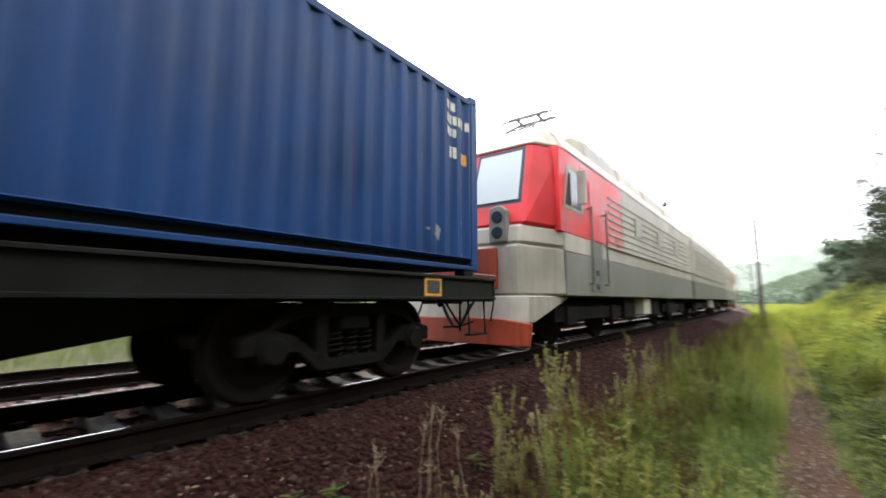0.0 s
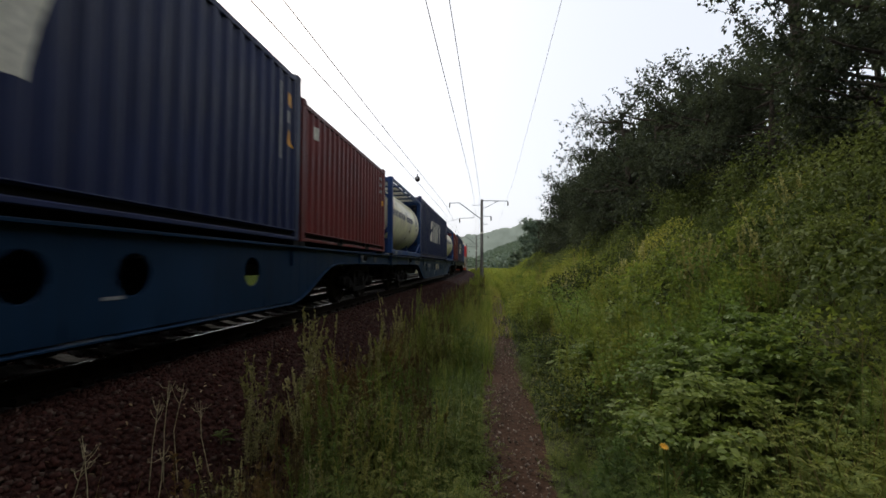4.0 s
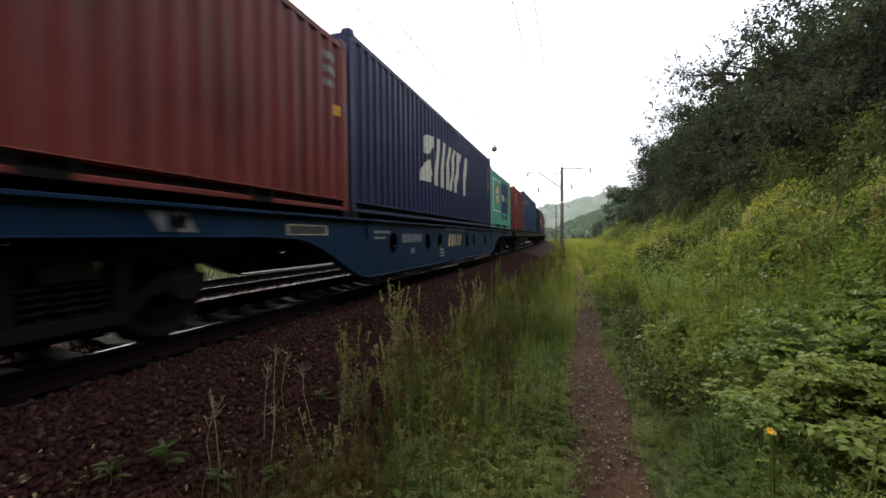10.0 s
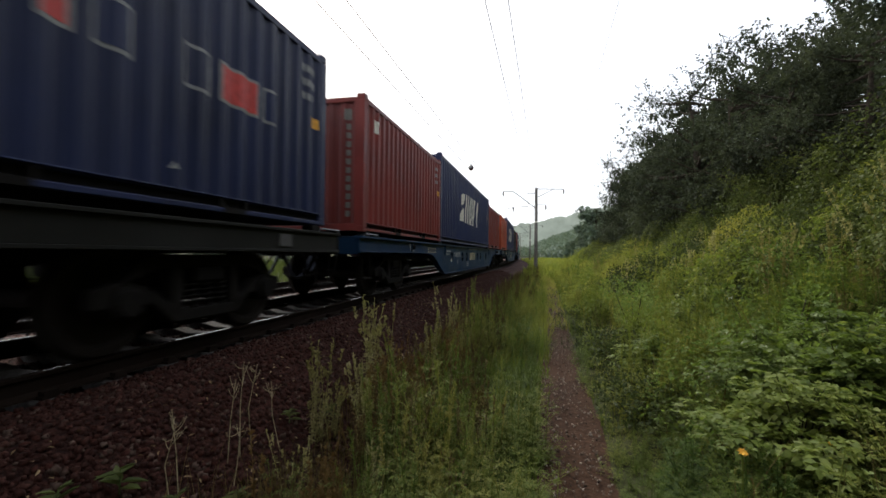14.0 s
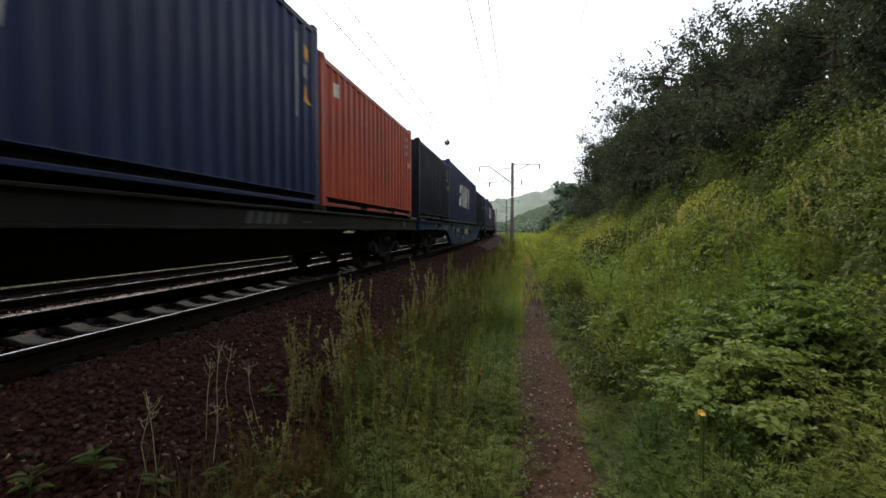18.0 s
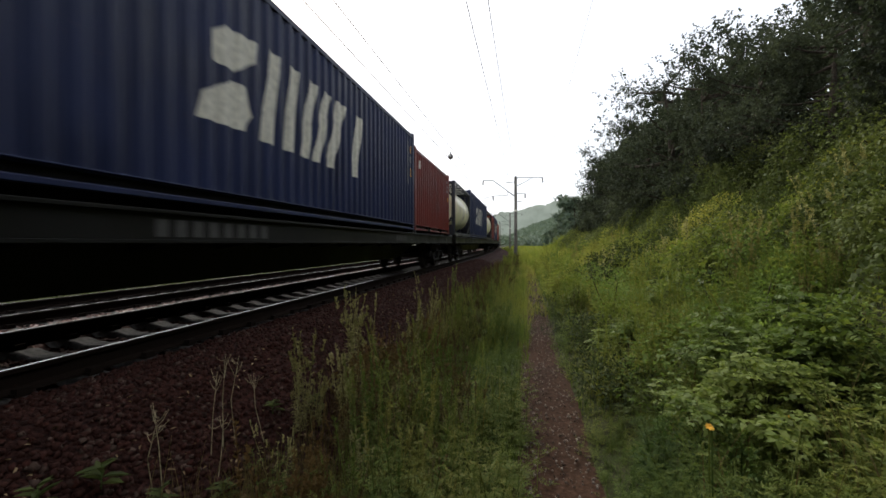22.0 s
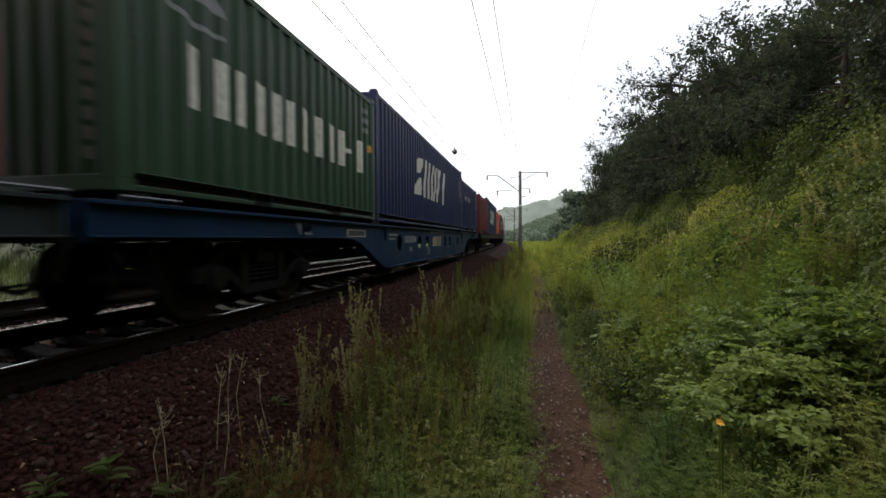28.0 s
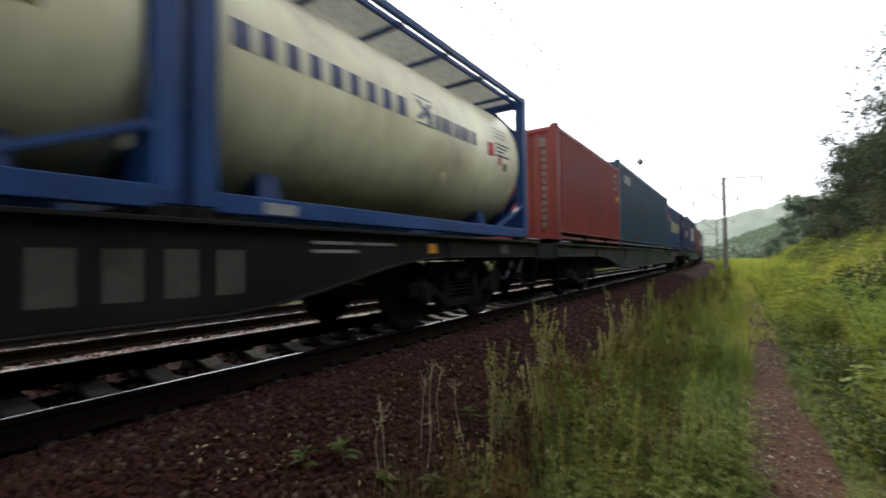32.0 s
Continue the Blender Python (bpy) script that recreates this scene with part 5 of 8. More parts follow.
            put("mirror", MB().box(-0.05, 0.12, -0.06, 0.02, -0.35, 0.35).mesh("mirror", grey, bevel=0.02), root, pose(sx * (w + 0.14), -L + 1.75, 3.15))
            door = put("cab_door", MB().box(-0.012, 0.012, -0.38, 0.38, 2.22, 3.5).mesh("cab_door", red, bevel=0.01), root, pose(sx * (w + 0.002), -L + 3.0, 0))
            put("door_panel", MB().box(-0.012, 0.012, -0.38, 0.38, 1.1, 2.2).mesh("door_panel", dark, bevel=0.01), door)
            for dy in (-0.5, 0.5):
                put("handrail", MB().cyl((0.09, dy, 1.3), (0.09, dy, 2.9), 0.022, 8).box(0.0, 0.1, dy - 0.02, dy + 0.02, 1.25, 1.28).box(0, 0.1, dy - 0.02, dy + 0.02, 2.85, 2.88).mesh("handrail", dark), door)
            for z in (1.15, 1.45):
                put("foothold", MB().box(-0.01, 0.02, -0.1, 0.1, z, z + 0.12).mesh("foothold", M_MARKBLACK), door)
    for sx in (1, -1):
        for k in range(7):
            z = 2.3 + k * 0.18
            put("side_rib", MB().box(-0.005, 0.025, -L + (4.0 if front_cab else 0.4), L - 0.4, z, z + 0.045).mesh("side_rib", grey, bevel=0.006), root, pose(sx * w, 0, 0))
        put("belt_rail", MB().box(0, 0.05, -L + (3.6 if front_cab else 0.2), L - 0.2, 2.16, 2.22).mesh("belt_rail", grey, bevel=0.008), root, pose(sx * w, 0, 0))
        for k in range(3):
            put("louvre_window", MB().box(-0.004, 0.014, -0.4, 0.4, 2.75, 3.25).mesh("louvre_window", grey), root, pose(sx * (w + 0.028), -1.5 + 3.0 * k, 0))
    # roof gear
    for y, ll in ((-3.3, 2.6), (-0.3, 2.6), (3.0, 3.0), (6.4, 2.8)):
        put("roof_cabinet", MB().prism([(-1.15, 4.35), (1.15, 4.35), (1.05, 4.85), (0.8, 5.02), (-0.8, 5.02), (-1.05, 4.85)], y - ll / 2, y + ll / 2, "y").mesh("roof_cabinet", grey, bevel=0.03), root)
    if front_cab:
        y = -L + 3.1
        pan = tagged(new("pantograph"))
        pan.parent = root
        put("base_frame", MB().box(-0.62, 0.62, y - 0.75, y - 0.65, 4.42, 4.5).box(-0.62, 0.62, y + 0.65, y + 0.75, 4.42, 4.5).box(-0.66, -0.58, y - 0.75, y + 0.75, 4.42, 4.5).box(0.58, 0.66, y - 0.75, y + 0.75, 4.42, 4.5).mesh("base_frame", M_STEEL), pan)
        for x in (-0.45, 0.45):
            put("lower_arm", MB().cyl((x, y + 0.5, 4.5), (x * 0.8, y - 0.7, 4.98), 0.035, 8).mesh("lower_arm", M_STEEL), pan)
            put("upper_arm", MB().cyl((x * 0.8, y - 0.7, 4.98), (x * 0.5, y, 5.40), 0.026, 8).mesh("upper_arm", M_STEEL), pan)
        put("crossbar", MB().cyl((-0.36, y - 0.7, 4.98), (0.36, y - 0.7, 4.98), 0.022, 8).mesh("crossbar", M_STEEL), pan)
        for dy in (-0.22, 0.22):
            put("collector_strip", MB().box(-0.52, 0.52, y + dy - 0.035, y + dy + 0.035, 5.44, 5.50).pipe([(-0.52, y + dy, 5.47), (-0.72, y + dy, 5.44), (-0.86, y + dy, 5.30)], 0.022, 6).pipe([(0.52, y + dy, 5.47), (0.72, y + dy, 5.44), (0.86, y + dy, 5.30)], 0.022, 6).mesh("collector_strip", M_STEEL), pan)
        put("head_frame", MB().box(-0.3, -0.25, y - 0.22, y + 0.22, 5.39, 5.45).box(0.25, 0.3, y - 0.22, y + 0.22, 5.39, 5.45).mesh("head_frame", M_STEEL), pan)
    for x in (-0.6, 0.6):
        for y in (-L + 2.7, -L + 3.6):
            put("roof_insulator", MB().lathe([(4.30, 0.06), (4.33, 0.1), (4.36, 0.06), (4.39, 0.1), (4.43, 0.06)], 12, "z").mesh("roof_insulator", M_INSUL), root, pose(x, y, 0))
    # below the floor
    if front_cab:
        put("snow_plough", MB().prism([(-1.45, 0.18), (1.45, 0.18), (1.5, 0.55), (0.9, 0.62), (-0.9, 0.62), (-1.5, 0.55)], -L - 0.25, -L - 0.18, "y").mesh("snow_plough", PAINTS["orangered"], bevel=0.015), root)
        put("step_plate", MB().prism([(-L + 0.1, 0.55), (-L + 1.6, 0.95), (-L + 1.6, 1.0), (-L - 0.1, 1.0), (-L - 0.2, 0.55)], -1.4, 1.4, "x").mesh("step_plate", PAINTS["locogrey"], bevel=0.02), root)
        put("coupler", coupler_mesh(), root, pose(0, -L - 0.15, 0, 0, 0, 180))
    put("battery_box", MB().box(-1.42, 1.42, -0.7, 0.1, 0.5, 0.98).mesh("battery_box", grey, bevel=0.02), root, label="pale box hung under the floor")
    for y in (-2.6, 0.6, 3.2):
        put("underfloor_box", MB().box(-1.35, 1.35, y, y + 1.1, 0.45, 1.0).mesh("underfloor_box", M_IRON, bevel=0.02), root)
    for y in (-L + 3.4, L - 3.4):
        b = put("bogie_frame", MB().box(-1.15, 1.15, -1.9, 1.9, 0.55, 0.85).box(1.1, 1.28, -2.2, 2.2, 0.5, 0.8).box(-1.28, -1.1, -2.2, 2.2, 0.5, 0.8).mesh("bogie_frame", M_IRON, bevel=0.02), root, pose(0, y, 0))
        for ay in (-1.45, 1.45):
            ws = put("wheelset", cached("loco_wheelset", lambda: MB().lathe([(-0.86, 0.62), (-0.74, 0.62), (-0.735, 0.1), (0.735, 0.1), (0.74, 0.62), (0.86, 0.62)], 36, "x").mesh("wheelset", M_WHEEL)), b, pose(0, ay, 0.62))
            for sx in (-1, 1):
                put("axle_box", MB().box(1.12, 1.34, -0.28, 0.28, 0.42, 0.82).mesh("axle_box", M_IRON, bevel=0.03), b, pose(0, ay, 0, 0, 0, 0 if sx > 0 else 180))
    return root


for k, turned in ((0, 0), (1, 0), (2, 180)):
    RIDERS.append((loco_section(k != 1), -(1.35 + 8.3 + 17.1 * k), pose(0, 0, 0, 0, 0, turned)))

# ------------------------------------------------------------------ ground
def lump(x, y, s=1.0):
    return noise.noise(Vector((x * s, y * s, 0.3)))


PROFILE = [(-400, 18), (-60, 1.5), (-22, -0.6), (-9, -0.75), (-7.0, -0.72), (-6.3, -0.50), (-4.1, -0.46), (-2.0, -0.38), (-1.65, -0.21), (-0.98, -0.215), (-0.86, -0.30), (0.86, -0.30), (0.98, -0.215), (1.6, -0.20), (1.8, -0.26), (3.0, -0.78), (3.6, -0.86), (4.4, -0.74), (4.6, -0.72), (5.05, -0.70), (5.4, -0.60), (6.2, -0.35), (7.0, 0.05), (8.0, 0.65), (10, 1.9), (13, 3.8), (20, 7.8), (40, 18), (90, 34), (400, 60)]


def ground_z(x, y):
    u = x - bend(y)
    if u > 5.6:
        u = max(5.6, u - max(0.0, y - 48) * 0.16)      # the slope draws back from the line further on
    for (a, za), (b, zb) in zip(PROFILE, PROFILE[1:]):
        if a <= u <= b:
            z = za + (zb - za) * (u - a) / (b - a)
            break
    else:
        z = PROFILE[-1][1]
    if u > 2.6:
        z += 0.05 * lump(x, y, 1.3) + (0.25 * lump(x, y, 0.25) * min(1, max(0, u - 6) / 3))
    return z


M_BALLAST = ground_like("red_brown_ballast", [(0.3, (0.013, 0.0045, 0.003)), (0.55, (0.036, 0.012, 0.008)), (0.75, (0.068, 0.027, 0.019))], 26, 0.9, 1.0, 0.05)
M_SOIL = ground_like("dark_soil_and_moss", [(0.3, (0.022, 0.023, 0.011)), (0.7, (0.056, 0.060, 0.024))], 6, 1.0, 0.8, 0.04)
M_PATH = ground_like("trodden_gravel_path", [(0.3, (0.026, 0.013, 0.008)), (0.6, (0.062, 0.033, 0.020)), (0.8, (0.115, 0.072, 0.048))], 30, 0.95, 0.8, 0.02)


def sheet(name, us, ys, mat, lift=0.0, label="", category="", kind="structure"):
    v = [(u + bend(y), y, ground_z(u + bend(y), y) + lift) for y in ys for u in us]
    n = len(us)
    f = [(j * n + i, j * n + i + 1, (j + 1) * n + i + 1, (j + 1) * n + i) for j in range(len(ys) - 1) for i in range(n - 1)]
    return put(name, raw_mesh(name, v, f, mat, True), label=label, category=category, kind=kind)


def span(a, b, n):
    return [a + (b - a) * i / n for i in range(n + 1)]


NEAR_Y = span(-30, 60, 180) + span(60, 400, 100)[1:] + [600, 900, 1500, 2500]
sheet("ground", [-400, -200, -100, -60, -40, -22, -14, -9, -7, -6.3, -5, -4.1, -3, -2, -1.65, -0.98, -0.86, 0, 0.86, 0.98, 1.6, 1.8] + span(2.1, 9, 46) + span(9.5, 20, 21) + [24, 30, 40, 60, 90, 150, 250, 400], NEAR_Y, M_SOIL, 0, "soil of the valley floor and hillside under grass", "ground")
sheet("ballast_bed", [-7.2, -6.3, -5, -4.1, -3, -2, -1.65, -0.98, -0.86, 0, 0.86, 0.98, 1.6, 1.8] + span(2.0, 3.35, 9), NEAR_Y[:-4], M_BALLAST, 0.025, "red-brown crushed stone under the tracks", "ballast")
PATH_W = [-1.0, -0.72, -0.4, 0, 0.4, 0.72, 1.0]
path_v = []
for y in NEAR_Y[:230]:
    mid, half = 4.74 + 0.05 * lump(3, y, 0.5), 0.30 + 0.06 * lump(9, y, 0.9)
    for k in PATH_W:
        x = mid + half * k * (1 + 0.3 * lump(20 + 5 * k, y, 2.2)) + bend(y)
        path_v.append((x, y, ground_z(x, y) + 0.045 - 0.035 * abs(k) ** 4 - 0.02 * (1 - k * k)))
put("footpath", raw_mesh("footpath", path_v, [(7 * j + i, 7 * j + i + 1, 7 * j + i + 8, 7 * j + i + 7) for j in range(229) for i in range(6)], M_PATH, True), label="narrow trodden gravel footpath beside the railway", category="path", kind="structure")

# ------------------------------------------------------------------ tracks
def rail_mesh(x, ys, dz=0.0):
    prof = [(-0.075, -0.18), (0.075, -0.18), (0.07, -0.165), (0.012, -0.14), (0.010, -0.05), (0.036, -0.035), (0.037, -0.008), (0.026, -0.002), (0.007, 0.0), (-0.008, 0.0), (-0.027, -0.002), (-0.037, -0.008), (-0.036, -0.035), (-0.010, -0.05), (-0.012, -0.14), (-0.07, -0.165)]
    v, f = [], []
    n = len(prof)
    for y in ys:
        v += [(x + bend(y) + a, y, b + dz) for a, b in prof]
    for j in range(len(ys) - 1):
        f += [(j * n + i, j * n + (i + 1) % n, (j + 1) * n + (i + 1) % n, (j + 1) * n + i) for i in range(n)]
    me = raw_mesh("rail", v, f, M_RAILSIDE)
    me.materials.append(M_RAILTOP)
    me.polygons.foreach_set("material_index", [1 if (k % n) == 8 else 0 for k in range(len(f))])
    return me


RAIL_Y = span(-30, 25, 2) + span(25, 330, 60)[1:]


def track(x, dz, label):
    root = tagged(new("railway_track"), label, "track", "railway tracks", "structure")
    for sx in (-1, 1):
        put("rail", rail_mesh(x + sx * 0.795, RAIL_Y, dz), root)
    sl = cached("sleeper", lambda: MB().prism([(-1.35, -0.40), (1.35, -0.40), (1.35, -0.20), (0.55, -0.185), (0.4, -0.225), (-0.4, -0.225), (-0.55, -0.185), (-1.35, -0.20)], -0.11, 0.11, "y").mesh("sleeper", M_CONCRETE, bevel=0.012))
    clip = cached("rail_clip", lambda: MB().box(-0.14, 0.14, -0.06, 0.06, -0.19, -0.165).box(-0.14, -0.08, -0.05, 0.05, -0.165, -0.13).box(0.08, 0.14, -0.05, 0.05, -0.165, -0.13).mesh("rail_clip", M_RAILSIDE))
    for k in range(150):
        y = -10 + k * 0.545
        s = put("sleeper", sl, root, pose(x + bend(y), y, dz, 0, 0, math.degrees(max(0, y - CURVE_FROM) / CURVE_R)))
        if -2 < y < 22:
            for sx in (-1, 1):
                put("rail_clip", clip, s, pose(sx * 0.795, 0, 0))
    return root


track(0.0, 0.0, "railway track with polished rails on concrete sleepers")
track(-4.1, -0.18, "second railway track with dull rails beside the first")

# ------------------------------------------------------------------ overhead line
def mast(y, near=True):
    x = 3.77 + bend(y)
    root = tagged(new("catenary_mast"), "round concrete catenary mast with brackets on both sides", "mast", "catenary masts")
    root.matrix_basis = pose(x, y, 0)
    put("post", MB().cyl((0, 0, -0.95), (0, 0, 7.75), 0.19, 16, 0.13).mesh("post", M_WOOD, smooth=False), root)
    br = MB()
    br.pipe([(-0.1, 0, 5.72), (-2.32, 0, 7.42), (-3.35, 0, 7.42)], 0.045, 8)
    put("bracket", br.mesh("bracket", M_STEEL), root)
    put("feeder_arm", MB().cyl((0, 0, 7.62), (2.68, 0, 7.55), 0.04, 8).cyl((0.15, 0, 6.8), (1.7, 0, 7.57), 0.03, 8).cyl((-1.0, 0, 7.15), (0.1, 0, 7.2), 0.03, 8).mesh("feeder_arm", M_STEEL), root)
    put("steady_arm", MB().cyl((-0.8, 0, 5.86), (-2.35, 0, 5.80), 0.03, 8).cyl((-0.82, 0, 5.84), (-0.82, 0, 6.3), 0.025, 6).cyl((-2.3, 0, 5.78), (-3.4, 0, 5.5), 0.02, 6).mesh("steady_arm", M_STEEL), root)
    put("small_arm", MB().cyl((0.1, 0, 6.02), (0.95, 0, 5.98), 0.03, 8).cyl((0.1, 0, 5.18), (0.6, 0, 5.18), 0.03, 8).mesh("small_arm", M_STEEL), root)
    ins = cached("insulator", lambda: MB().lathe([(0, 0.03)] + [(-0.06 - 0.05 * k, r) for k in range(8) for r in ((0.085,) if k % 2 else (0.05,))] + [(-0.5, 0.02)], 12, "z").mesh("insulator", M_INSUL))
    for px, pz in ((-3.35, 7.42), (2.68, 7.55), (-2.3, 5.82), (0.95, 6.0)):
        put("insulator", ins, root, pose(px, 0, pz))
    put("sign_band", MB().cyl((0, 0, 4.18), (0, 0, 4.36), 0.175, 14).mesh("sign_band", M_MARK), root, label="pale painted band")
    return root


for y in (-20.0, 45.0, 99.0, 154.0):
    mast(y)


def wire(name, label, pts, r=0.012):
    mb = MB()
    mb.pipe(pts, r, 5)
    return put(name, mb.mesh(name, M_WIRE), label=label, category="wire", group="overhead wires")


def sagging(y0, y1, x, z, sag, n=12, x1=None):
    x1 = x if x1 is None else x1
    return [(x + (x1 - x) * k / n + bend(y0 + (y1 - y0) * k / n), y0 + (y1 - y0) * k / n, z - 4 * sag * (k / n) * (1 - k / n)) for k in range(n + 1)]


for y0, y1 in ((-20, 45), (45, 99), (99, 154)):
    wire("messenger_wire", "thin dark messenger wire above the track", sagging(y0, y1, 0.05, 7.15, 0.45), 0.013)
    wire("contact_wire", "thin dark contact wire above the track", sagging(y0, y1, -0.15, 6.0, 0.03, 6, 0.2), 0.012)
    wire("feeder_wire", "feeder wire hung from the mast brackets", sagging(y0, y1, 6.05, 7.0, 0.5), 0.005)
    wire("feeder_wire", "feeder wire hung from the mast brackets", sagging(y0, y1, 3.0, 7.6, 0.3), 0.012)
    wire("feeder_wire", "feeder wire hung from the mast brackets", sagging(y0, y1, 3.6, 7.6, 0.5), 0.011)
    for k in range(1, 8):
        y = y0 + (y1 - y0) * k / 8
        wire("dropper", "thin dropper between messenger and contact wire", [(0.05 + bend(y), y, 7.15 - 1.8 * (k / 8) * (1 - k / 8)), (bend(y), y, 5.98)], 0.004)
bulb = tagged(new("line_insulator"), "dark round insulator on the messenger wire", "insulator")
bulb.matrix_basis = pose(0.0, 26.5, 6.28)
put("body", MB().lathe([(-0.17, 0.03), (-0.13, 0.11), (-0.05, 0.165), (0.05, 0.165), (0.13, 0.11), (0.17, 0.03)], 18, "z").mesh("body", M_INSUL, smooth=True), bulb)
put("cap", MB().lathe([(0.16, 0.035), (0.30, 0.03)], 10, "z").mesh("cap", M_STEEL), bulb)
put("pale_face", MB().lathe([(-0.172, 0.07), (-0.150, 0.075)], 14, "y").mesh("pale_face", M_MARKDIM), bulb)

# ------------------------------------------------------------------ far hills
M_FAR = node_mat("far_wood_mist_in_colour")
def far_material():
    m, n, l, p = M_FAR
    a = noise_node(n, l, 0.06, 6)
    # mist over the hill: pale base colour plus a faint glow of its own
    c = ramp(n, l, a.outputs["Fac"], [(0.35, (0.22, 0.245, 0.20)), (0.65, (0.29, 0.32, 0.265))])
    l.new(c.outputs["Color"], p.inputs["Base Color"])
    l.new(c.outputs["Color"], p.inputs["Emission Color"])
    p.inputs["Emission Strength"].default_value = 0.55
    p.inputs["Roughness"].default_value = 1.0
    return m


far_mat = far_material()


def ridge(name, y, x0, x1, n, height, mat, rough, seed, label):
    v, f = [], []
    rng = random.Random(seed)
    for i in range(n + 1):
        x = x0 + (x1 - x0) * i / n
        z = height(x) + rough * noise.noise(Vector((x * 0.05, seed, 0))) + rng.uniform(0, rough * 0.5)
        v += [(x, y, -5), (x, y, z * 0.985), (x, y + 60, z), (x, y + 200, z)]
    for i in range(n):
        a, b = 4 * i, 4 * i + 4
        f += [(a, b, b + 1, a + 1), (a + 1, b + 1, b + 2, a + 2), (a + 2, b + 2, b + 3, a + 3)]
    return put(name, raw_mesh(name, v, f, mat), label=label, category="hill", kind="structure")


ridge("backdrop", 620, -500, 260, 300, lambda x: 26 + 42 * math.exp(-((x - 120) / 150) ** 2) + 10 * math.exp(-((x + 300) / 140) ** 2), far_mat, 5, 3, "distant wooded hill, mist put into its colour and glow")

# ------------------------------------------------------------------ plants
def fast_mesh(name, verts, quads, mat):
    """A mesh of four-sided faces from numpy arrays."""
    me = bpy.data.meshes.new(name)
    n, k = len(verts), len(quads)
    me.vertices.add(n)
    me.vertices.foreach_set("co", np.ascontiguousarray(verts, dtype=np.float32).ravel())
    me.loops.add(4 * k)
    me.loops.foreach_set("vertex_index", np.ascontiguousarray(quads, dtype=np.int32).ravel())
    me.polygons.add(k)
    me.polygons.foreach_set("loop_start", np.arange(0, 4 * k, 4, dtype=np.int32))
    me.update(calc_edges=True)
    me.materials.append(mat)
    return me


def unit(a):
    return a / np.maximum(1e-9, np.linalg.norm(a, axis=-1, keepdims=True))


def leaf_set(rng, at, way, length, width, fold=0.25, six=True):
    """Leaves at points, pointing along ways: two faces folded at the midrib, or one bent face each."""
    n = len(at)
    d = unit(way)
    s = unit(np.cross(d, unit(rng.normal(size=(n, 3)) * 0.35 + (0, 0, 1))))
    up = np.cross(s, d)
    l, w = np.reshape(length, (-1, 1)) * np.ones((n, 1)), np.reshape(width, (-1, 1)) * np.ones((n, 1))
    droop = -0.18 * l * np.array([0, 0, 1.0])
    base, tip = at, at + d * l + droop
    if not six:
        a = at + d * l * 0.45 + s * w * 0.5 + up * w * fold
        b = at + d * l * 0.45 - s * w * 0.5 + up * w * fold
        v = np.stack([base, a, tip, b], 1).reshape(-1, 3)
        return v, np.arange(4 * n).reshape(n, 4)
    a1, b1 = at + d * l * 0.28 + s * w * 0.45 + up * w * fold, at + d * l * 0.28 - s * w * 0.45 + up * w * fold
    a2, b2 = at + d * l * 0.66 + s * w * 0.36 + up * w * fold + droop * 0.5, at + d * l * 0.66 - s * w * 0.36 + up * w * fold + droop * 0.5
    v = np.stack([base, a1, a2, tip, b2, b1], 1).reshape(-1, 3)
    k = 6 * np.arange(n)[:, None]
    q = np.concatenate([k + [0, 1, 2, 3], k + [0, 3, 4, 5]], 0)
    return v, q


def blade_set(rng, at, height, width, lean):
    """Grass blades: two faces, bent over at the top."""
    n = len(at)
    a = rng.uniform(0, 2 * math.pi, n)
    s = np.stack([np.cos(a), np.sin(a), 0 * a], 1)
    b = rng.uniform(0, 2 * math.pi, n)
    o = np.stack([np.cos(b), np.sin(b), 0 * b], 1) * np.reshape(lean, (-1, 1))
    h, w = np.reshape(height, (-1, 1)), np.reshape(width, (-1, 1))
    z = np.array([0, 0, 1.0])
    mid, top = at + o * h * 0.35 + z * h * 0.6, at + o * h + z * h
    v = np.stack([at - s * w / 2, at + s * w / 2, mid + s * w * 0.4, mid - s * w * 0.4, top + s * w * 0.08, top - s * w * 0.08], 1).reshape(-1, 3)
    k = 6 * np.arange(n)[:, None]
    return v, np.concatenate([k + [0, 1, 2, 3], k + [3, 2, 4, 5]], 0)


def joined(sets):
    vs, qs, k = [], [], 0
    for v, q in sets:
        vs.append(v)
        qs.append(q + k)
        k += len(v)
    return np.concatenate(vs), np.concatenate(qs)


def stem_set(a, b, r):
    """A thin four-sided stem from a to b."""
    a, b = np.array(a, float), np.array(b, float)
    c = np.array([[1, 0, 0], [0, 1, 0], [-1, 0, 0], [0, -1, 0]]) * r
    v = np.concatenate([a + c, b + c * 0.5])
    return v, np.array([[i, (i + 1) % 4, 4 + (i + 1) % 4, 4 + i] for i in range(4)])


# shade inside the dense strip growth is put into these leaf colours
LEAF_STRIP = leafy("shade_toned_strip_leaves", [(0.031, 0.055, 0.014), (0.070, 0.106, 0.024), (0.138, 0.168, 0.039), (0.255, 0.248, 0.068)], trans=0.4)
LEAF_BANK = leafy("bank_herb_leaves", [(0.050, 0.080, 0.018), (0.100, 0.138, 0.028), (0.170, 0.190, 0.040), (0.27, 0.255, 0.062)], trans=0.42)
LEAF_HERB = leafy("herb_leaves", [(0.033, 0.057, 0.015), (0.070, 0.105, 0.024), (0.120, 0.148, 0.032), (0.200, 0.205, 0.050)], trans=0.42)
LEAF_GRASS = leafy("grass_blades", [(0.078, 0.115, 0.028), (0.130, 0.170, 0.040), (0.215, 0.230, 0.056), (0.30, 0.265, 0.085)], trans=0.42)
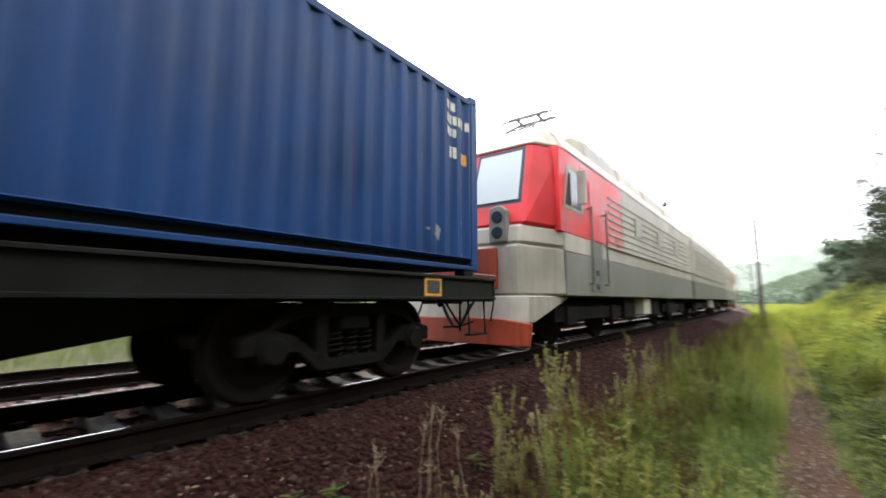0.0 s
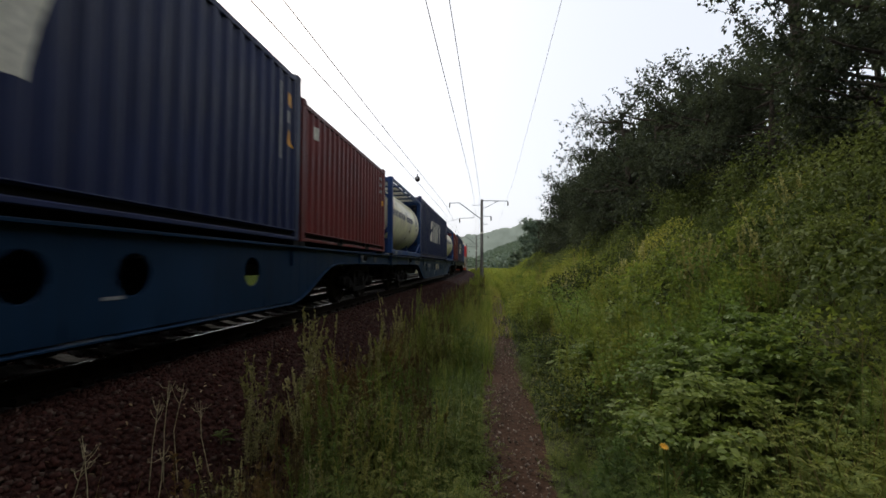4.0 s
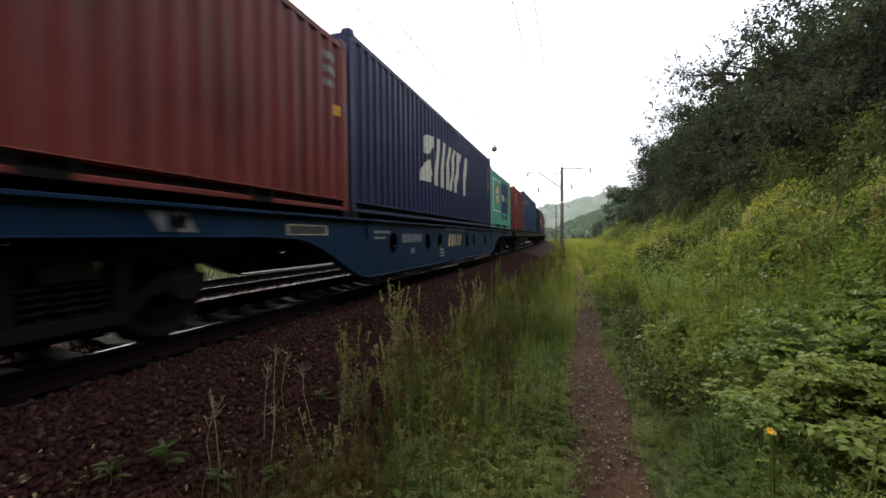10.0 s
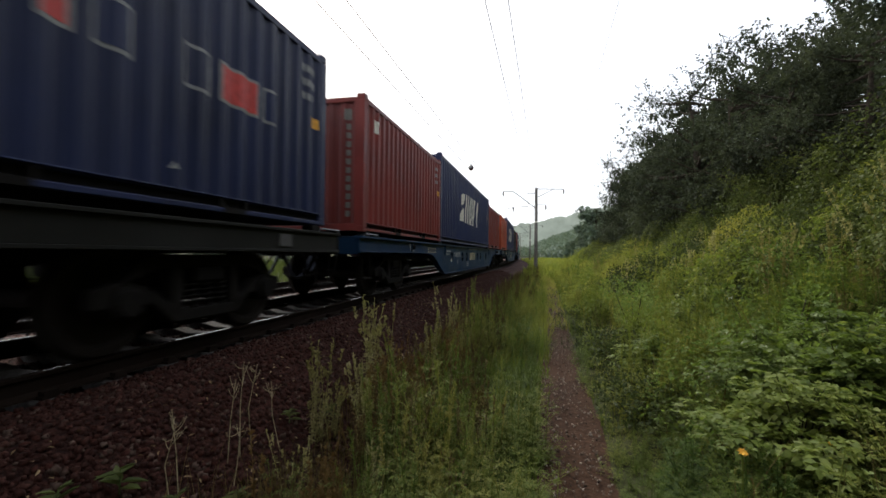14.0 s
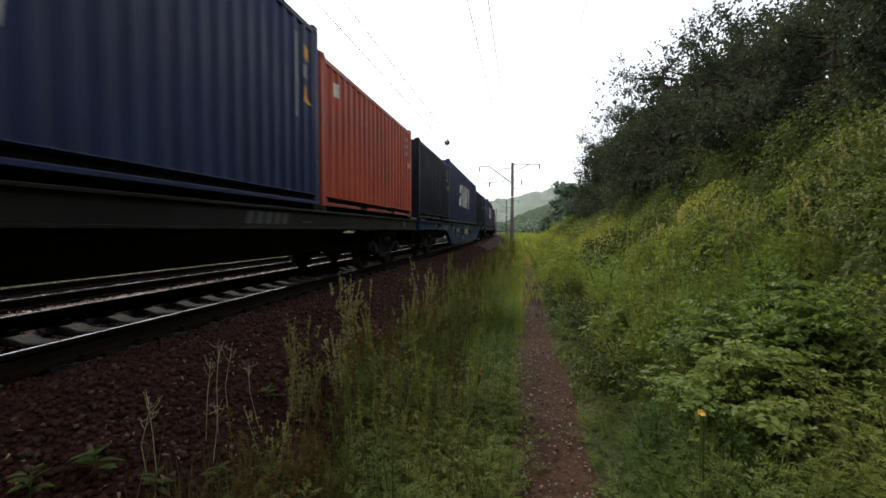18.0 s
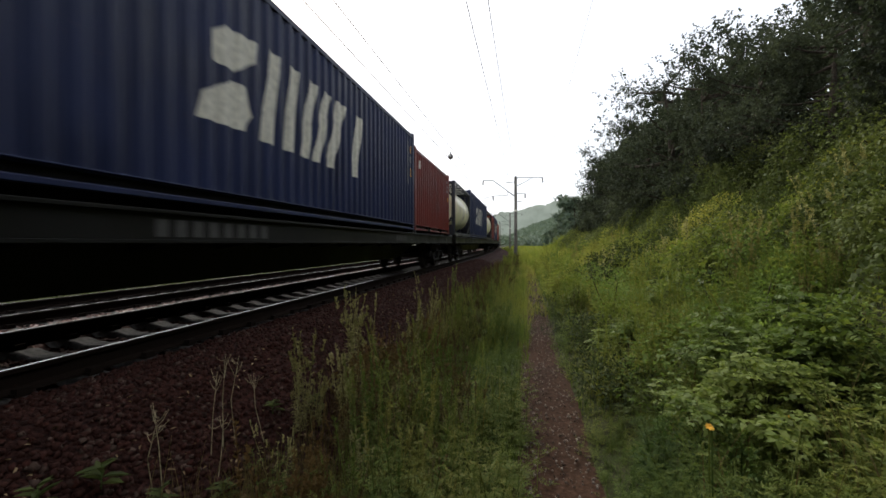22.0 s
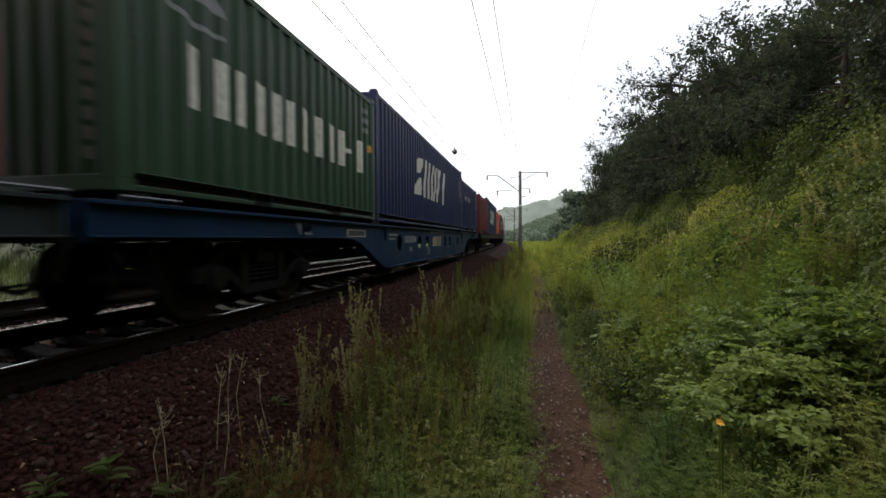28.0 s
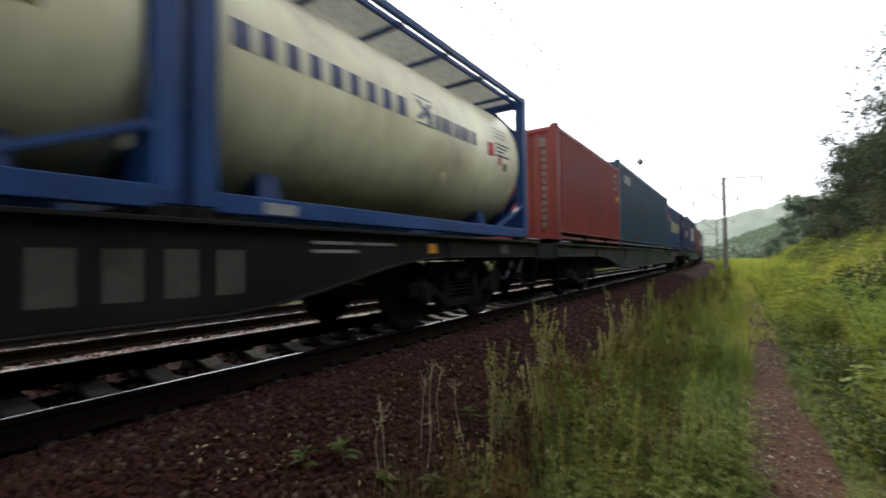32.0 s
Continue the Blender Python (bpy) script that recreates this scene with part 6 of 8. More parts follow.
LEAF_DRY = leafy("dry_grass", [(0.070, 0.050, 0.018), (0.125, 0.090, 0.034), (0.095, 0.078, 0.024), (0.22, 0.17, 0.08)], trans=0.2)
LEAF_YELLOW = leafy("yellow_green_herbs", [(0.100, 0.145, 0.032), (0.190, 0.220, 0.045), (0.275, 0.268, 0.068)], trans=0.42)
LEAF_SHRUB = leafy("shrub_leaves", [(0.066, 0.091, 0.019), (0.114, 0.140, 0.028), (0.185, 0.200, 0.045)], trans=0.42)
LEAF_FRESHER = leafy("pale_yellow_leaves", [(0.12, 0.17, 0.05), (0.18, 0.23, 0.08), (0.26, 0.30, 0.13)], trans=0.35)
LEAF_DEEP = leafy("dark_and_shade_toned_leaves", [(0.024, 0.034, 0.010), (0.040, 0.054, 0.015), (0.066, 0.084, 0.024)], trans=0.2)
LEAF_BROAD = leafy("broad_pale_leaves", [(0.055, 0.088, 0.030), (0.095, 0.140, 0.045), (0.165, 0.215, 0.075)], trans=0.35)
LEAF_UPPER = leafy("upper_shrub_leaves", [(0.042, 0.056, 0.019), (0.072, 0.090, 0.028), (0.130, 0.148, 0.048)], trans=0.32)
LEAF_MEADOW = leafy("meadow_grass", [(0.026, 0.042, 0.012), (0.045, 0.065, 0.018), (0.075, 0.088, 0.026)])
LEAF_TREE = leafy("tree_leaves", [(0.025, 0.031, 0.022), (0.041, 0.049, 0.034), (0.068, 0.078, 0.053)], rough=0.7, trans=0.3, spec=0.1)
# paler copy of the tree leaves: haze further along is put into colour
LEAF_HAZY = leafy("haze_toned_slope_leaves", [(0.060, 0.080, 0.064), (0.092, 0.115, 0.090), (0.13, 0.155, 0.12)], rough=0.7, trans=0.3, spec=0.1)
# distance haze of the valley, put into a paler leaf colour
LEAF_MIST = leafy("haze_toned_far_leaves", [(0.09, 0.13, 0.10), (0.13, 0.17, 0.13), (0.17, 0.21, 0.16)], trans=0.2)
M_BARK = ground_like("grey_brown_bark", [(0.3, (0.030, 0.024, 0.019)), (0.7, (0.085, 0.070, 0.055))], 11, 0.95, 0.8, 0.02)
M_STALK = plain("dry_pale_stalk", (0.30, 0.25, 0.14), 0.8)
M_PETAL_Y = plain("orange_yellow_petals", (0.90, 0.47, 0.03), 0.5)
M_PETAL_W = plain("white_petals", (0.72, 0.74, 0.66), 0.5)
M_SEED = plain("dry_brown_flower_heads", (0.16, 0.115, 0.07), 0.9)


# herbs with broad leaves in whorls up the stems
def herb(seed, height, leaf, stems=5, mat=None, narrow=0.5, whorls=9, six=True):
    rng = np.random.default_rng(seed)
    sets = []
    for _ in range(stems):
        foot = np.append(rng.normal(size=2) * 0.07, 0)
        top = foot + (rng.normal() * 0.13, rng.normal() * 0.13, height * rng.uniform(0.7, 1.05))
        sets.append(stem_set(foot, top, 0.005))
        for k in range(whorls):
            u = 0.18 + 0.82 * k / (whorls - 1)
            p = foot + (top - foot) * u
            m = 4 if k % 2 else 3
            a = rng.uniform(0, 6.28) + np.arange(m) * 2 * math.pi / m
            way = np.stack([np.cos(a), np.sin(a), np.full(m, 0.25 + 0.5 * u * u) + rng.normal(size=m) * 0.2], 1)
            ln = leaf * (1.25 - 0.6 * u) * rng.uniform(0.75, 1.2, m)
            sets.append(leaf_set(rng, np.repeat(p[None], m, 0), way, ln, ln * narrow, six=six))
    v, q = joined(sets)
    return fast_mesh("leafy_weed", v, q, mat or LEAF_HERB)


def feather_weed(seed, height, mat=None):
    """A tall weed with many narrow leaves and a loose spike."""
    rng = np.random.default_rng(seed)
    sets = []
    for _ in range(3):
        foot = np.append(rng.normal(size=2) * 0.05, 0)
        top = foot + (rng.normal() * 0.10, rng.normal() * 0.10, height * rng.uniform(0.75, 1.05))
        sets.append(stem_set(foot, top, 0.005))
        n = int(95 * height)
        u = rng.uniform(0.08, 1, n)
        p = foot + (top - foot) * u[:, None]
        a = rng.uniform(0, 6.28, n)
        way = np.stack([np.cos(a), np.sin(a), rng.uniform(0.2, 1.1, n)], 1)
        ln = (0.115 - 0.07 * u) * rng.uniform(0.7, 1.3, n)
        sets.append(leaf_set(rng, p, way, ln * 0.8, 0.006 + 0.007 * (1 - u), six=False))
        k = 26
        u = rng.uniform(0.72, 1.05, k)
        p = foot + (top - foot) * u[:, None]
        a = rng.uniform(0, 6.28, k)
        sets.append(leaf_set(rng, p, np.stack([np.cos(a), np.sin(a), np.full(k, 1.6)], 1), rng.uniform(0.03, 0.06, k), 0.008))
    v, q = joined(sets)
    return fast_mesh("tall_weed", v, q, mat or LEAF_GRASS)


def pinnate(rng, at, way, length, pairs, narrow):
    """Compound leaves: leaflets in pairs along a bent midrib, and one at its end."""
    n = len(at)
    d = unit(way)
    s = unit(np.cross(d, np.array([0, 0, 1.0]) + rng.normal(size=(n, 3)) * 0.18))
    l = np.reshape(length, (-1, 1))
    sets = []
    for k in range(pairs):
        u = 0.3 + 0.62 * k / max(1, pairs - 1)
        p = at + d * l * u - np.array([0, 0, 0.16]) * l * u * u
        ln = l[:, 0] * (0.50 - 0.20 * abs(u - 0.45))
        for side in (1, -1):
            sets.append(leaf_set(rng, p, d * 0.55 + s * side + rng.normal(size=(n, 3)) * 0.12, ln, ln * narrow, fold=0.12, six=False))
    tip = at + d * l * 0.92 - np.array([0, 0, 0.14]) * l
    sets.append(leaf_set(rng, tip, d + rng.normal(size=(n, 3)) * 0.12, l[:, 0] * 0.48, l[:, 0] * 0.48 * narrow, fold=0.12, six=False))
    return joined(sets)


def cane_bush(seed, r, h, canes, per, leaf, mat):
    """A bush of arching canes whose compound leaves lie in loose level layers, thin below."""
    rng = np.random.default_rng(seed)
    sets, wood = [], []
    for _ in range(canes):
        a, reach, top = rng.uniform(0, 6.28), r * rng.uniform(0.1, 1.0), h * rng.uniform(0.62, 1.05)
        out = np.array([math.cos(a), math.sin(a), 0.0])
        top *= 1 - 0.35 * (reach / r) ** 2
        mid, end = out * reach * 0.35 + (0, 0, top * 0.72), out * reach + (0, 0, top)
        wood += [stem_set((0, 0, 0), mid, 0.006), stem_set(mid, end, 0.004)]
        u = rng.uniform(0.25, 1.0, per) ** 0.7
        p = mid + (end - mid) * u[:, None] + rng.normal(size=(per, 3)) * (0.05, 0.05, 0.04)
        b = rng.uniform(0, 6.28, per)
        way = np.stack([np.cos(b), np.sin(b), rng.uniform(-0.25, 0.35, per)], 1) + out * 0.5
        sets.append(pinnate(rng, p, way, rng.uniform(0.7, 1.25, per) * leaf, 3, 0.60))
    return fast_mesh("stem", *joined(wood), M_BARK), fast_mesh("foliage", *joined(sets), mat)


def fern_weed(seed, height, mat, stems=5, per=24, leaf=0.10, bend_=0.2, pairs=4):
    """A soft weed with cut feathery leaves up its stems and a nodding tip."""
    rng = np.random.default_rng(seed)
    sets = []
    for _ in range(stems):
        foot = np.append(rng.normal(size=2) * 0.06, 0)
        lean = np.append(rng.normal(size=2) * bend_ * height, 0)
        hh = height * rng.uniform(0.65, 1.05)
        def at(u):
            u = np.reshape(u, (-1, 1))
            return foot + lean * u ** 2 * 1.6 + np.array([0, 0, hh]) * (u - 0.10 * u ** 4)
        for a, b in ((0, 0.5), (0.5, 1.0)):
            sets.append(stem_set(at(a)[0], at(b)[0], 0.0045 - 0.002 * a))
        u = np.linspace(0.12, 1, per) + rng.normal(size=per) * 0.02
        a = np.arange(per) * 2.4 + rng.uniform(0, 6)
        way = np.stack([np.cos(a), np.sin(a), 0.15 + 0.75 * u ** 2], 1) + rng.normal(size=(per, 3)) * 0.15
        sets.append(pinnate(rng, at(u), way, leaf * (1.15 - 0.7 * u) * rng.uniform(0.8, 1.2, per), pairs, 0.19))
    v, q = joined(sets)
    return fast_mesh("feathery_weed", v, q, mat)


def clump(x, y):
    """How tall the growth stands here: rounded clumps with low gaps."""
    a = noise.noise(Vector((x * 0.9, y * 0.7, 4.0))) + 0.6 * noise.noise(Vector((x * 2.1, y * 1.7, 9.0)))
    return min(1.3, max(0.4, 0.9 + 1.05 * a))


def spread_mesh(rng, variants, n, u_range, y_range, power, scale):
    """Many plants in one mesh, denser near the path's start."""
    vs, qs, k = [], [], 0
    data = []
    for me in variants:
        v = np.empty(len(me.vertices) * 3, np.float32)
        me.vertices.foreach_get("co", v)
        q = np.empty(len(me.loops), np.int32)
        me.loops.foreach_get("vertex_index", q)
        data.append((v.reshape(-1, 3), q.reshape(-1, 4)))
    for _ in range(n):
        u = rng.uniform(*u_range)
        y = y_range[0] + (y_range[1] - y_range[0]) * rng.random() ** power
        x = u + bend(y)
        v, q = data[rng.integers(len(data))]
        a, s = rng.uniform(0, 6.28), rng.uniform(*scale) * clump(x, y)
        c, d = math.cos(a) * s, math.sin(a) * s
        w = np.stack([v[:, 0] * c - v[:, 1] * d, v[:, 0] * d + v[:, 1] * c, v[:, 2] * s], 1) + (x, y, ground_z(x, y) - 0.02)
        vs.append(w)
        qs.append(q + k)
        k += len(w)
    return np.concatenate(vs), np.concatenate(qs)


def stuff(name, v, q, mat, label, category):
    return put(name, fast_mesh(name, v, q, mat), label=label, category=category, kind="stuff")


PR = np.random.default_rng(11)
HERBS = [herb(20 + k, h, lf, st, None, nr, wh) for k, (h, lf, st, nr, wh) in enumerate(((0.45, 0.048, 9, 0.55, 10), (0.36, 0.042, 9, 0.6, 9), (0.55, 0.062, 8, 0.36, 11), (0.42, 0.040, 10, 0.6, 11), (0.28, 0.048, 9, 0.65, 6)))]
YELLOWS = [herb(40 + k, h, lf, 7, LEAF_YELLOW, 0.4, 11) for k, (h, lf) in enumerate(((0.48, 0.046), (0.6, 0.05), (0.4, 0.04)))]
LITE = [herb(20 + k, h, lf, st, None, nr, wh, False) for k, (h, lf, st, nr, wh) in enumerate(((0.45, 0.055, 8, 0.55, 9), (0.36, 0.048, 8, 0.6, 8), (0.55, 0.065, 7, 0.4, 9), (0.42, 0.045, 8, 0.6, 9), (0.28, 0.05, 8, 0.65, 6)))]
COARSE = [herb(50 + k, 0.5, 0.11, 4, LEAF_YELLOW, 0.4, 6, False) for k in range(3)]
LITE_Y = [herb(40 + k, h, lf, 7, LEAF_YELLOW, 0.42, 9, False) for k, (h, lf) in enumerate(((0.48, 0.05), (0.6, 0.055), (0.4, 0.045)))]
WEEDS = [feather_weed(60 + k, h, LEAF_GRASS) for k, h in enumerate((0.95, 0.8, 1.05, 0.65, 0.75))]

FERNS = [fern_weed(700 + k, h, m) for k, (h, m) in enumerate(((0.55, LEAF_HERB), (0.66, LEAF_SHRUB), (0.45, LEAF_HERB), (0.6, LEAF_HERB), (0.72, LEAF_HERB)))]
FERN_MID = [fern_weed(715 + k, h, LEAF_HERB, 4, 16, 0.11, 0.3, 4) for k, h in enumerate((0.5, 0.62, 0.42))]
FERN_LITE = [fern_weed(710 + k, h, LEAF_HERB, 3, 10, 0.13, 0.2, 3) for k, h in enumerate((0.6, 0.72, 0.5))]
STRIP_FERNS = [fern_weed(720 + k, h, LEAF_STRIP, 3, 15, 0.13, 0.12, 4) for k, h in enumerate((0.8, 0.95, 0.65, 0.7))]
FEATHERS = [feather_weed(66 + k, h, LEAF_HERB) for k, h in enumerate((0.8, 0.95, 0.7))]

# single plants beside the path
def scatter(variants, name, label, n, u_range, y_range, scale, seed, power=1.0, group=""):
    rng = np.random.default_rng(seed)
    for _ in range(n):
        u = rng.uniform(*u_range)
        y = y_range[0] + (y_range[1] - y_range[0]) * rng.random() ** power
        x = u + bend(y)
        s = rng.uniform(*scale) * clump(x, y)
        ob = put(name, variants[rng.integers(len(variants))], None, pose(x, y, ground_z(x, y) - 0.02, rng.normal() * 5, rng.normal() * 5, rng.uniform(0, 360)) @ Matrix.Scale(s, 4), label=label, category="plant", group=group)


scatter(HERBS, "leafy_weed", "green leafy weed on the bank beside the footpath", 50, (5.6, 8.5), (3.6, 10.0), (0.6, 1.0), 5, 1.0, "leafy weeds by the path")
scatter(FERNS, "feathery_weed", "soft green weed with cut feathery leaves on the bank", 160, (5.28, 8.0), (1.35, 9.0), (0.6, 1.1), 25, 1.4, "feathery weeds on the bank")
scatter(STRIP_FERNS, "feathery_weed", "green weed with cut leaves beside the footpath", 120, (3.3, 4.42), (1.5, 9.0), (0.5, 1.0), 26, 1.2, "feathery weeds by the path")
scatter(FERNS, "feathery_weed", "soft green weed with cut feathery leaves on the bank", 46, (5.12, 5.75), (1.15, 3.6), (0.45, 0.8), 28, 1.0, "feathery weeds on the bank")
scatter(FEATHERS, "tall_weed", "green feathery weed beside the footpath", 60, (5.2, 6.6), (1.6, 9.0), (0.45, 0.75), 18, 1.0, "feathery weeds on the bank")
scatter(YELLOWS, "leafy_weed", "yellow-green flowering weed on the grassy bank", 50, (6.0, 9.0), (5.0, 14.0), (0.8, 1.25), 6, 1.0, "leafy weeds by the path")
scatter(WEEDS, "tall_weed", "tall feathery weed between the ballast and the footpath", 110, (3.2, 4.2), (2.1, 14.0), (0.4, 0.95), 7, 1.2, "tall weeds by the track")
scatter(WEEDS, "tall_weed", "tall feathery weed standing at the ballast edge", 10, (2.95, 3.2), (4.2, 9.0), (0.7, 1.0), 8, 1.0, "tall weeds by the track")

def spike_weed(seed, height, mat):
    """A bushy weed whose branches end in upright seed spikes."""
    rng = np.random.default_rng(seed)
    sets = []
    for _ in range(6):
        foot = np.append(rng.normal(size=2) * 0.06, 0)
        top = foot + (rng.normal() * 0.09 * height, rng.normal() * 0.09 * height, height * rng.uniform(0.6, 1.05))
        sets.append(stem_set(foot, top, 0.004))
        n = int(34 * height) + 6
        u = rng.uniform(0.1, 0.7, n)
        a = rng.uniform(0, 6.28, n)
        sets.append(leaf_set(rng, foot + (top - foot) * u[:, None], np.stack([np.cos(a), np.sin(a), rng.uniform(-0.1, 0.8, n)], 1), (0.085 - 0.05 * u) * rng.uniform(0.7, 1.3, n), 0.012, six=False))
        for tip, base in [(top, 0.66)] + [(foot + (top - foot) * rng.uniform(0.6, 0.85) + (rng.normal() * 0.07, rng.normal() * 0.07, rng.uniform(0.05, 0.12)), 0.88) for _ in range(2)]:
            k = 20
            u = rng.uniform(base, 1.0, k)
            a = rng.uniform(0, 6.28, k)
            p = foot + (tip - foot) * u[:, None]
            sets.append(leaf_set(rng, p, np.stack([np.cos(a), np.sin(a), np.full(k, 1.5)], 1), rng.uniform(0.026, 0.05, k), 0.016, six=False))
    v, q = joined(sets)
    return fast_mesh("seed_weed", v, q, mat)


LEAF_SEED = leafy("pale_seed_weed", [(0.15, 0.14, 0.05), (0.26, 0.24, 0.10), (0.42, 0.38, 0.20)], trans=0.35)
SPIKES = [spike_weed(80 + k, h, m) for k, (h, m) in enumerate(((0.95, LEAF_SEED), (1.1, LEAF_SEED), (0.8, LEAF_SEED), (0.9, LEAF_GRASS), (0.7, LEAF_DRY)))]
for k, (x, y, s) in enumerate(((2.74, 3.36, 0.98), (2.70, 3.28, 0.55), (2.78, 3.46, 0.72), (2.70, 4.25, 1.25), (2.78, 4.42, 0.95), (2.74, 4.10, 0.85), (3.1, 3.4, 0.75), (3.0, 2.6, 0.55), (3.25, 4.3, 0.85), (3.05, 5.6, 0.95), (3.2, 6.3, 0.95), (3.4, 2.9, 0.65), (3.55, 3.6, 0.7), (2.95, 7.3, 1.1))):
    put("seed_weed", SPIKES[k % 3], None, pose(x, y, ground_z(x, y) - 0.02, 0, 0, 47 * k) @ Matrix.Scale(s, 4), label="tall olive weed with pale upright seed spikes", category="plant", group="seed weeds by the track")
LEAF_RUSSET = leafy("russet_seed_weed", [(0.075, 0.042, 0.018), (0.130, 0.075, 0.028), (0.175, 0.125, 0.045)], trans=0.3)
RUSSET = [spike_weed(86 + k, h, LEAF_RUSSET) for k, h in enumerate((0.75, 0.9))]
scatter(RUSSET, "seed_weed", "rust-brown seeding weed among the green growth", 26, (2.95, 3.55), (2.0, 6.5), (0.6, 1.0), 27, 1.0, "seed weeds by the track")
scatter(SPIKES[3:], "seed_weed", "bushy olive weed with seed spikes beside the ballast", 50, (3.0, 4.1), (2.4, 16.0), (0.5, 0.9), 10, 1.3, "seed weeds by the track")

# the uncounted rest
v, q = spread_mesh(PR, LITE[:2] + LITE_Y + FEATHERS + FERN_LITE * 3, 850, (5.15, 8.1), (4.2, 34), 1.4, (0.7, 1.15))
stuff("undergrowth", v, q, LEAF_BANK, "dense green undergrowth covering the bank", "undergrowth")
v, q = spread_mesh(PR, FERN_MID, 150, (5.3, 7.4), (0.9, 4.4), 1.0, (0.6, 1.05))
stuff("undergrowth", v, q, LEAF_HERB, "soft feathery undergrowth on the bank by the path", "undergrowth")
v, q = spread_mesh(PR, FERN_MID, 75, (4.2, 4.52), (1.4, 9.0), 1.2, (0.35, 0.75))
v2, q2 = spread_mesh(PR, FERN_MID, 85, (5.0, 5.45), (1.2, 9.0), 1.2, (0.4, 0.8))
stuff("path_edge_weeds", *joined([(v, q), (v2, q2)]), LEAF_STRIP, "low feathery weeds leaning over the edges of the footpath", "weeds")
v, q = spread_mesh(PR, COARSE, 800, (5.1, 12.0), (12, 75), 1.2, (0.9, 1.6))
stuff("undergrowth", v, q, LEAF_YELLOW, "yellow-green undergrowth along the valley", "undergrowth")
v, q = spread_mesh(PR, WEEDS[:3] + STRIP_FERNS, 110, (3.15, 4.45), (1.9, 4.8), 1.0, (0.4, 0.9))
stuff("weed_strip", v, q, LEAF_STRIP, "weeds crowding between track and path, leaves toned for shade", "weeds")
v, q = spread_mesh(PR, WEEDS[:3] + STRIP_FERNS, 340, (3.15, 4.45), (4.0, 45), 1.5, (0.4, 0.9))
stuff("weed_strip", v, q, LEAF_GRASS, "strip of mixed weeds between track and path", "weeds")
v, q = spread_mesh(PR, SPIKES, 130, (3.0, 4.2), (3.2, 45), 1.4, (0.5, 0.95))
stuff("weed_strip", v, q, LEAF_DRY, "brownish seeding weeds between track and path", "weeds")


def turf(name, n, u_range, y_range, power, h, w, mat, label, seed):
    rng = np.random.default_rng(seed)
    u = rng.uniform(*u_range, n)
    y = y_range[0] + (y_range[1] - y_range[0]) * rng.random(n) ** power
    at = np.array([(a + bend(b), b, ground_z(a + bend(b), b) - 0.01) for a, b in zip(u, y)])
    far = 1 + np.maximum(0, y - 8) * 0.05
    hh = rng.uniform(*h, n) * np.array([clump(p[0], p[1]) for p in at])
    v, q = blade_set(rng, at, hh, rng.uniform(*w, n) * far, rng.uniform(0.05, 0.55, n))
    return stuff(name, v, q, mat, label, "grass")


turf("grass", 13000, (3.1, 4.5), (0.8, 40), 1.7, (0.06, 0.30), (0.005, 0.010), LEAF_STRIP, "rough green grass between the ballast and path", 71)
turf("grass", 12000, (2.75, 3.7), (1.0, 30), 1.5, (0.2, 0.62), (0.003, 0.006), LEAF_DRY, "dry yellowish grass stems among the weeds", 72)
turf("grass", 15000, (5.5, 8.2), (0.8, 40), 1.5, (0.08, 0.30), (0.006, 0.012), LEAF_HERB, "green grass under the weeds on the bank", 73)
turf("grass", 2200, (5.05, 5.3), (0.9, 30), 1.5, (0.05, 0.22), (0.004, 0.008), LEAF_HERB, "grass leaning over the edge of the footpath", 76)
turf("grass", 11000, (3.1, 4.6), (6, 60), 1.3, (0.15, 0.5), (0.008, 0.016), LEAF_GRASS, "pale green grass between track and path", 78)
turf("grass", 5000, (5.2, 8.2), (10, 60), 1.3, (0.2, 0.5), (0.010, 0.02), LEAF_YELLOW, "pale yellow-green grass over the bank", 79)
turf("grass", 2200, (5.3, 8.5), (2, 40), 1.3, (0.3, 0.7), (0.006, 0.012), LEAF_DRY, "dry stems standing among the weeds of the bank", 77)
turf("grass", 2000, (4.45, 5.05), (9.5, 45), 1.0, (0.08, 0.34), (0.008, 0.016), LEAF_GRASS, "grass growing across the overgrown footpath", 82)
turf("grass", 20000, (3.0, 13.0), (30, 130), 1.3, (0.3, 0.7), (0.02, 0.05), LEAF_YELLOW, "pale green meadow grass along the valley", 74)
turf("grass", 16000, (-26, -7.6), (-6, 60), 1.2, (0.3, 1.0), (0.012, 0.03), LEAF_MEADOW, "green meadow grass beyond the second track", 75)

turf("grass", 5000, (3.1, 4.4), (-9, 0.9), 1.0, (0.15, 0.5), (0.008, 0.014), LEAF_GRASS, "rough grass behind, between ballast and path", 80)
turf("grass", 9000, (5.1, 12), (-9, 0.9), 1.0, (0.15, 0.5), (0.010, 0.018), LEAF_HERB, "grass on the bank further back", 81)

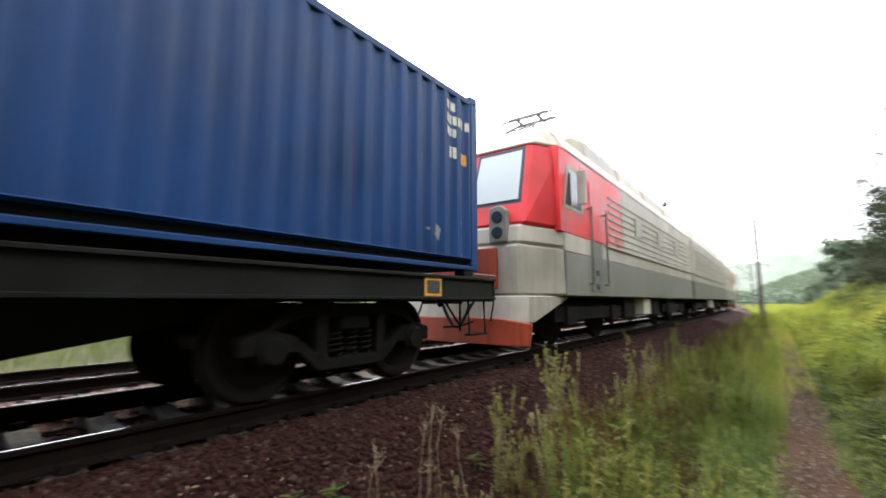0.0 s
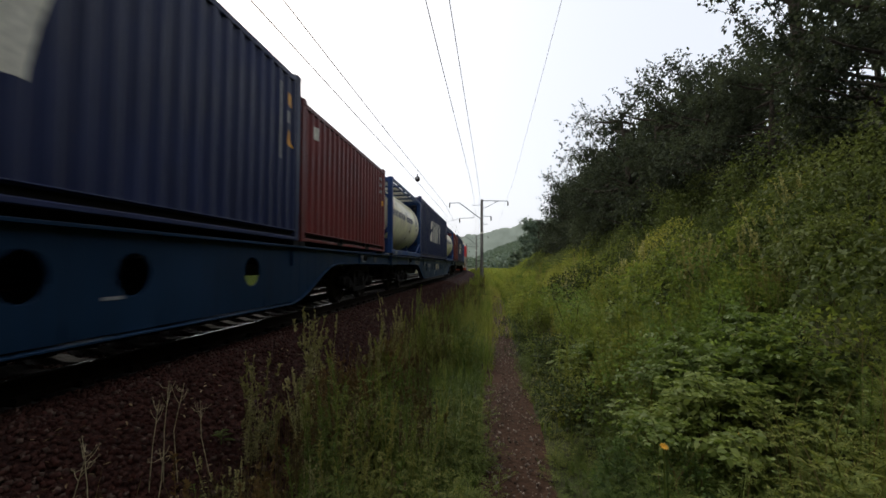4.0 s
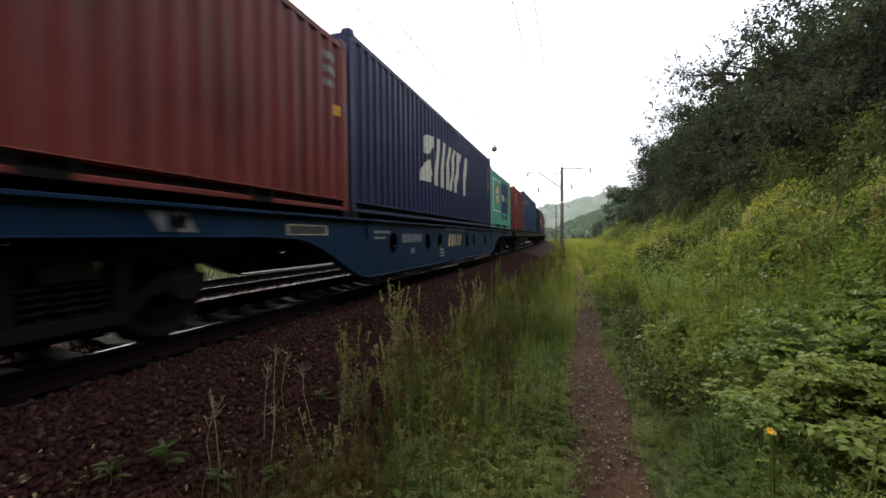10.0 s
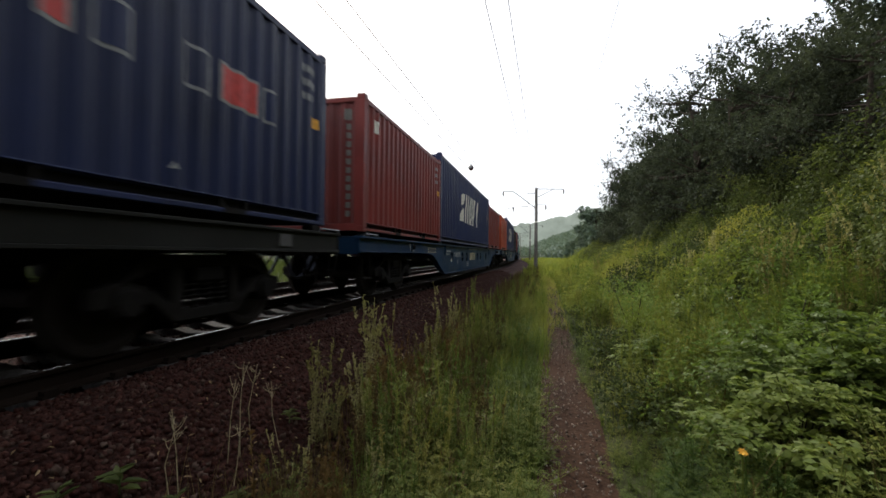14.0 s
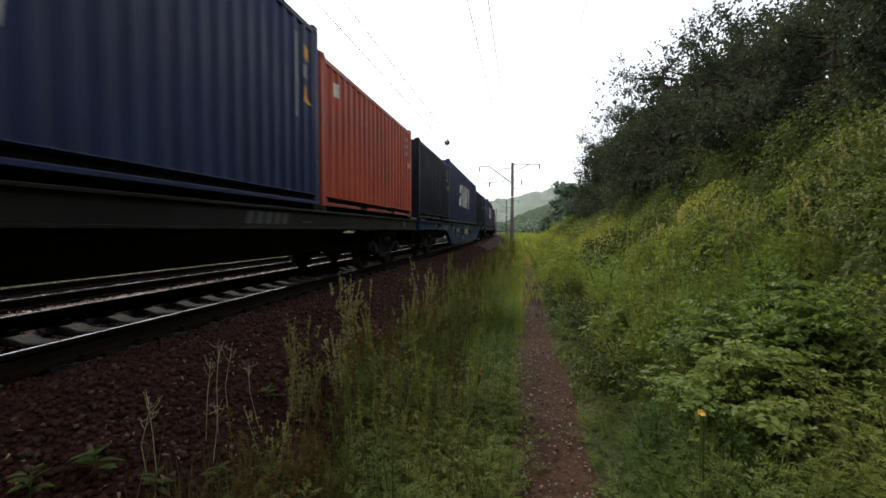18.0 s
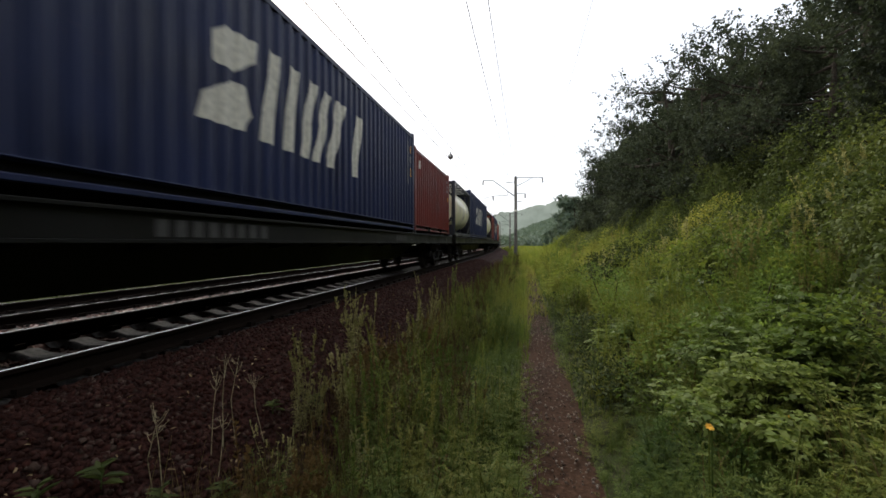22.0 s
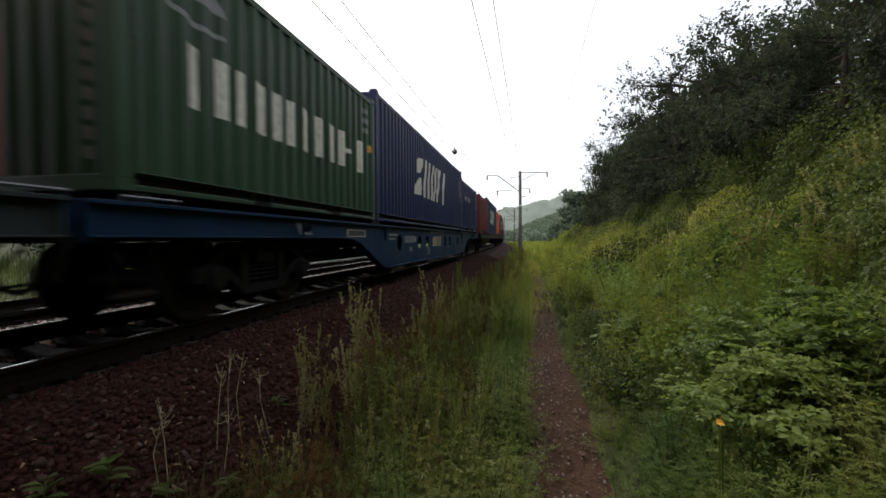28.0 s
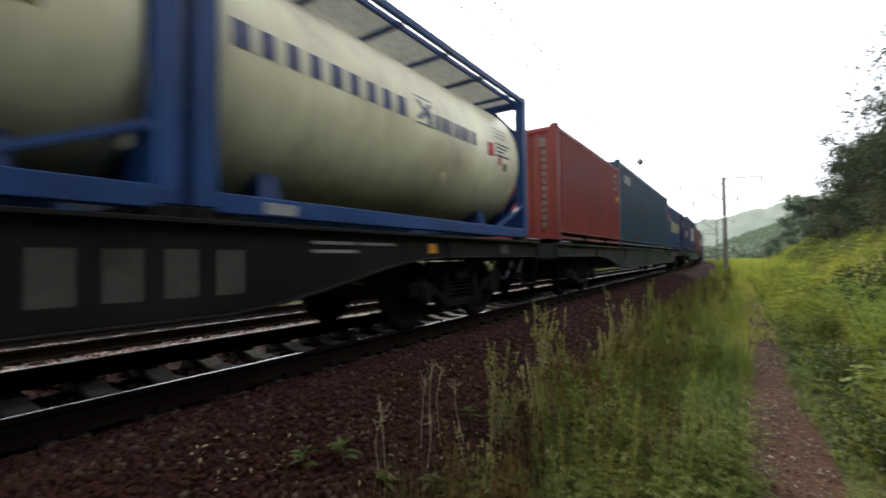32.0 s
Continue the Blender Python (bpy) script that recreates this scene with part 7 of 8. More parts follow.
# ------------------------------------------------------------------ shrubs and trees
def shrub_mesh(seed, r, h, n, leaf, mat):
    rng = np.random.default_rng(seed)
    sets, twigs = [], []
    clumps = [(rng.normal(size=3) * (r * 0.45, r * 0.45, h * 0.18) + (0, 0, h * 0.5), rng.uniform(0.35, 0.6) * r) for _ in range(9)]
    for c, cr in clumps:
        m = n // 9
        d = unit(rng.normal(size=(m, 3)))
        p = c + d * cr * rng.uniform(0.6, 1.0, (m, 1))
        p[:, 2] = np.maximum(p[:, 2], 0.03)
        sets.append(leaf_set(rng, p, d + rng.normal(size=(m, 3)) * 0.5 + (0, 0, 0.2), rng.uniform(0.7, 1.3, m) * leaf, rng.uniform(0.4, 0.6, m) * leaf, six=False))
        twigs.append(stem_set((0, 0, 0), c, 0.012))
    return fast_mesh("stem", *joined(twigs), M_BARK), fast_mesh("foliage", *joined(sets), mat)


SHRUBS = [shrub_mesh(90 + k, 0.7, h, 1100, lf, LEAF_SHRUB) for k, (h, lf) in enumerate(((0.9, 0.085), (1.2, 0.09), (1.0, 0.08), (1.4, 0.10)))]
YSHRUBS = [shrub_mesh(95 + k, 0.7, h, 1000, 0.10, LEAF_YELLOW) for k, h in enumerate((0.8, 1.0))]


def plant_row(variants, name, label, category, group, spots, scale, seed, sink=0.05):
    rng = random.Random(seed)
    for u, y in spots:
        x = u + bend(y)
        s = rng.uniform(*scale)
        stems, foliage = variants[rng.randrange(len(variants))]
        root = tagged(new(name), label, category, group)
        root.matrix_basis = pose(x, y, ground_z(x, y) - sink, 0, 0, rng.uniform(0, 360)) @ Matrix.Scale(s, 4)
        put("stem", stems, root)
        put("foliage", foliage, root)


def dome_bush(seed, r, h, n, leaf, mat, lobes=7):
    """A dense rounded bush: several leafy domes grown together, each leaf lying along the surface."""
    rng = np.random.default_rng(seed)
    sets, twigs = [], []
    spots = [(np.array((0, 0, 0.0)), 1.0)]
    for k in range(lobes - 1):
        a = 2.4 * k + rng.normal() * 0.3
        spots.append((np.array((math.cos(a) * 0.55 * r, math.sin(a) * 0.55 * r, rng.uniform(-0.05, 0.22) * h)), rng.uniform(0.45, 0.68)))
    for c, size in spots:
        m = int(n * size ** 2 / sum(q ** 2 for _, q in spots))
        d = unit(rng.normal(size=(m, 3)) + (0, 0, 0.35))
        d[:, 2] = np.abs(d[:, 2])
        p = c + d * (r * size * 0.8, r * size * 0.8, h * size) * rng.uniform(0.82, 1.03, (m, 1)) ** 0.7
        down = d * d[:, 2:3] - (0, 0, 1.0)
        sets.append(leaf_set(rng, p, down * 0.6 + rng.normal(size=(m, 3)) * 0.7 + d * 0.35, rng.uniform(0.7, 1.3, m) * leaf, rng.uniform(0.5, 0.8, m) * leaf, six=False))
        twigs.append(stem_set((0, 0, -0.1), c + (0, 0, h * size * 0.7), 0.012))
    return fast_mesh("stem", *joined(twigs), M_BARK), fast_mesh("foliage", *joined(sets), mat)


SR = random.Random(4)
UPPER = [dome_bush(110 + k, 0.85, h, 3800, 0.042, LEAF_UPPER) for k, h in enumerate((0.85, 1.0, 0.7))]
plant_row(UPPER, "shrub", "dense dark green shrub on the slope under trees", "shrub", "shrubs on the slope", [(u + SR.uniform(-0.35, 0.35) + (0.5 if k % 2 else 0), 3.4 + 1.7 * k + 0.03 * k * k + SR.uniform(-0.5, 0.5)) for u in (7.9, 9.3) for k in range(15)], (0.85, 1.6), 12)
plant_row(SHRUBS, "shrub", "low round shrub near the footpath", "shrub", "shrubs on the slope", [(5.75, 6.2), (5.6, 9.4), (6.3, 8.6), (7.0, 11.0), (6.4, 13.5), (5.9, 16.5), (7.4, 6.8)], (0.55, 0.8), 13)
plant_row(YSHRUBS, "shrub", "yellow-green shrub at the foot of the slope", "shrub", "shrubs on the slope", [(SR.uniform(6.4, 9.0), SR.uniform(10, 40)) for _ in range(40)], (0.4, 0.8), 14)

plant_row(YSHRUBS + SHRUBS[:1], "shrub", "rounded clump of leafy growth on the grassy bank", "shrub", "shrubs on the slope", [(SR.uniform(5.9, 9.5), SR.uniform(8.0, 26)) for _ in range(25)], (0.35, 0.68), 15)
plant_row(YSHRUBS, "shrub", "yellow-green shrub high on the bank below the trees", "shrub", "shrubs on the slope", [(SR.uniform(7.6, 9.3), SR.uniform(12.0, 34)) for _ in range(30)], (0.4, 0.75), 16)

LEAF_CANE = leafy("cane_bush_leaves", [(0.062, 0.094, 0.019), (0.104, 0.142, 0.028), (0.185, 0.215, 0.048)], rough=0.5, trans=0.35, spec=0.25)
CANES = [cane_bush(140 + k, 0.55, h, 28, 17, 0.098, LEAF_CANE) for k, h in enumerate((0.75, 0.85, 0.65))]
plant_row(CANES, "cane_bush", "bush of arching canes with pale green compound leaves", "shrub", "cane bushes on the bank", [(5.95, 2.95), (6.35, 3.25), (6.05, 3.5), (6.6, 3.75), (6.25, 4.15), (5.75, 5.2), (6.5, 6.2)], (0.8, 1.1), 20, 0.02)

PALE = [herb(48, 0.3, 0.05, 5, LEAF_FRESHER, 0.6, 4)]
for k, (x, y) in enumerate(((6.62, 2.75), (6.75, 2.8), (6.5, 2.72), (6.15, 2.3), (6.05, 2.35))):
    put("broadleaf_weed", PALE[0], None, pose(x, y, ground_z(x, y) + 0.12, 0, 0, 77 * k), label="low weed with broad pale yellow-green leaves", category="plant", group="broad-leaved weeds")
def mound(seed, mat, leaf, n=1500):
    """A low cushion of leafy growth: many small leaves on a rounded, uneven dome."""
    rng = np.random.default_rng(seed)
    d = unit(rng.normal(size=(n, 3)))
    d[:, 2] = np.abs(d[:, 2])
    lumpy = np.array([1 + 0.55 * noise.noise(Vector(p * 2.2) + Vector((0, 0, seed * 1.7))) for p in d])
    p = d * (0.72, 0.72, 0.62) * (lumpy * rng.uniform(0.72, 1.03, n) ** 0.5)[:, None]
    v, q = leaf_set(rng, p, d * (1, 1, 0.5) + rng.normal(size=(n, 3)) * 0.55 + (0, 0, 0.15), rng.uniform(0.7, 1.35, n) * leaf, rng.uniform(0.4, 0.62, n) * leaf, six=False)
    twigs = joined([stem_set((0, 0, -0.05), d[k] * (0.5, 0.5, 0.45), 0.008) for k in range(8)])
    return fast_mesh("stem", *twigs, M_BARK), fast_mesh("foliage", v, q, mat)


MOUND_KINDS = ([mound(501, LEAF_HERB, 0.062), mound(502, LEAF_UPPER, 0.065), mound(503, LEAF_HERB, 0.055)], [mound(511, LEAF_YELLOW, 0.055), mound(512, LEAF_HERB, 0.06), mound(513, LEAF_YELLOW, 0.06)], [dome_bush(521, 0.7, 0.6, 2800, 0.042, LEAF_UPPER), dome_bush(522, 0.7, 0.7, 2800, 0.040, LEAF_UPPER, 5), dome_bush(523, 0.75, 0.55, 2800, 0.042, LEAF_UPPER, 8)])
for kind, u0, u1, y0, y1, count, size, words in ((0, 5.65, 6.7, 2.6, 16, 34, (0.4, 0.75), "low green cushion of leafy growth by the path"), (1, 6.5, 7.9, 3.0, 28, 42, (0.5, 0.95), "yellow-green cushion of leafy growth on the bank"), (2, 7.7, 9.3, 3.5, 30, 44, (0.7, 1.25), "dark green leafy mound high on the bank")):
    plant_row(MOUND_KINDS[kind], "shrub", words, "shrub", "leafy mounds on the bank", [(SR.uniform(u0, u1), y0 + (y1 - y0) * SR.random() ** 1.3) for _ in range(count)], size, 60 + kind, 0.02)
THICKET = [dome_bush(118 + k, 0.75, h, 2600, 0.045, LEAF_TREE) for k, h in enumerate((1.0, 1.15))]
THICKET_SPOTS = [(9.9 + SR.uniform(-0.25, 0.3), 3.5 + 1.6 * k + SR.uniform(-0.4, 0.4)) for k in range(20)]
plant_row(THICKET, "shrub", "tall dark bush in the shade below the trees", "shrub", "dark thicket under the trees", THICKET_SPOTS[8:], (1.7, 2.5), 66, 0.1)
TALL_UPPER = [dome_bush(124 + k, 0.75, h, 3600, 0.034, LEAF_UPPER, 9) for k, h in enumerate((0.95, 1.1))]
plant_row(TALL_UPPER, "shrub", "tall rounded green bush high on the bank", "shrub", "tall bushes high on the bank", THICKET_SPOTS[:8], (1.5, 2.0), 67, 0.1)
plant_row(TALL_UPPER, "shrub", "tall rounded green bush high on the bank", "shrub", "tall bushes high on the bank", [(9.0 + SR.uniform(-0.3, 0.3), 6.0 + 1.9 * k) for k in range(5)], (1.0, 1.5), 68, 0.1)
# dark leaf colour stands in for shaded hollows, besides a few dark bushes
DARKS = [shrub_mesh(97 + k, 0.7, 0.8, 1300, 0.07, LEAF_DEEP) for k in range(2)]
plant_row(DARKS, "shrub", "low dark shrub, mostly standing for a shaded hollow", "shrub", "shrubs on the slope", [(5.42, 4.15), (5.44, 4.55), (5.5, 4.9), (5.25, 7.9), (5.6, 5.8), (5.7, 6.3), (7.0, 6.4), (5.25, 9.9), (7.8, 7.1), (6.95, 3.5), (8.3, 9.5), (7.4, 12.5), (6.2, 14.5)], (0.55, 0.8), 17)

# more dark shrubs, added as the shade between the lumps of the bank
plant_row(DARKS, "shrub", "dark shrub standing in for shade between bushes", "shrub", "shrubs on the slope", [(7.2, 7.8), (8.0, 10.5), (8.6, 8.0), (7.6, 9.6), (8.9, 12.2), (7.0, 10.2), (8.2, 14.0), (7.4, 12.8), (9.0, 6.2), (8.3, 5.6), (6.6, 12.0)], (0.8, 1.15), 21)
# paler bushes added so that colour carries the bank's light and dark
LIGHT_DOMES = [dome_bush(128 + k, 0.7, h, 3000, 0.042, LEAF_BANK, 8) for k, h in enumerate((0.8, 0.95))]
plant_row(LIGHT_DOMES, "shrub", "rounded yellow-green bush standing out on the bank", "shrub", "shrubs on the slope", [(7.4, 6.6), (8.2, 8.8), (7.9, 12.0), (8.8, 10.2), (7.2, 9.0), (9.2, 7.2), (8.4, 15.0), (9.3, 9.3), (9.1, 13.2), (7.0, 13.8), (8.5, 6.6), (7.8, 17.0), (8.9, 18.5)], (0.85, 1.4), 22, 0.05)
scatter(SPIKES[:3], "seed_weed", "tall weed with pale seed spikes on the bank", 34, (6.3, 9.2), (4.5, 16.0), (0.8, 1.2), 29, 1.1, "seed weeds on the bank")

LEAF_FRESH = leafy("fresh_leaf", [(0.075, 0.115, 0.026), (0.125, 0.175, 0.042), (0.20, 0.26, 0.075)], trans=0.4)
FRESH = [shrub_mesh(130 + k, 0.62, h, 1700, 0.052, LEAF_FRESH) for k, h in enumerate((0.85, 1.0))]
plant_row(FRESH, "shrub", "bushy fresh green weed clump on the bank", "shrub", "fresh green clumps", [(6.15, 3.9), (6.55, 4.4), (6.6, 3.4), (7.3, 5.4), (5.95, 7.6), (6.9, 9.0)], (0.7, 0.95), 19)

for k, (x, y) in enumerate(((7.05, 4.85), (7.2, 5.05), (6.95, 5.2), (7.35, 4.8), (6.85, 4.95), (7.6, 6.0), (7.45, 6.3))):
    put("flowering_weed", YELLOWS[k % 3], None, pose(x, y, ground_z(x, y) - 0.02, 0, 0, 70 * k) @ Matrix.Scale(1.15 + 0.08 * (k % 3), 4), label="tall yellow-green flowering weed on the bank", category="plant", group="flowering weeds")
BROAD = [herb(45 + k, 0.42, 0.066, 9, LEAF_BROAD, 0.62, 8) for k in range(2)]
for k in range(22):
    x, y = SR.uniform(5.9, 6.9), SR.uniform(3.1, 5.2)
    put("broadleaf_weed", BROAD[k % 2], None, pose(x, y, ground_z(x, y) - 0.02, 0, 0, 77 * k) @ Matrix.Scale(SR.uniform(0.7, 1.2), 4), label="broad-leaved weed with pale green leaves", category="plant", group="broad-leaved weeds")


def tree(seed, height, leaf, clusters, per, mat, name="tree"):
    """Meshes of a tree: trunk with limbs, and a crown of leaf clusters at the limb ends."""
    rng = np.random.default_rng(seed)
    mb = MB()
    lean = rng.normal(size=2) * 0.25
    pts = [np.array([lean[0] * t * t, lean[1] * t * t, height * 0.78 * t]) for t in (0, 0.25, 0.5, 0.75, 1.0)]
    r0 = 0.028 * height
    for i in range(4):
        mb.cyl(pts[i], pts[i + 1], r0 * (1 - 0.2 * i), 9, r0 * (0.8 - 0.2 * i), caps=False)
    ends = []
    for k in range(clusters // 3):
        t = rng.uniform(0.10, 1.0)
        i = min(3, int(t * 4))
        p = pts[i] + (pts[i + 1] - pts[i]) * (t * 4 - i)
        a = rng.uniform(0, 6.28)
        reach = height * rng.uniform(0.2, 0.40) * (1.15 - 0.65 * abs(t - 0.45))
        e = p + np.array([math.cos(a) * reach, math.sin(a) * reach, reach * rng.uniform(0.05, 0.7)])
        m = p + (e - p) * 0.5 + (0, 0, -0.06 * reach)
        mb.cyl(p, m, r0 * 0.32, 5, r0 * 0.2, caps=False).cyl(m, e, r0 * 0.2, 5, r0 * 0.07, caps=False)
        ends += [e, m + (e - m) * 0.5, e + rng.normal(size=3) * height * 0.06]
    sets = []
    for e in ends:
        cr = height * rng.uniform(0.05, 0.105)
        # leaves sit in tight bunches on the twigs of a cluster
        bunches = max(3, per // 7)
        d = unit(rng.normal(size=(bunches, 3)))
        c = e + d * (1, 1, 0.75) * cr * rng.uniform(0.35, 1.15, (bunches, 1))
        m = 7
        w = unit(rng.normal(size=(bunches * m, 3)))
        p = np.repeat(c, m, 0) + w * leaf * rng.uniform(0.2, 0.75, (bunches * m, 1))
        p[:, 2] = np.maximum(p[:, 2], 0.1)
        sets.append(leaf_set(rng, p, w + np.repeat(d, m, 0) * 0.5 + (0, 0, -0.25), rng.uniform(0.7, 1.2, bunches * m) * leaf, rng.uniform(0.6, 0.85, bunches * m) * leaf, six=False))
        for _ in range(2):                       # short leafy twigs that stand out of the crown
            out = unit(np.array(e) * (1, 1, 0.3) + (0, 0, 0.25 * height * rng.random()) + rng.normal(size=3) * height * 0.22)
            m = 18
            u = np.repeat(np.array([0.5, 0.75, 1.0]), 6)[:, None]
            p = np.array(e) + out * (cr + 0.05 * height) * u + rng.normal(size=(m, 3)) * leaf * 0.5
            sets.append(leaf_set(rng, p, out * 0.3 + rng.normal(size=(m, 3)), rng.uniform(0.7, 1.15, m) * leaf, rng.uniform(0.6, 0.85, m) * leaf, six=False))
            sets.append(stem_set(e, e + out * (cr + 0.05 * height), 0.012))
    v, q = joined(sets)
    return mb.mesh("trunk", M_BARK), fast_mesh("crown", v, q, mat)


BACK_TREES = [tree(240 + k, h, 0.18, 72, 49, LEAF_TREE) for k, h in enumerate((6.5, 7.5, 6.0, 7.0))]
TREES = [tree(200 + k, h, 0.118, 100, 112, LEAF_TREE) for k, h in enumerate((6.5, 7.5, 6.0, 7.0))]
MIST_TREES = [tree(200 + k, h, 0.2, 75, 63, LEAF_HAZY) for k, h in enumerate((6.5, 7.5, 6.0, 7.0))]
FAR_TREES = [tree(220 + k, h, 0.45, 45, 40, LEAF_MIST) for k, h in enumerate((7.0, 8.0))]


def grow(meshes, label, group, u, y, s, turn):
    x = u + bend(y)
    root = tagged(new("tree"), label, "tree", group)
    root.matrix_basis = pose(x, y, ground_z(x, y) - 0.15, 0, 0, turn) @ Matrix.Scale(s, 4)
    put("trunk", meshes[0], root)
    put("crown", meshes[1], root)


def overhanging_tree(seed):
    """A taller, thin-crowned tree that reaches out over the bank with drooping leafy limbs."""
    rng = np.random.default_rng(seed)
    mb = MB()
    pts = [np.array(p) for p in ((0, 0, 0), (-0.1, 0.1, 2.0), (-0.25, 0.1, 4.0), (-0.3, 0.2, 5.6), (-0.2, 0.3, 6.8))]
    for k, (a, b) in enumerate(zip(pts, pts[1:])):
        mb.cyl(a, b, 0.17 - 0.035 * k, 9, 0.135 - 0.035 * k, caps=False)
    sets = []
    limbs = [(3, (-2.9, -0.3, 0.15)), (3, (-2.1, 1.2, 0.6)), (3, (-1.8, -1.6, 0.5)), (4, (-1.2, 0.6, 0.7)), (2, (-1.6, 0.3, 0.9)), (4, (1.2, 0.8, 0.5)), (3, (1.6, -1.0, 0.6)), (4, (0.2, -1.3, 0.8)), (2, (1.4, 1.2, 0.9))]
    for i, d in limbs:
        a, e = pts[i], pts[i] + np.array(d)
        m = (a + e) / 2 + (0, 0, 0.22)
        mb.cyl(a, m, 0.055, 6, 0.04, caps=False).cyl(m, e, 0.04, 6, 0.012, caps=False)
        for c in [m + (e - m) * u + rng.normal(size=3) * 0.16 for u in (0.0, 0.25, 0.5, 0.7, 0.85, 1.0, 1.0)]:
            c = c - (0, 0, rng.uniform(0, 0.25))
            w = unit(rng.normal(size=(46, 3)))
            p = c + w * (0.42, 0.42, 0.26) * rng.uniform(0.3, 1.0, (46, 1))
            sets.append(leaf_set(rng, p, w + rng.normal(size=(46, 3)) * 0.5 + (0, 0, -0.3), rng.uniform(0.09, 0.15, 46), rng.uniform(0.07, 0.105, 46), six=False))
    v, q = joined(sets)
    return mb.mesh("trunk", M_BARK), fast_mesh("crown", v, q, LEAF_TREE)


grow(overhanging_tree(260), "tall thin-crowned tree reaching over the bank", "trees on the slope", 11.2, 9.7, 1.0, 0)
TR = random.Random(21)
# rows run on behind the viewpoint, added out of view to block light
ROWS = [(10.0, -26.0, 46, 2.5, 0.9), (13.2, -34.0, 54, 3.4, 1.05), (17.0, -40.0, 60, 5.0, 1.25)]
for u, y0, y1, step, s in ROWS:
    y = y0
    while y < y1:
        k = float(np.interp(y, (8, 10, 13, 16, 20, 24, 32, 46), (0.58, 0.60, 0.74, 0.84, 0.92, 0.80, 0.64, 0.50))) if u < 12 else (0.56 if y < 24 else 0.74)
        k *= 1.5 if y < 1 else 1.0                       # unseen trees behind the viewpoint, made taller to keep light off the train
        grow((MIST_TREES if y > 36 else TREES if u < 12 and y > 1 else BACK_TREES)[TR.randrange(4)], "broadleaf tree further along, haze put into its leaf colour" if y > 36 else "dark green broadleaf tree on the wooded slope", "trees on the slope", u + TR.uniform(-0.7, 0.7) + max(0.0, y - 30) * 0.08, y + TR.uniform(-0.6, 0.6), s * k * TR.uniform(0.85, 1.12), TR.uniform(0, 360))
        y += step
# trees across the tracks share the haze-toned leaves
for k in range(14):
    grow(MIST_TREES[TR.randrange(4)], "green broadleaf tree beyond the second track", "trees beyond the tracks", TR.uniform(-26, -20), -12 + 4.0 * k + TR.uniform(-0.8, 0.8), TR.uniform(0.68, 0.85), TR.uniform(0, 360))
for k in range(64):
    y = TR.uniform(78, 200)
    grow(FAR_TREES[TR.randrange(2)], "distant tree with haze put into its leaf colour", "far trees", 12.0 + 18 * TR.random() ** 1.5 + (y - 60) * 0.12, y, TR.uniform(0.75, 1.05), TR.uniform(0, 360))

# woods on the far valley side, their haze carried by the leaf colour
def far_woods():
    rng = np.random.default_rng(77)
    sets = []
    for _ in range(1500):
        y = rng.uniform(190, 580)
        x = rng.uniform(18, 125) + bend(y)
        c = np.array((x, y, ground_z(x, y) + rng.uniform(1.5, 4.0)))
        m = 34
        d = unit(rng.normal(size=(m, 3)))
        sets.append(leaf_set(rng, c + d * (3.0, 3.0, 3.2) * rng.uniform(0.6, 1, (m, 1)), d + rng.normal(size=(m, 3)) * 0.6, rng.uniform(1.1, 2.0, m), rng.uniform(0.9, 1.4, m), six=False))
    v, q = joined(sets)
    stuff("far_woods", v, q, LEAF_MIST, "distant woods on the valley side, haze in their colour", "woods")


far_woods()

# ------------------------------------------------------------------ dry stalks, flowers, stones
def seed_head():
    hd = MB()
    hd.v = [tuple(0.008 * c for c in p) for p in ((1, 0, 0), (0, 1, 0), (-1, 0, 0), (0, -1, 0), (0, 0, 1.3), (0, 0, -1))]
    hd.f = [(a, (a + 1) % 4, 4) for a in range(4)] + [((a + 1) % 4, a, 5) for a in range(4)]
    return hd.mesh("seed_head", M_SEED)


def dry_stalk(seed, height):
    rng = np.random.default_rng(seed)
    mb = MB()
    top = Vector((rng.normal() * 0.05, rng.normal() * 0.05, height))
    mid = top * 0.55 + Vector((rng.normal() * 0.02, 0.01, 0))
    mb.cyl((0, 0, 0), mid, 0.0035, 5, 0.003).cyl(mid, top, 0.003, 5, 0.002)
    heads = [top]
    for j in range(6):                                # side branches spread into a flat head
        p = mid + (top - mid) * rng.uniform(0.45, 0.9)
        a = 2.4 * j + rng.normal() * 0.3
        e = Vector((p.x + math.cos(a) * rng.uniform(0.03, 0.075), p.y + math.sin(a) * rng.uniform(0.03, 0.075), height - rng.uniform(-0.01, 0.07)))
        knee = p + (e - p) * 0.6 - Vector((0, 0, 0.012))
        mb.cyl(p, knee, 0.0022, 4, 0.002).cyl(knee, e, 0.002, 4, 0.0015)
        heads.append(e)
    root = tagged(new("dry_stalk"), "dry pale stalk with withered flower heads on the ballast edge", "plant", "dry stalks")
    put("stem", mb.mesh("stem", M_STALK), root)
    for e in heads:
        put("seed_head", cached("seed_head", seed_head), root, pose(*e, 0, 0, rng.uniform(0, 90)))
    return root


for k, (x, y, h) in enumerate(((2.50, 2.12, 0.57), (2.47, 2.09, 0.46), (2.50, 2.76, 0.66), (2.46, 2.68, 0.68), (2.45, 2.57, 0.58), (2.60, 2.95, 0.52), (2.62, 2.42, 0.40))):
    root = dry_stalk(300 + k, h)
    root.matrix_basis = pose(x, y, ground_z(x, y) + 0.02, 0, 0, 40 * k)
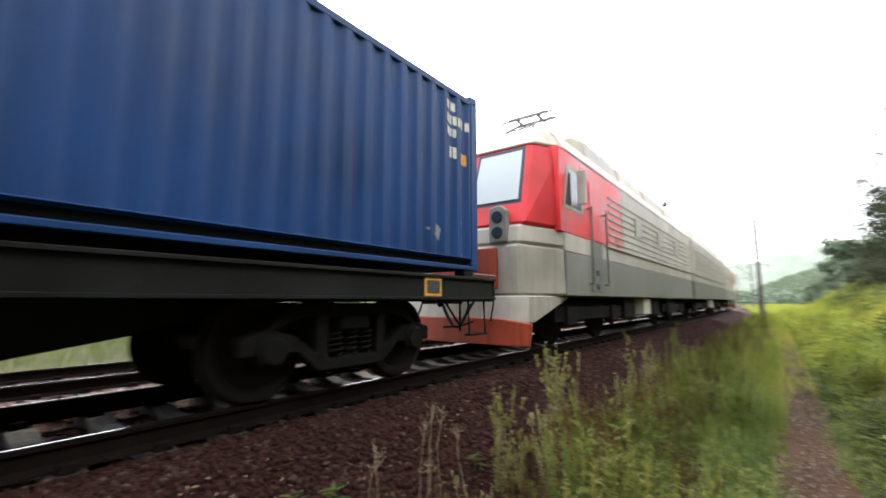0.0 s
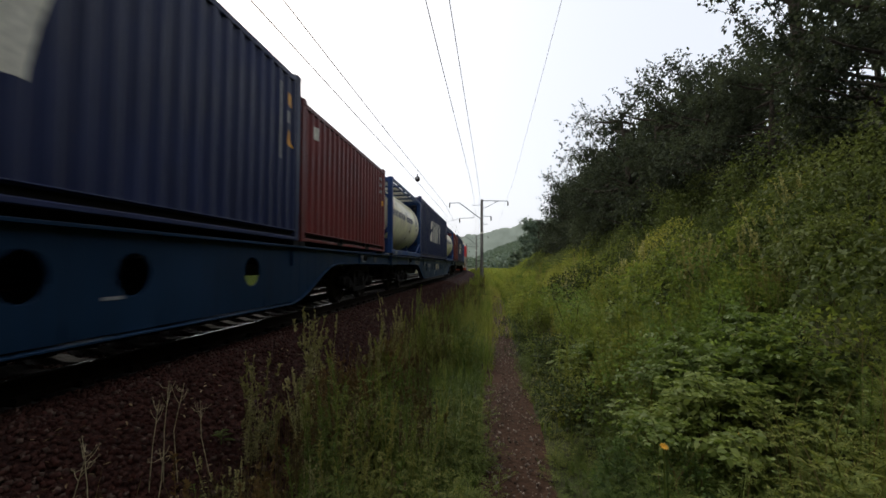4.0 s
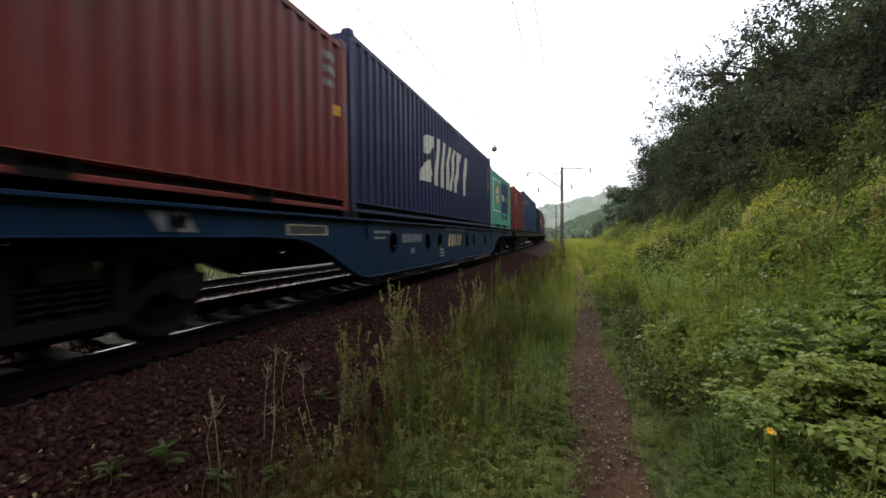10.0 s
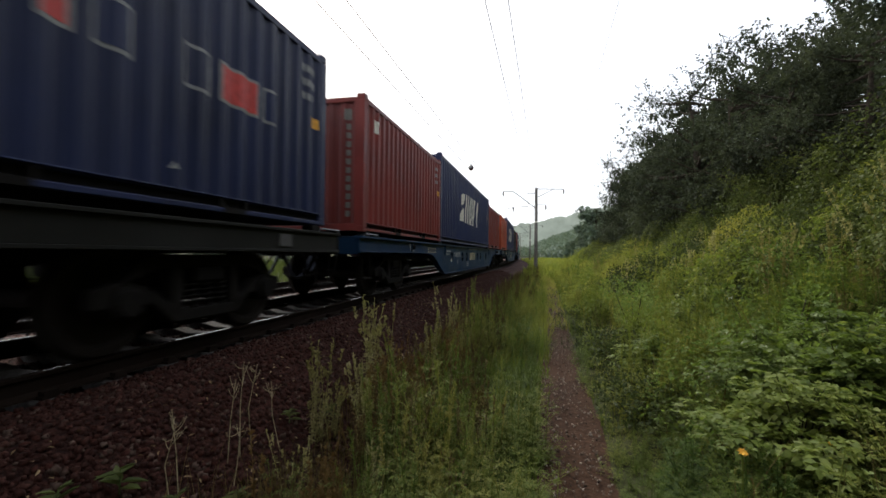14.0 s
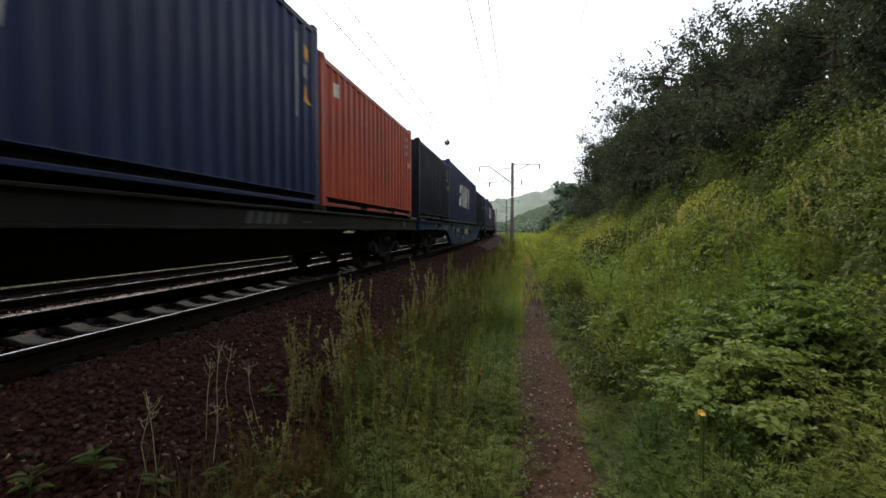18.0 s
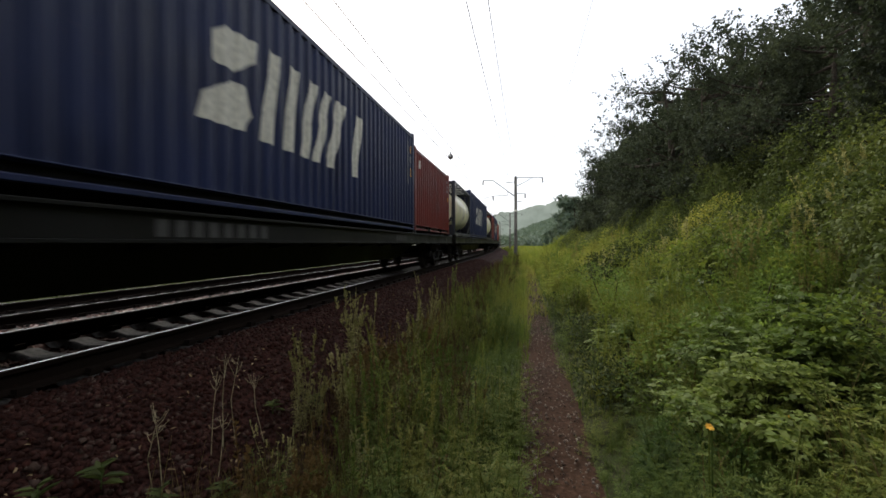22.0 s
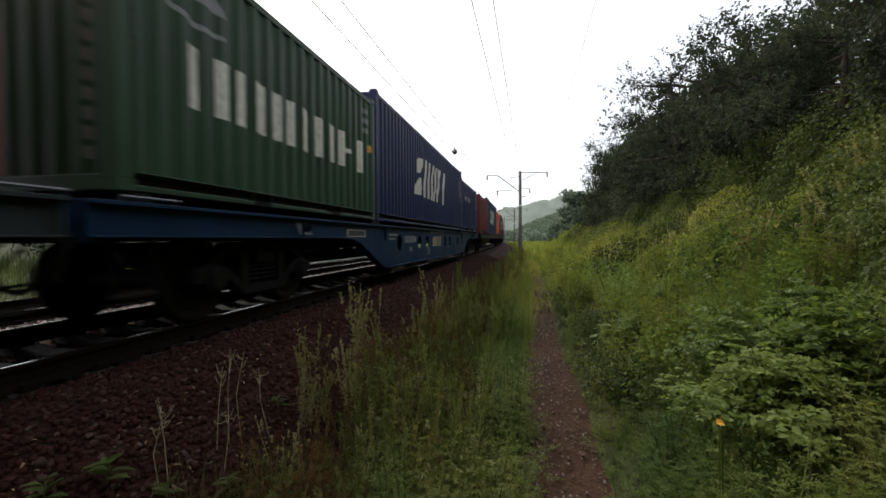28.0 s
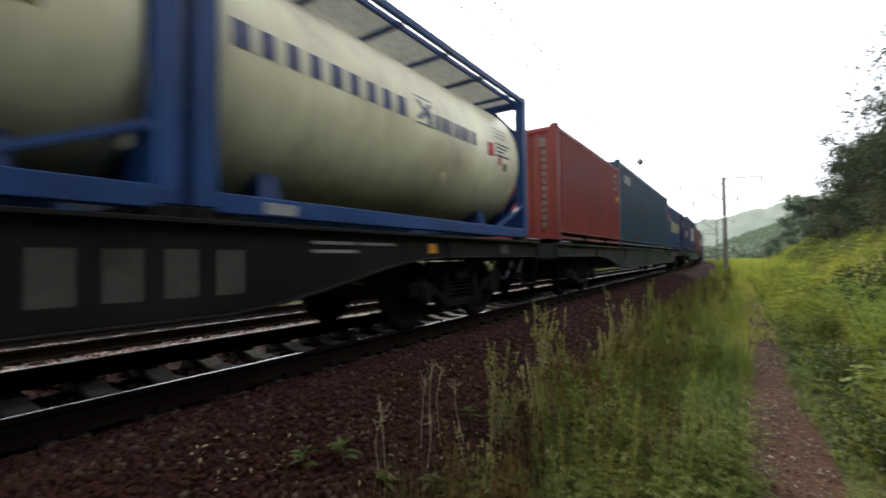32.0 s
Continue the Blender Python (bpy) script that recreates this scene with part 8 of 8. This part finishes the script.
LONG_LEAF = fast_mesh("leaf", *leaf_set(np.random.default_rng(31), np.zeros((1, 3)), np.array([[1.0, 0, 0.45]]), np.array([0.16]), np.array([0.052])), LEAF_UPPER)
WR = random.Random(9)
for x, y, size in ((2.27, 1.95, 1.0), (2.18, 1.70, 0.8), (2.55, 2.05, 0.75), (2.75, 2.3, 0.8), (2.45, 3.3, 0.7), (2.62, 3.7, 0.8)):
    weed = tagged(new("low_weed"), "low weed with broad pale drooping leaves in ballast", "plant", "low weeds in the ballast")
    weed.matrix_basis = pose(x, y, ground_z(x, y) + 0.03) @ Matrix.Scale(size, 4)
    put("stem", cached("weed_stem", lambda: MB().cyl((0, 0, -0.03), (0.01, 0, 0.16), 0.005, 6, 0.003).mesh("stem", LEAF_BROAD)), weed)
    for j in range(9):
        put("leaf", LONG_LEAF, weed, pose(0, 0, 0.05 + 0.013 * j, 0, WR.uniform(-20, 30), 137.5 * j + WR.uniform(-12, 12)) @ Matrix.Scale(1.1 - 0.05 * j, 4))


def flower(x, y, z, size, mat, label, n=7):
    root = tagged(new("flower"), label, "flower")
    root.matrix_basis = pose(x, y, z, 42, -12, 0)
    rng = np.random.default_rng(int(1000 * x))
    v, q = leaf_set(rng, np.zeros((n, 3)), np.stack([np.cos(np.arange(n) * 6.283 / n), np.sin(np.arange(n) * 6.283 / n), np.full(n, 0.35)], 1), np.full(n, size), size * 0.6)
    put("petals", fast_mesh("petals", v, q, mat), root)
    g = ground_z(x, y)
    put("stem", MB().cyl((0, 0, 0), pose(0, 0, 0, 42, -12, 0).inverted() @ Vector((0.02, 0.02, g - z - 0.02)), 0.004, 5).mesh("stem", LEAF_HERB), root)


flower(5.34, 2.09, 0.115, 0.019, M_PETAL_Y, "orange-yellow flower on a thin green stem")
flower(5.36, 2.11, 0.10, 0.012, M_PETAL_Y, "orange-yellow flower on a thin green stem")
flower(5.9, 2.55, 0.02, 0.010, M_PETAL_Y, "small yellow flower among the weeds")
flower(7.5, 8.6, 0.74, 0.07, M_PETAL_W, "white flower head on the bank", 11)
flower(8.4, 9.4, 1.35, 0.06, M_PETAL_W, "white flower head on the bank", 11)
flower(6.8, 6.2, 0.42, 0.05, M_PETAL_W, "white flower head on the bank", 9)

# loose stones of the ballast and the path
def stone_mesh(seed):
    rng = np.random.default_rng(seed)
    base = [(-1, -1, -0.7), (1, -1, -0.7), (1, 1, -0.7), (-1, 1, -0.7), (-0.7, -0.75, 0.7), (0.75, -0.65, 0.7), (0.65, 0.7, 0.7), (-0.75, 0.7, 0.7)]
    return np.array([np.array(p) * rng.uniform(0.6, 1.15, 3) for p in base])


STONE_Q = np.array([[0, 3, 2, 1], [4, 5, 6, 7], [0, 1, 5, 4], [1, 2, 6, 5], [2, 3, 7, 6], [3, 0, 4, 7]])
STONES = [stone_mesh(400 + k) for k in range(10)]


def stone_material(name, cols):
    m, n, l, p = node_mat(name)
    geo, oi = n.new("ShaderNodeNewGeometry"), n.new("ShaderNodeObjectInfo")
    ad = n.new("ShaderNodeMath")
    ad.operation = "ADD"
    l.new(geo.outputs["Random Per Island"], ad.inputs[0])
    l.new(oi.outputs["Random"], ad.inputs[1])
    fr = n.new("ShaderNodeMath")
    fr.operation = "FRACT"
    l.new(ad.outputs[0], fr.inputs[0])
    c = ramp(n, l, fr.outputs[0], [(i / (len(cols) - 1), k) for i, k in enumerate(cols)])
    nz = noise_node(n, l, 30, 5)
    s = ramp(n, l, nz.outputs["Fac"], [(0.3, (0.6, 0.6, 0.6)), (0.7, (1.2, 1.2, 1.2))])
    e = mixed(n, l, c.outputs["Color"], s.outputs["Color"], 1.0, "MULTIPLY")
    l.new(e.outputs["Color"], p.inputs["Base Color"])
    p.inputs["Roughness"].default_value = 0.85
    p.inputs["Specular IOR Level"].default_value = 0.12
    bump(n, l, nz.outputs["Fac"], p, 0.4, 0.006)
    return m


M_STONE = stone_material("ballast_stones", [(0.0215, 0.0069, 0.0047), (0.0464, 0.0146, 0.0095), (0.0292, 0.0112, 0.0077), (0.0585, 0.0241, 0.0172), (0.0275, 0.0086, 0.0060), (0.0387, 0.0146, 0.0103), (0.0206, 0.0069, 0.0043), (0.1032, 0.0688, 0.0516)])
# same ballast in paler tones: open-sky light between the tracks put into colour
M_STONE_LIT = stone_material("sky_lit_ballast_stones", [(0.10, 0.055, 0.045), (0.28, 0.19, 0.165), (0.07, 0.03, 0.022), (0.45, 0.34, 0.30)])
M_PEBBLE = stone_material("path_pebbles", [(0.060, 0.040, 0.030), (0.13, 0.10, 0.078), (0.34, 0.29, 0.24), (0.24, 0.19, 0.15)])


def stone_field(name, n, us, ys, size, mat, label, seed, power=1.0, lift=0.03):
    rng = np.random.default_rng(seed)
    vs = []
    for _ in range(n):
        u = rng.uniform(*us)
        y = ys[0] + (ys[1] - ys[0]) * rng.random() ** power
        x = u + bend(y)
        s = rng.uniform(*size)
        e = Euler(rng.uniform(0, 6.28, 3)).to_matrix()
        vs.append(STONES[rng.integers(10)] @ np.array(e) * s + (x, y, ground_z(x, y) + lift))
    v = np.concatenate(vs)
    q = (np.arange(n)[:, None, None] * 8 + STONE_Q[None]).reshape(-1, 4)
    return put(name, fast_mesh(name, v, q, mat), label=label, category="stones", kind="stuff")


stone_field("ballast_stones", 27000, (1.0, 3.2), (0.3, 30), (0.010, 0.024), M_STONE, "crushed reddish ballast stones on the shoulder", 41, 1.6)
stone_field("ballast_stones", 6000, (-0.7, 0.72), (0.3, 26), (0.014, 0.03), M_STONE, "crushed ballast stones between the rails", 42, 1.4, 0.03)
stone_field("ballast_stones", 6500, (-3.3, -0.88), (0.3, 30), (0.018, 0.04), M_STONE_LIT, "crushed ballast stones between the tracks", 43, 1.3)
rng = np.random.default_rng(46)
at = np.array([(u, y, ground_z(u, y) + 0.055) for u, y in zip(rng.uniform(1.7, 3.4, 800), 1.2 + 14 * rng.random(800) ** 1.3)])
v, q = leaf_set(rng, at, rng.normal(size=(800, 3)) * (1, 1, 0.25), rng.uniform(0.02, 0.06, 800), rng.uniform(0.01, 0.022, 800))
stuff("leaf_litter", v, q, leafy("dead_leaves", [(0.10, 0.06, 0.03), (0.24, 0.17, 0.09), (0.40, 0.32, 0.19)], trans=0.1), "dry pale leaves lying on the ballast shoulder", "leaves")
stone_field("path_pebbles", 2600, (4.5, 5.02), (1.0, 14), (0.003, 0.011), M_PEBBLE, "pale pebbles scattered on the footpath", 44, 1.6, 0.048)
stone_field("ballast_stones", 4000, (1.0, 3.2), (-8, 0.3), (0.016, 0.034), M_STONE, "crushed reddish ballast stones further back", 47)
SH = [fast_mesh("stone", s * 0.019, STONE_Q, M_STONE) for s in STONES]
BED = bpy.data.objects["ballast_bed"]
RS = np.random.default_rng(45)
for k in range(280):
    u, y = RS.uniform(1.7, 2.9), 1.6 + 4.5 * RS.random()
    put("stone", SH[k % 10], BED, pose(u, y, ground_z(u, y) + 0.045, *RS.uniform(0, 360, 3)) @ Matrix.Scale(RS.uniform(0.8, 1.4), 4))


# ------------------------------------------------------------------ everything that moves
def motions():
    times = [0.0] + [0.5 + k for k in range(32)] + [32.0]
    for thing, behind, offset in RIDERS:
        walk(thing, [(t, on_track(run_at(t) - behind) @ offset) for t in times])
    for part_, behind, ay, r in SPINNERS:
        # wheels turn while they roll past the path
        ts = [k / FPS for k in range(0, 32 * FPS + 1)]
        near = [t for t in ts if -3.0 < run_at(t) - behind < 16.0]
        if not near:
            continue
        rows = [(0.0, pose(0, ay, r, 0, 0, 0))] if near[0] > 0 else []
        for t in near:
            rows.append((t, pose(0, ay, r, -math.degrees((run_at(t) - run_at(near[0])) / r), 0, 0)))
        if near[-1] < 32:
            rows.append((32.0, rows[-1][1]))
        walk(part_, rows)


motions()
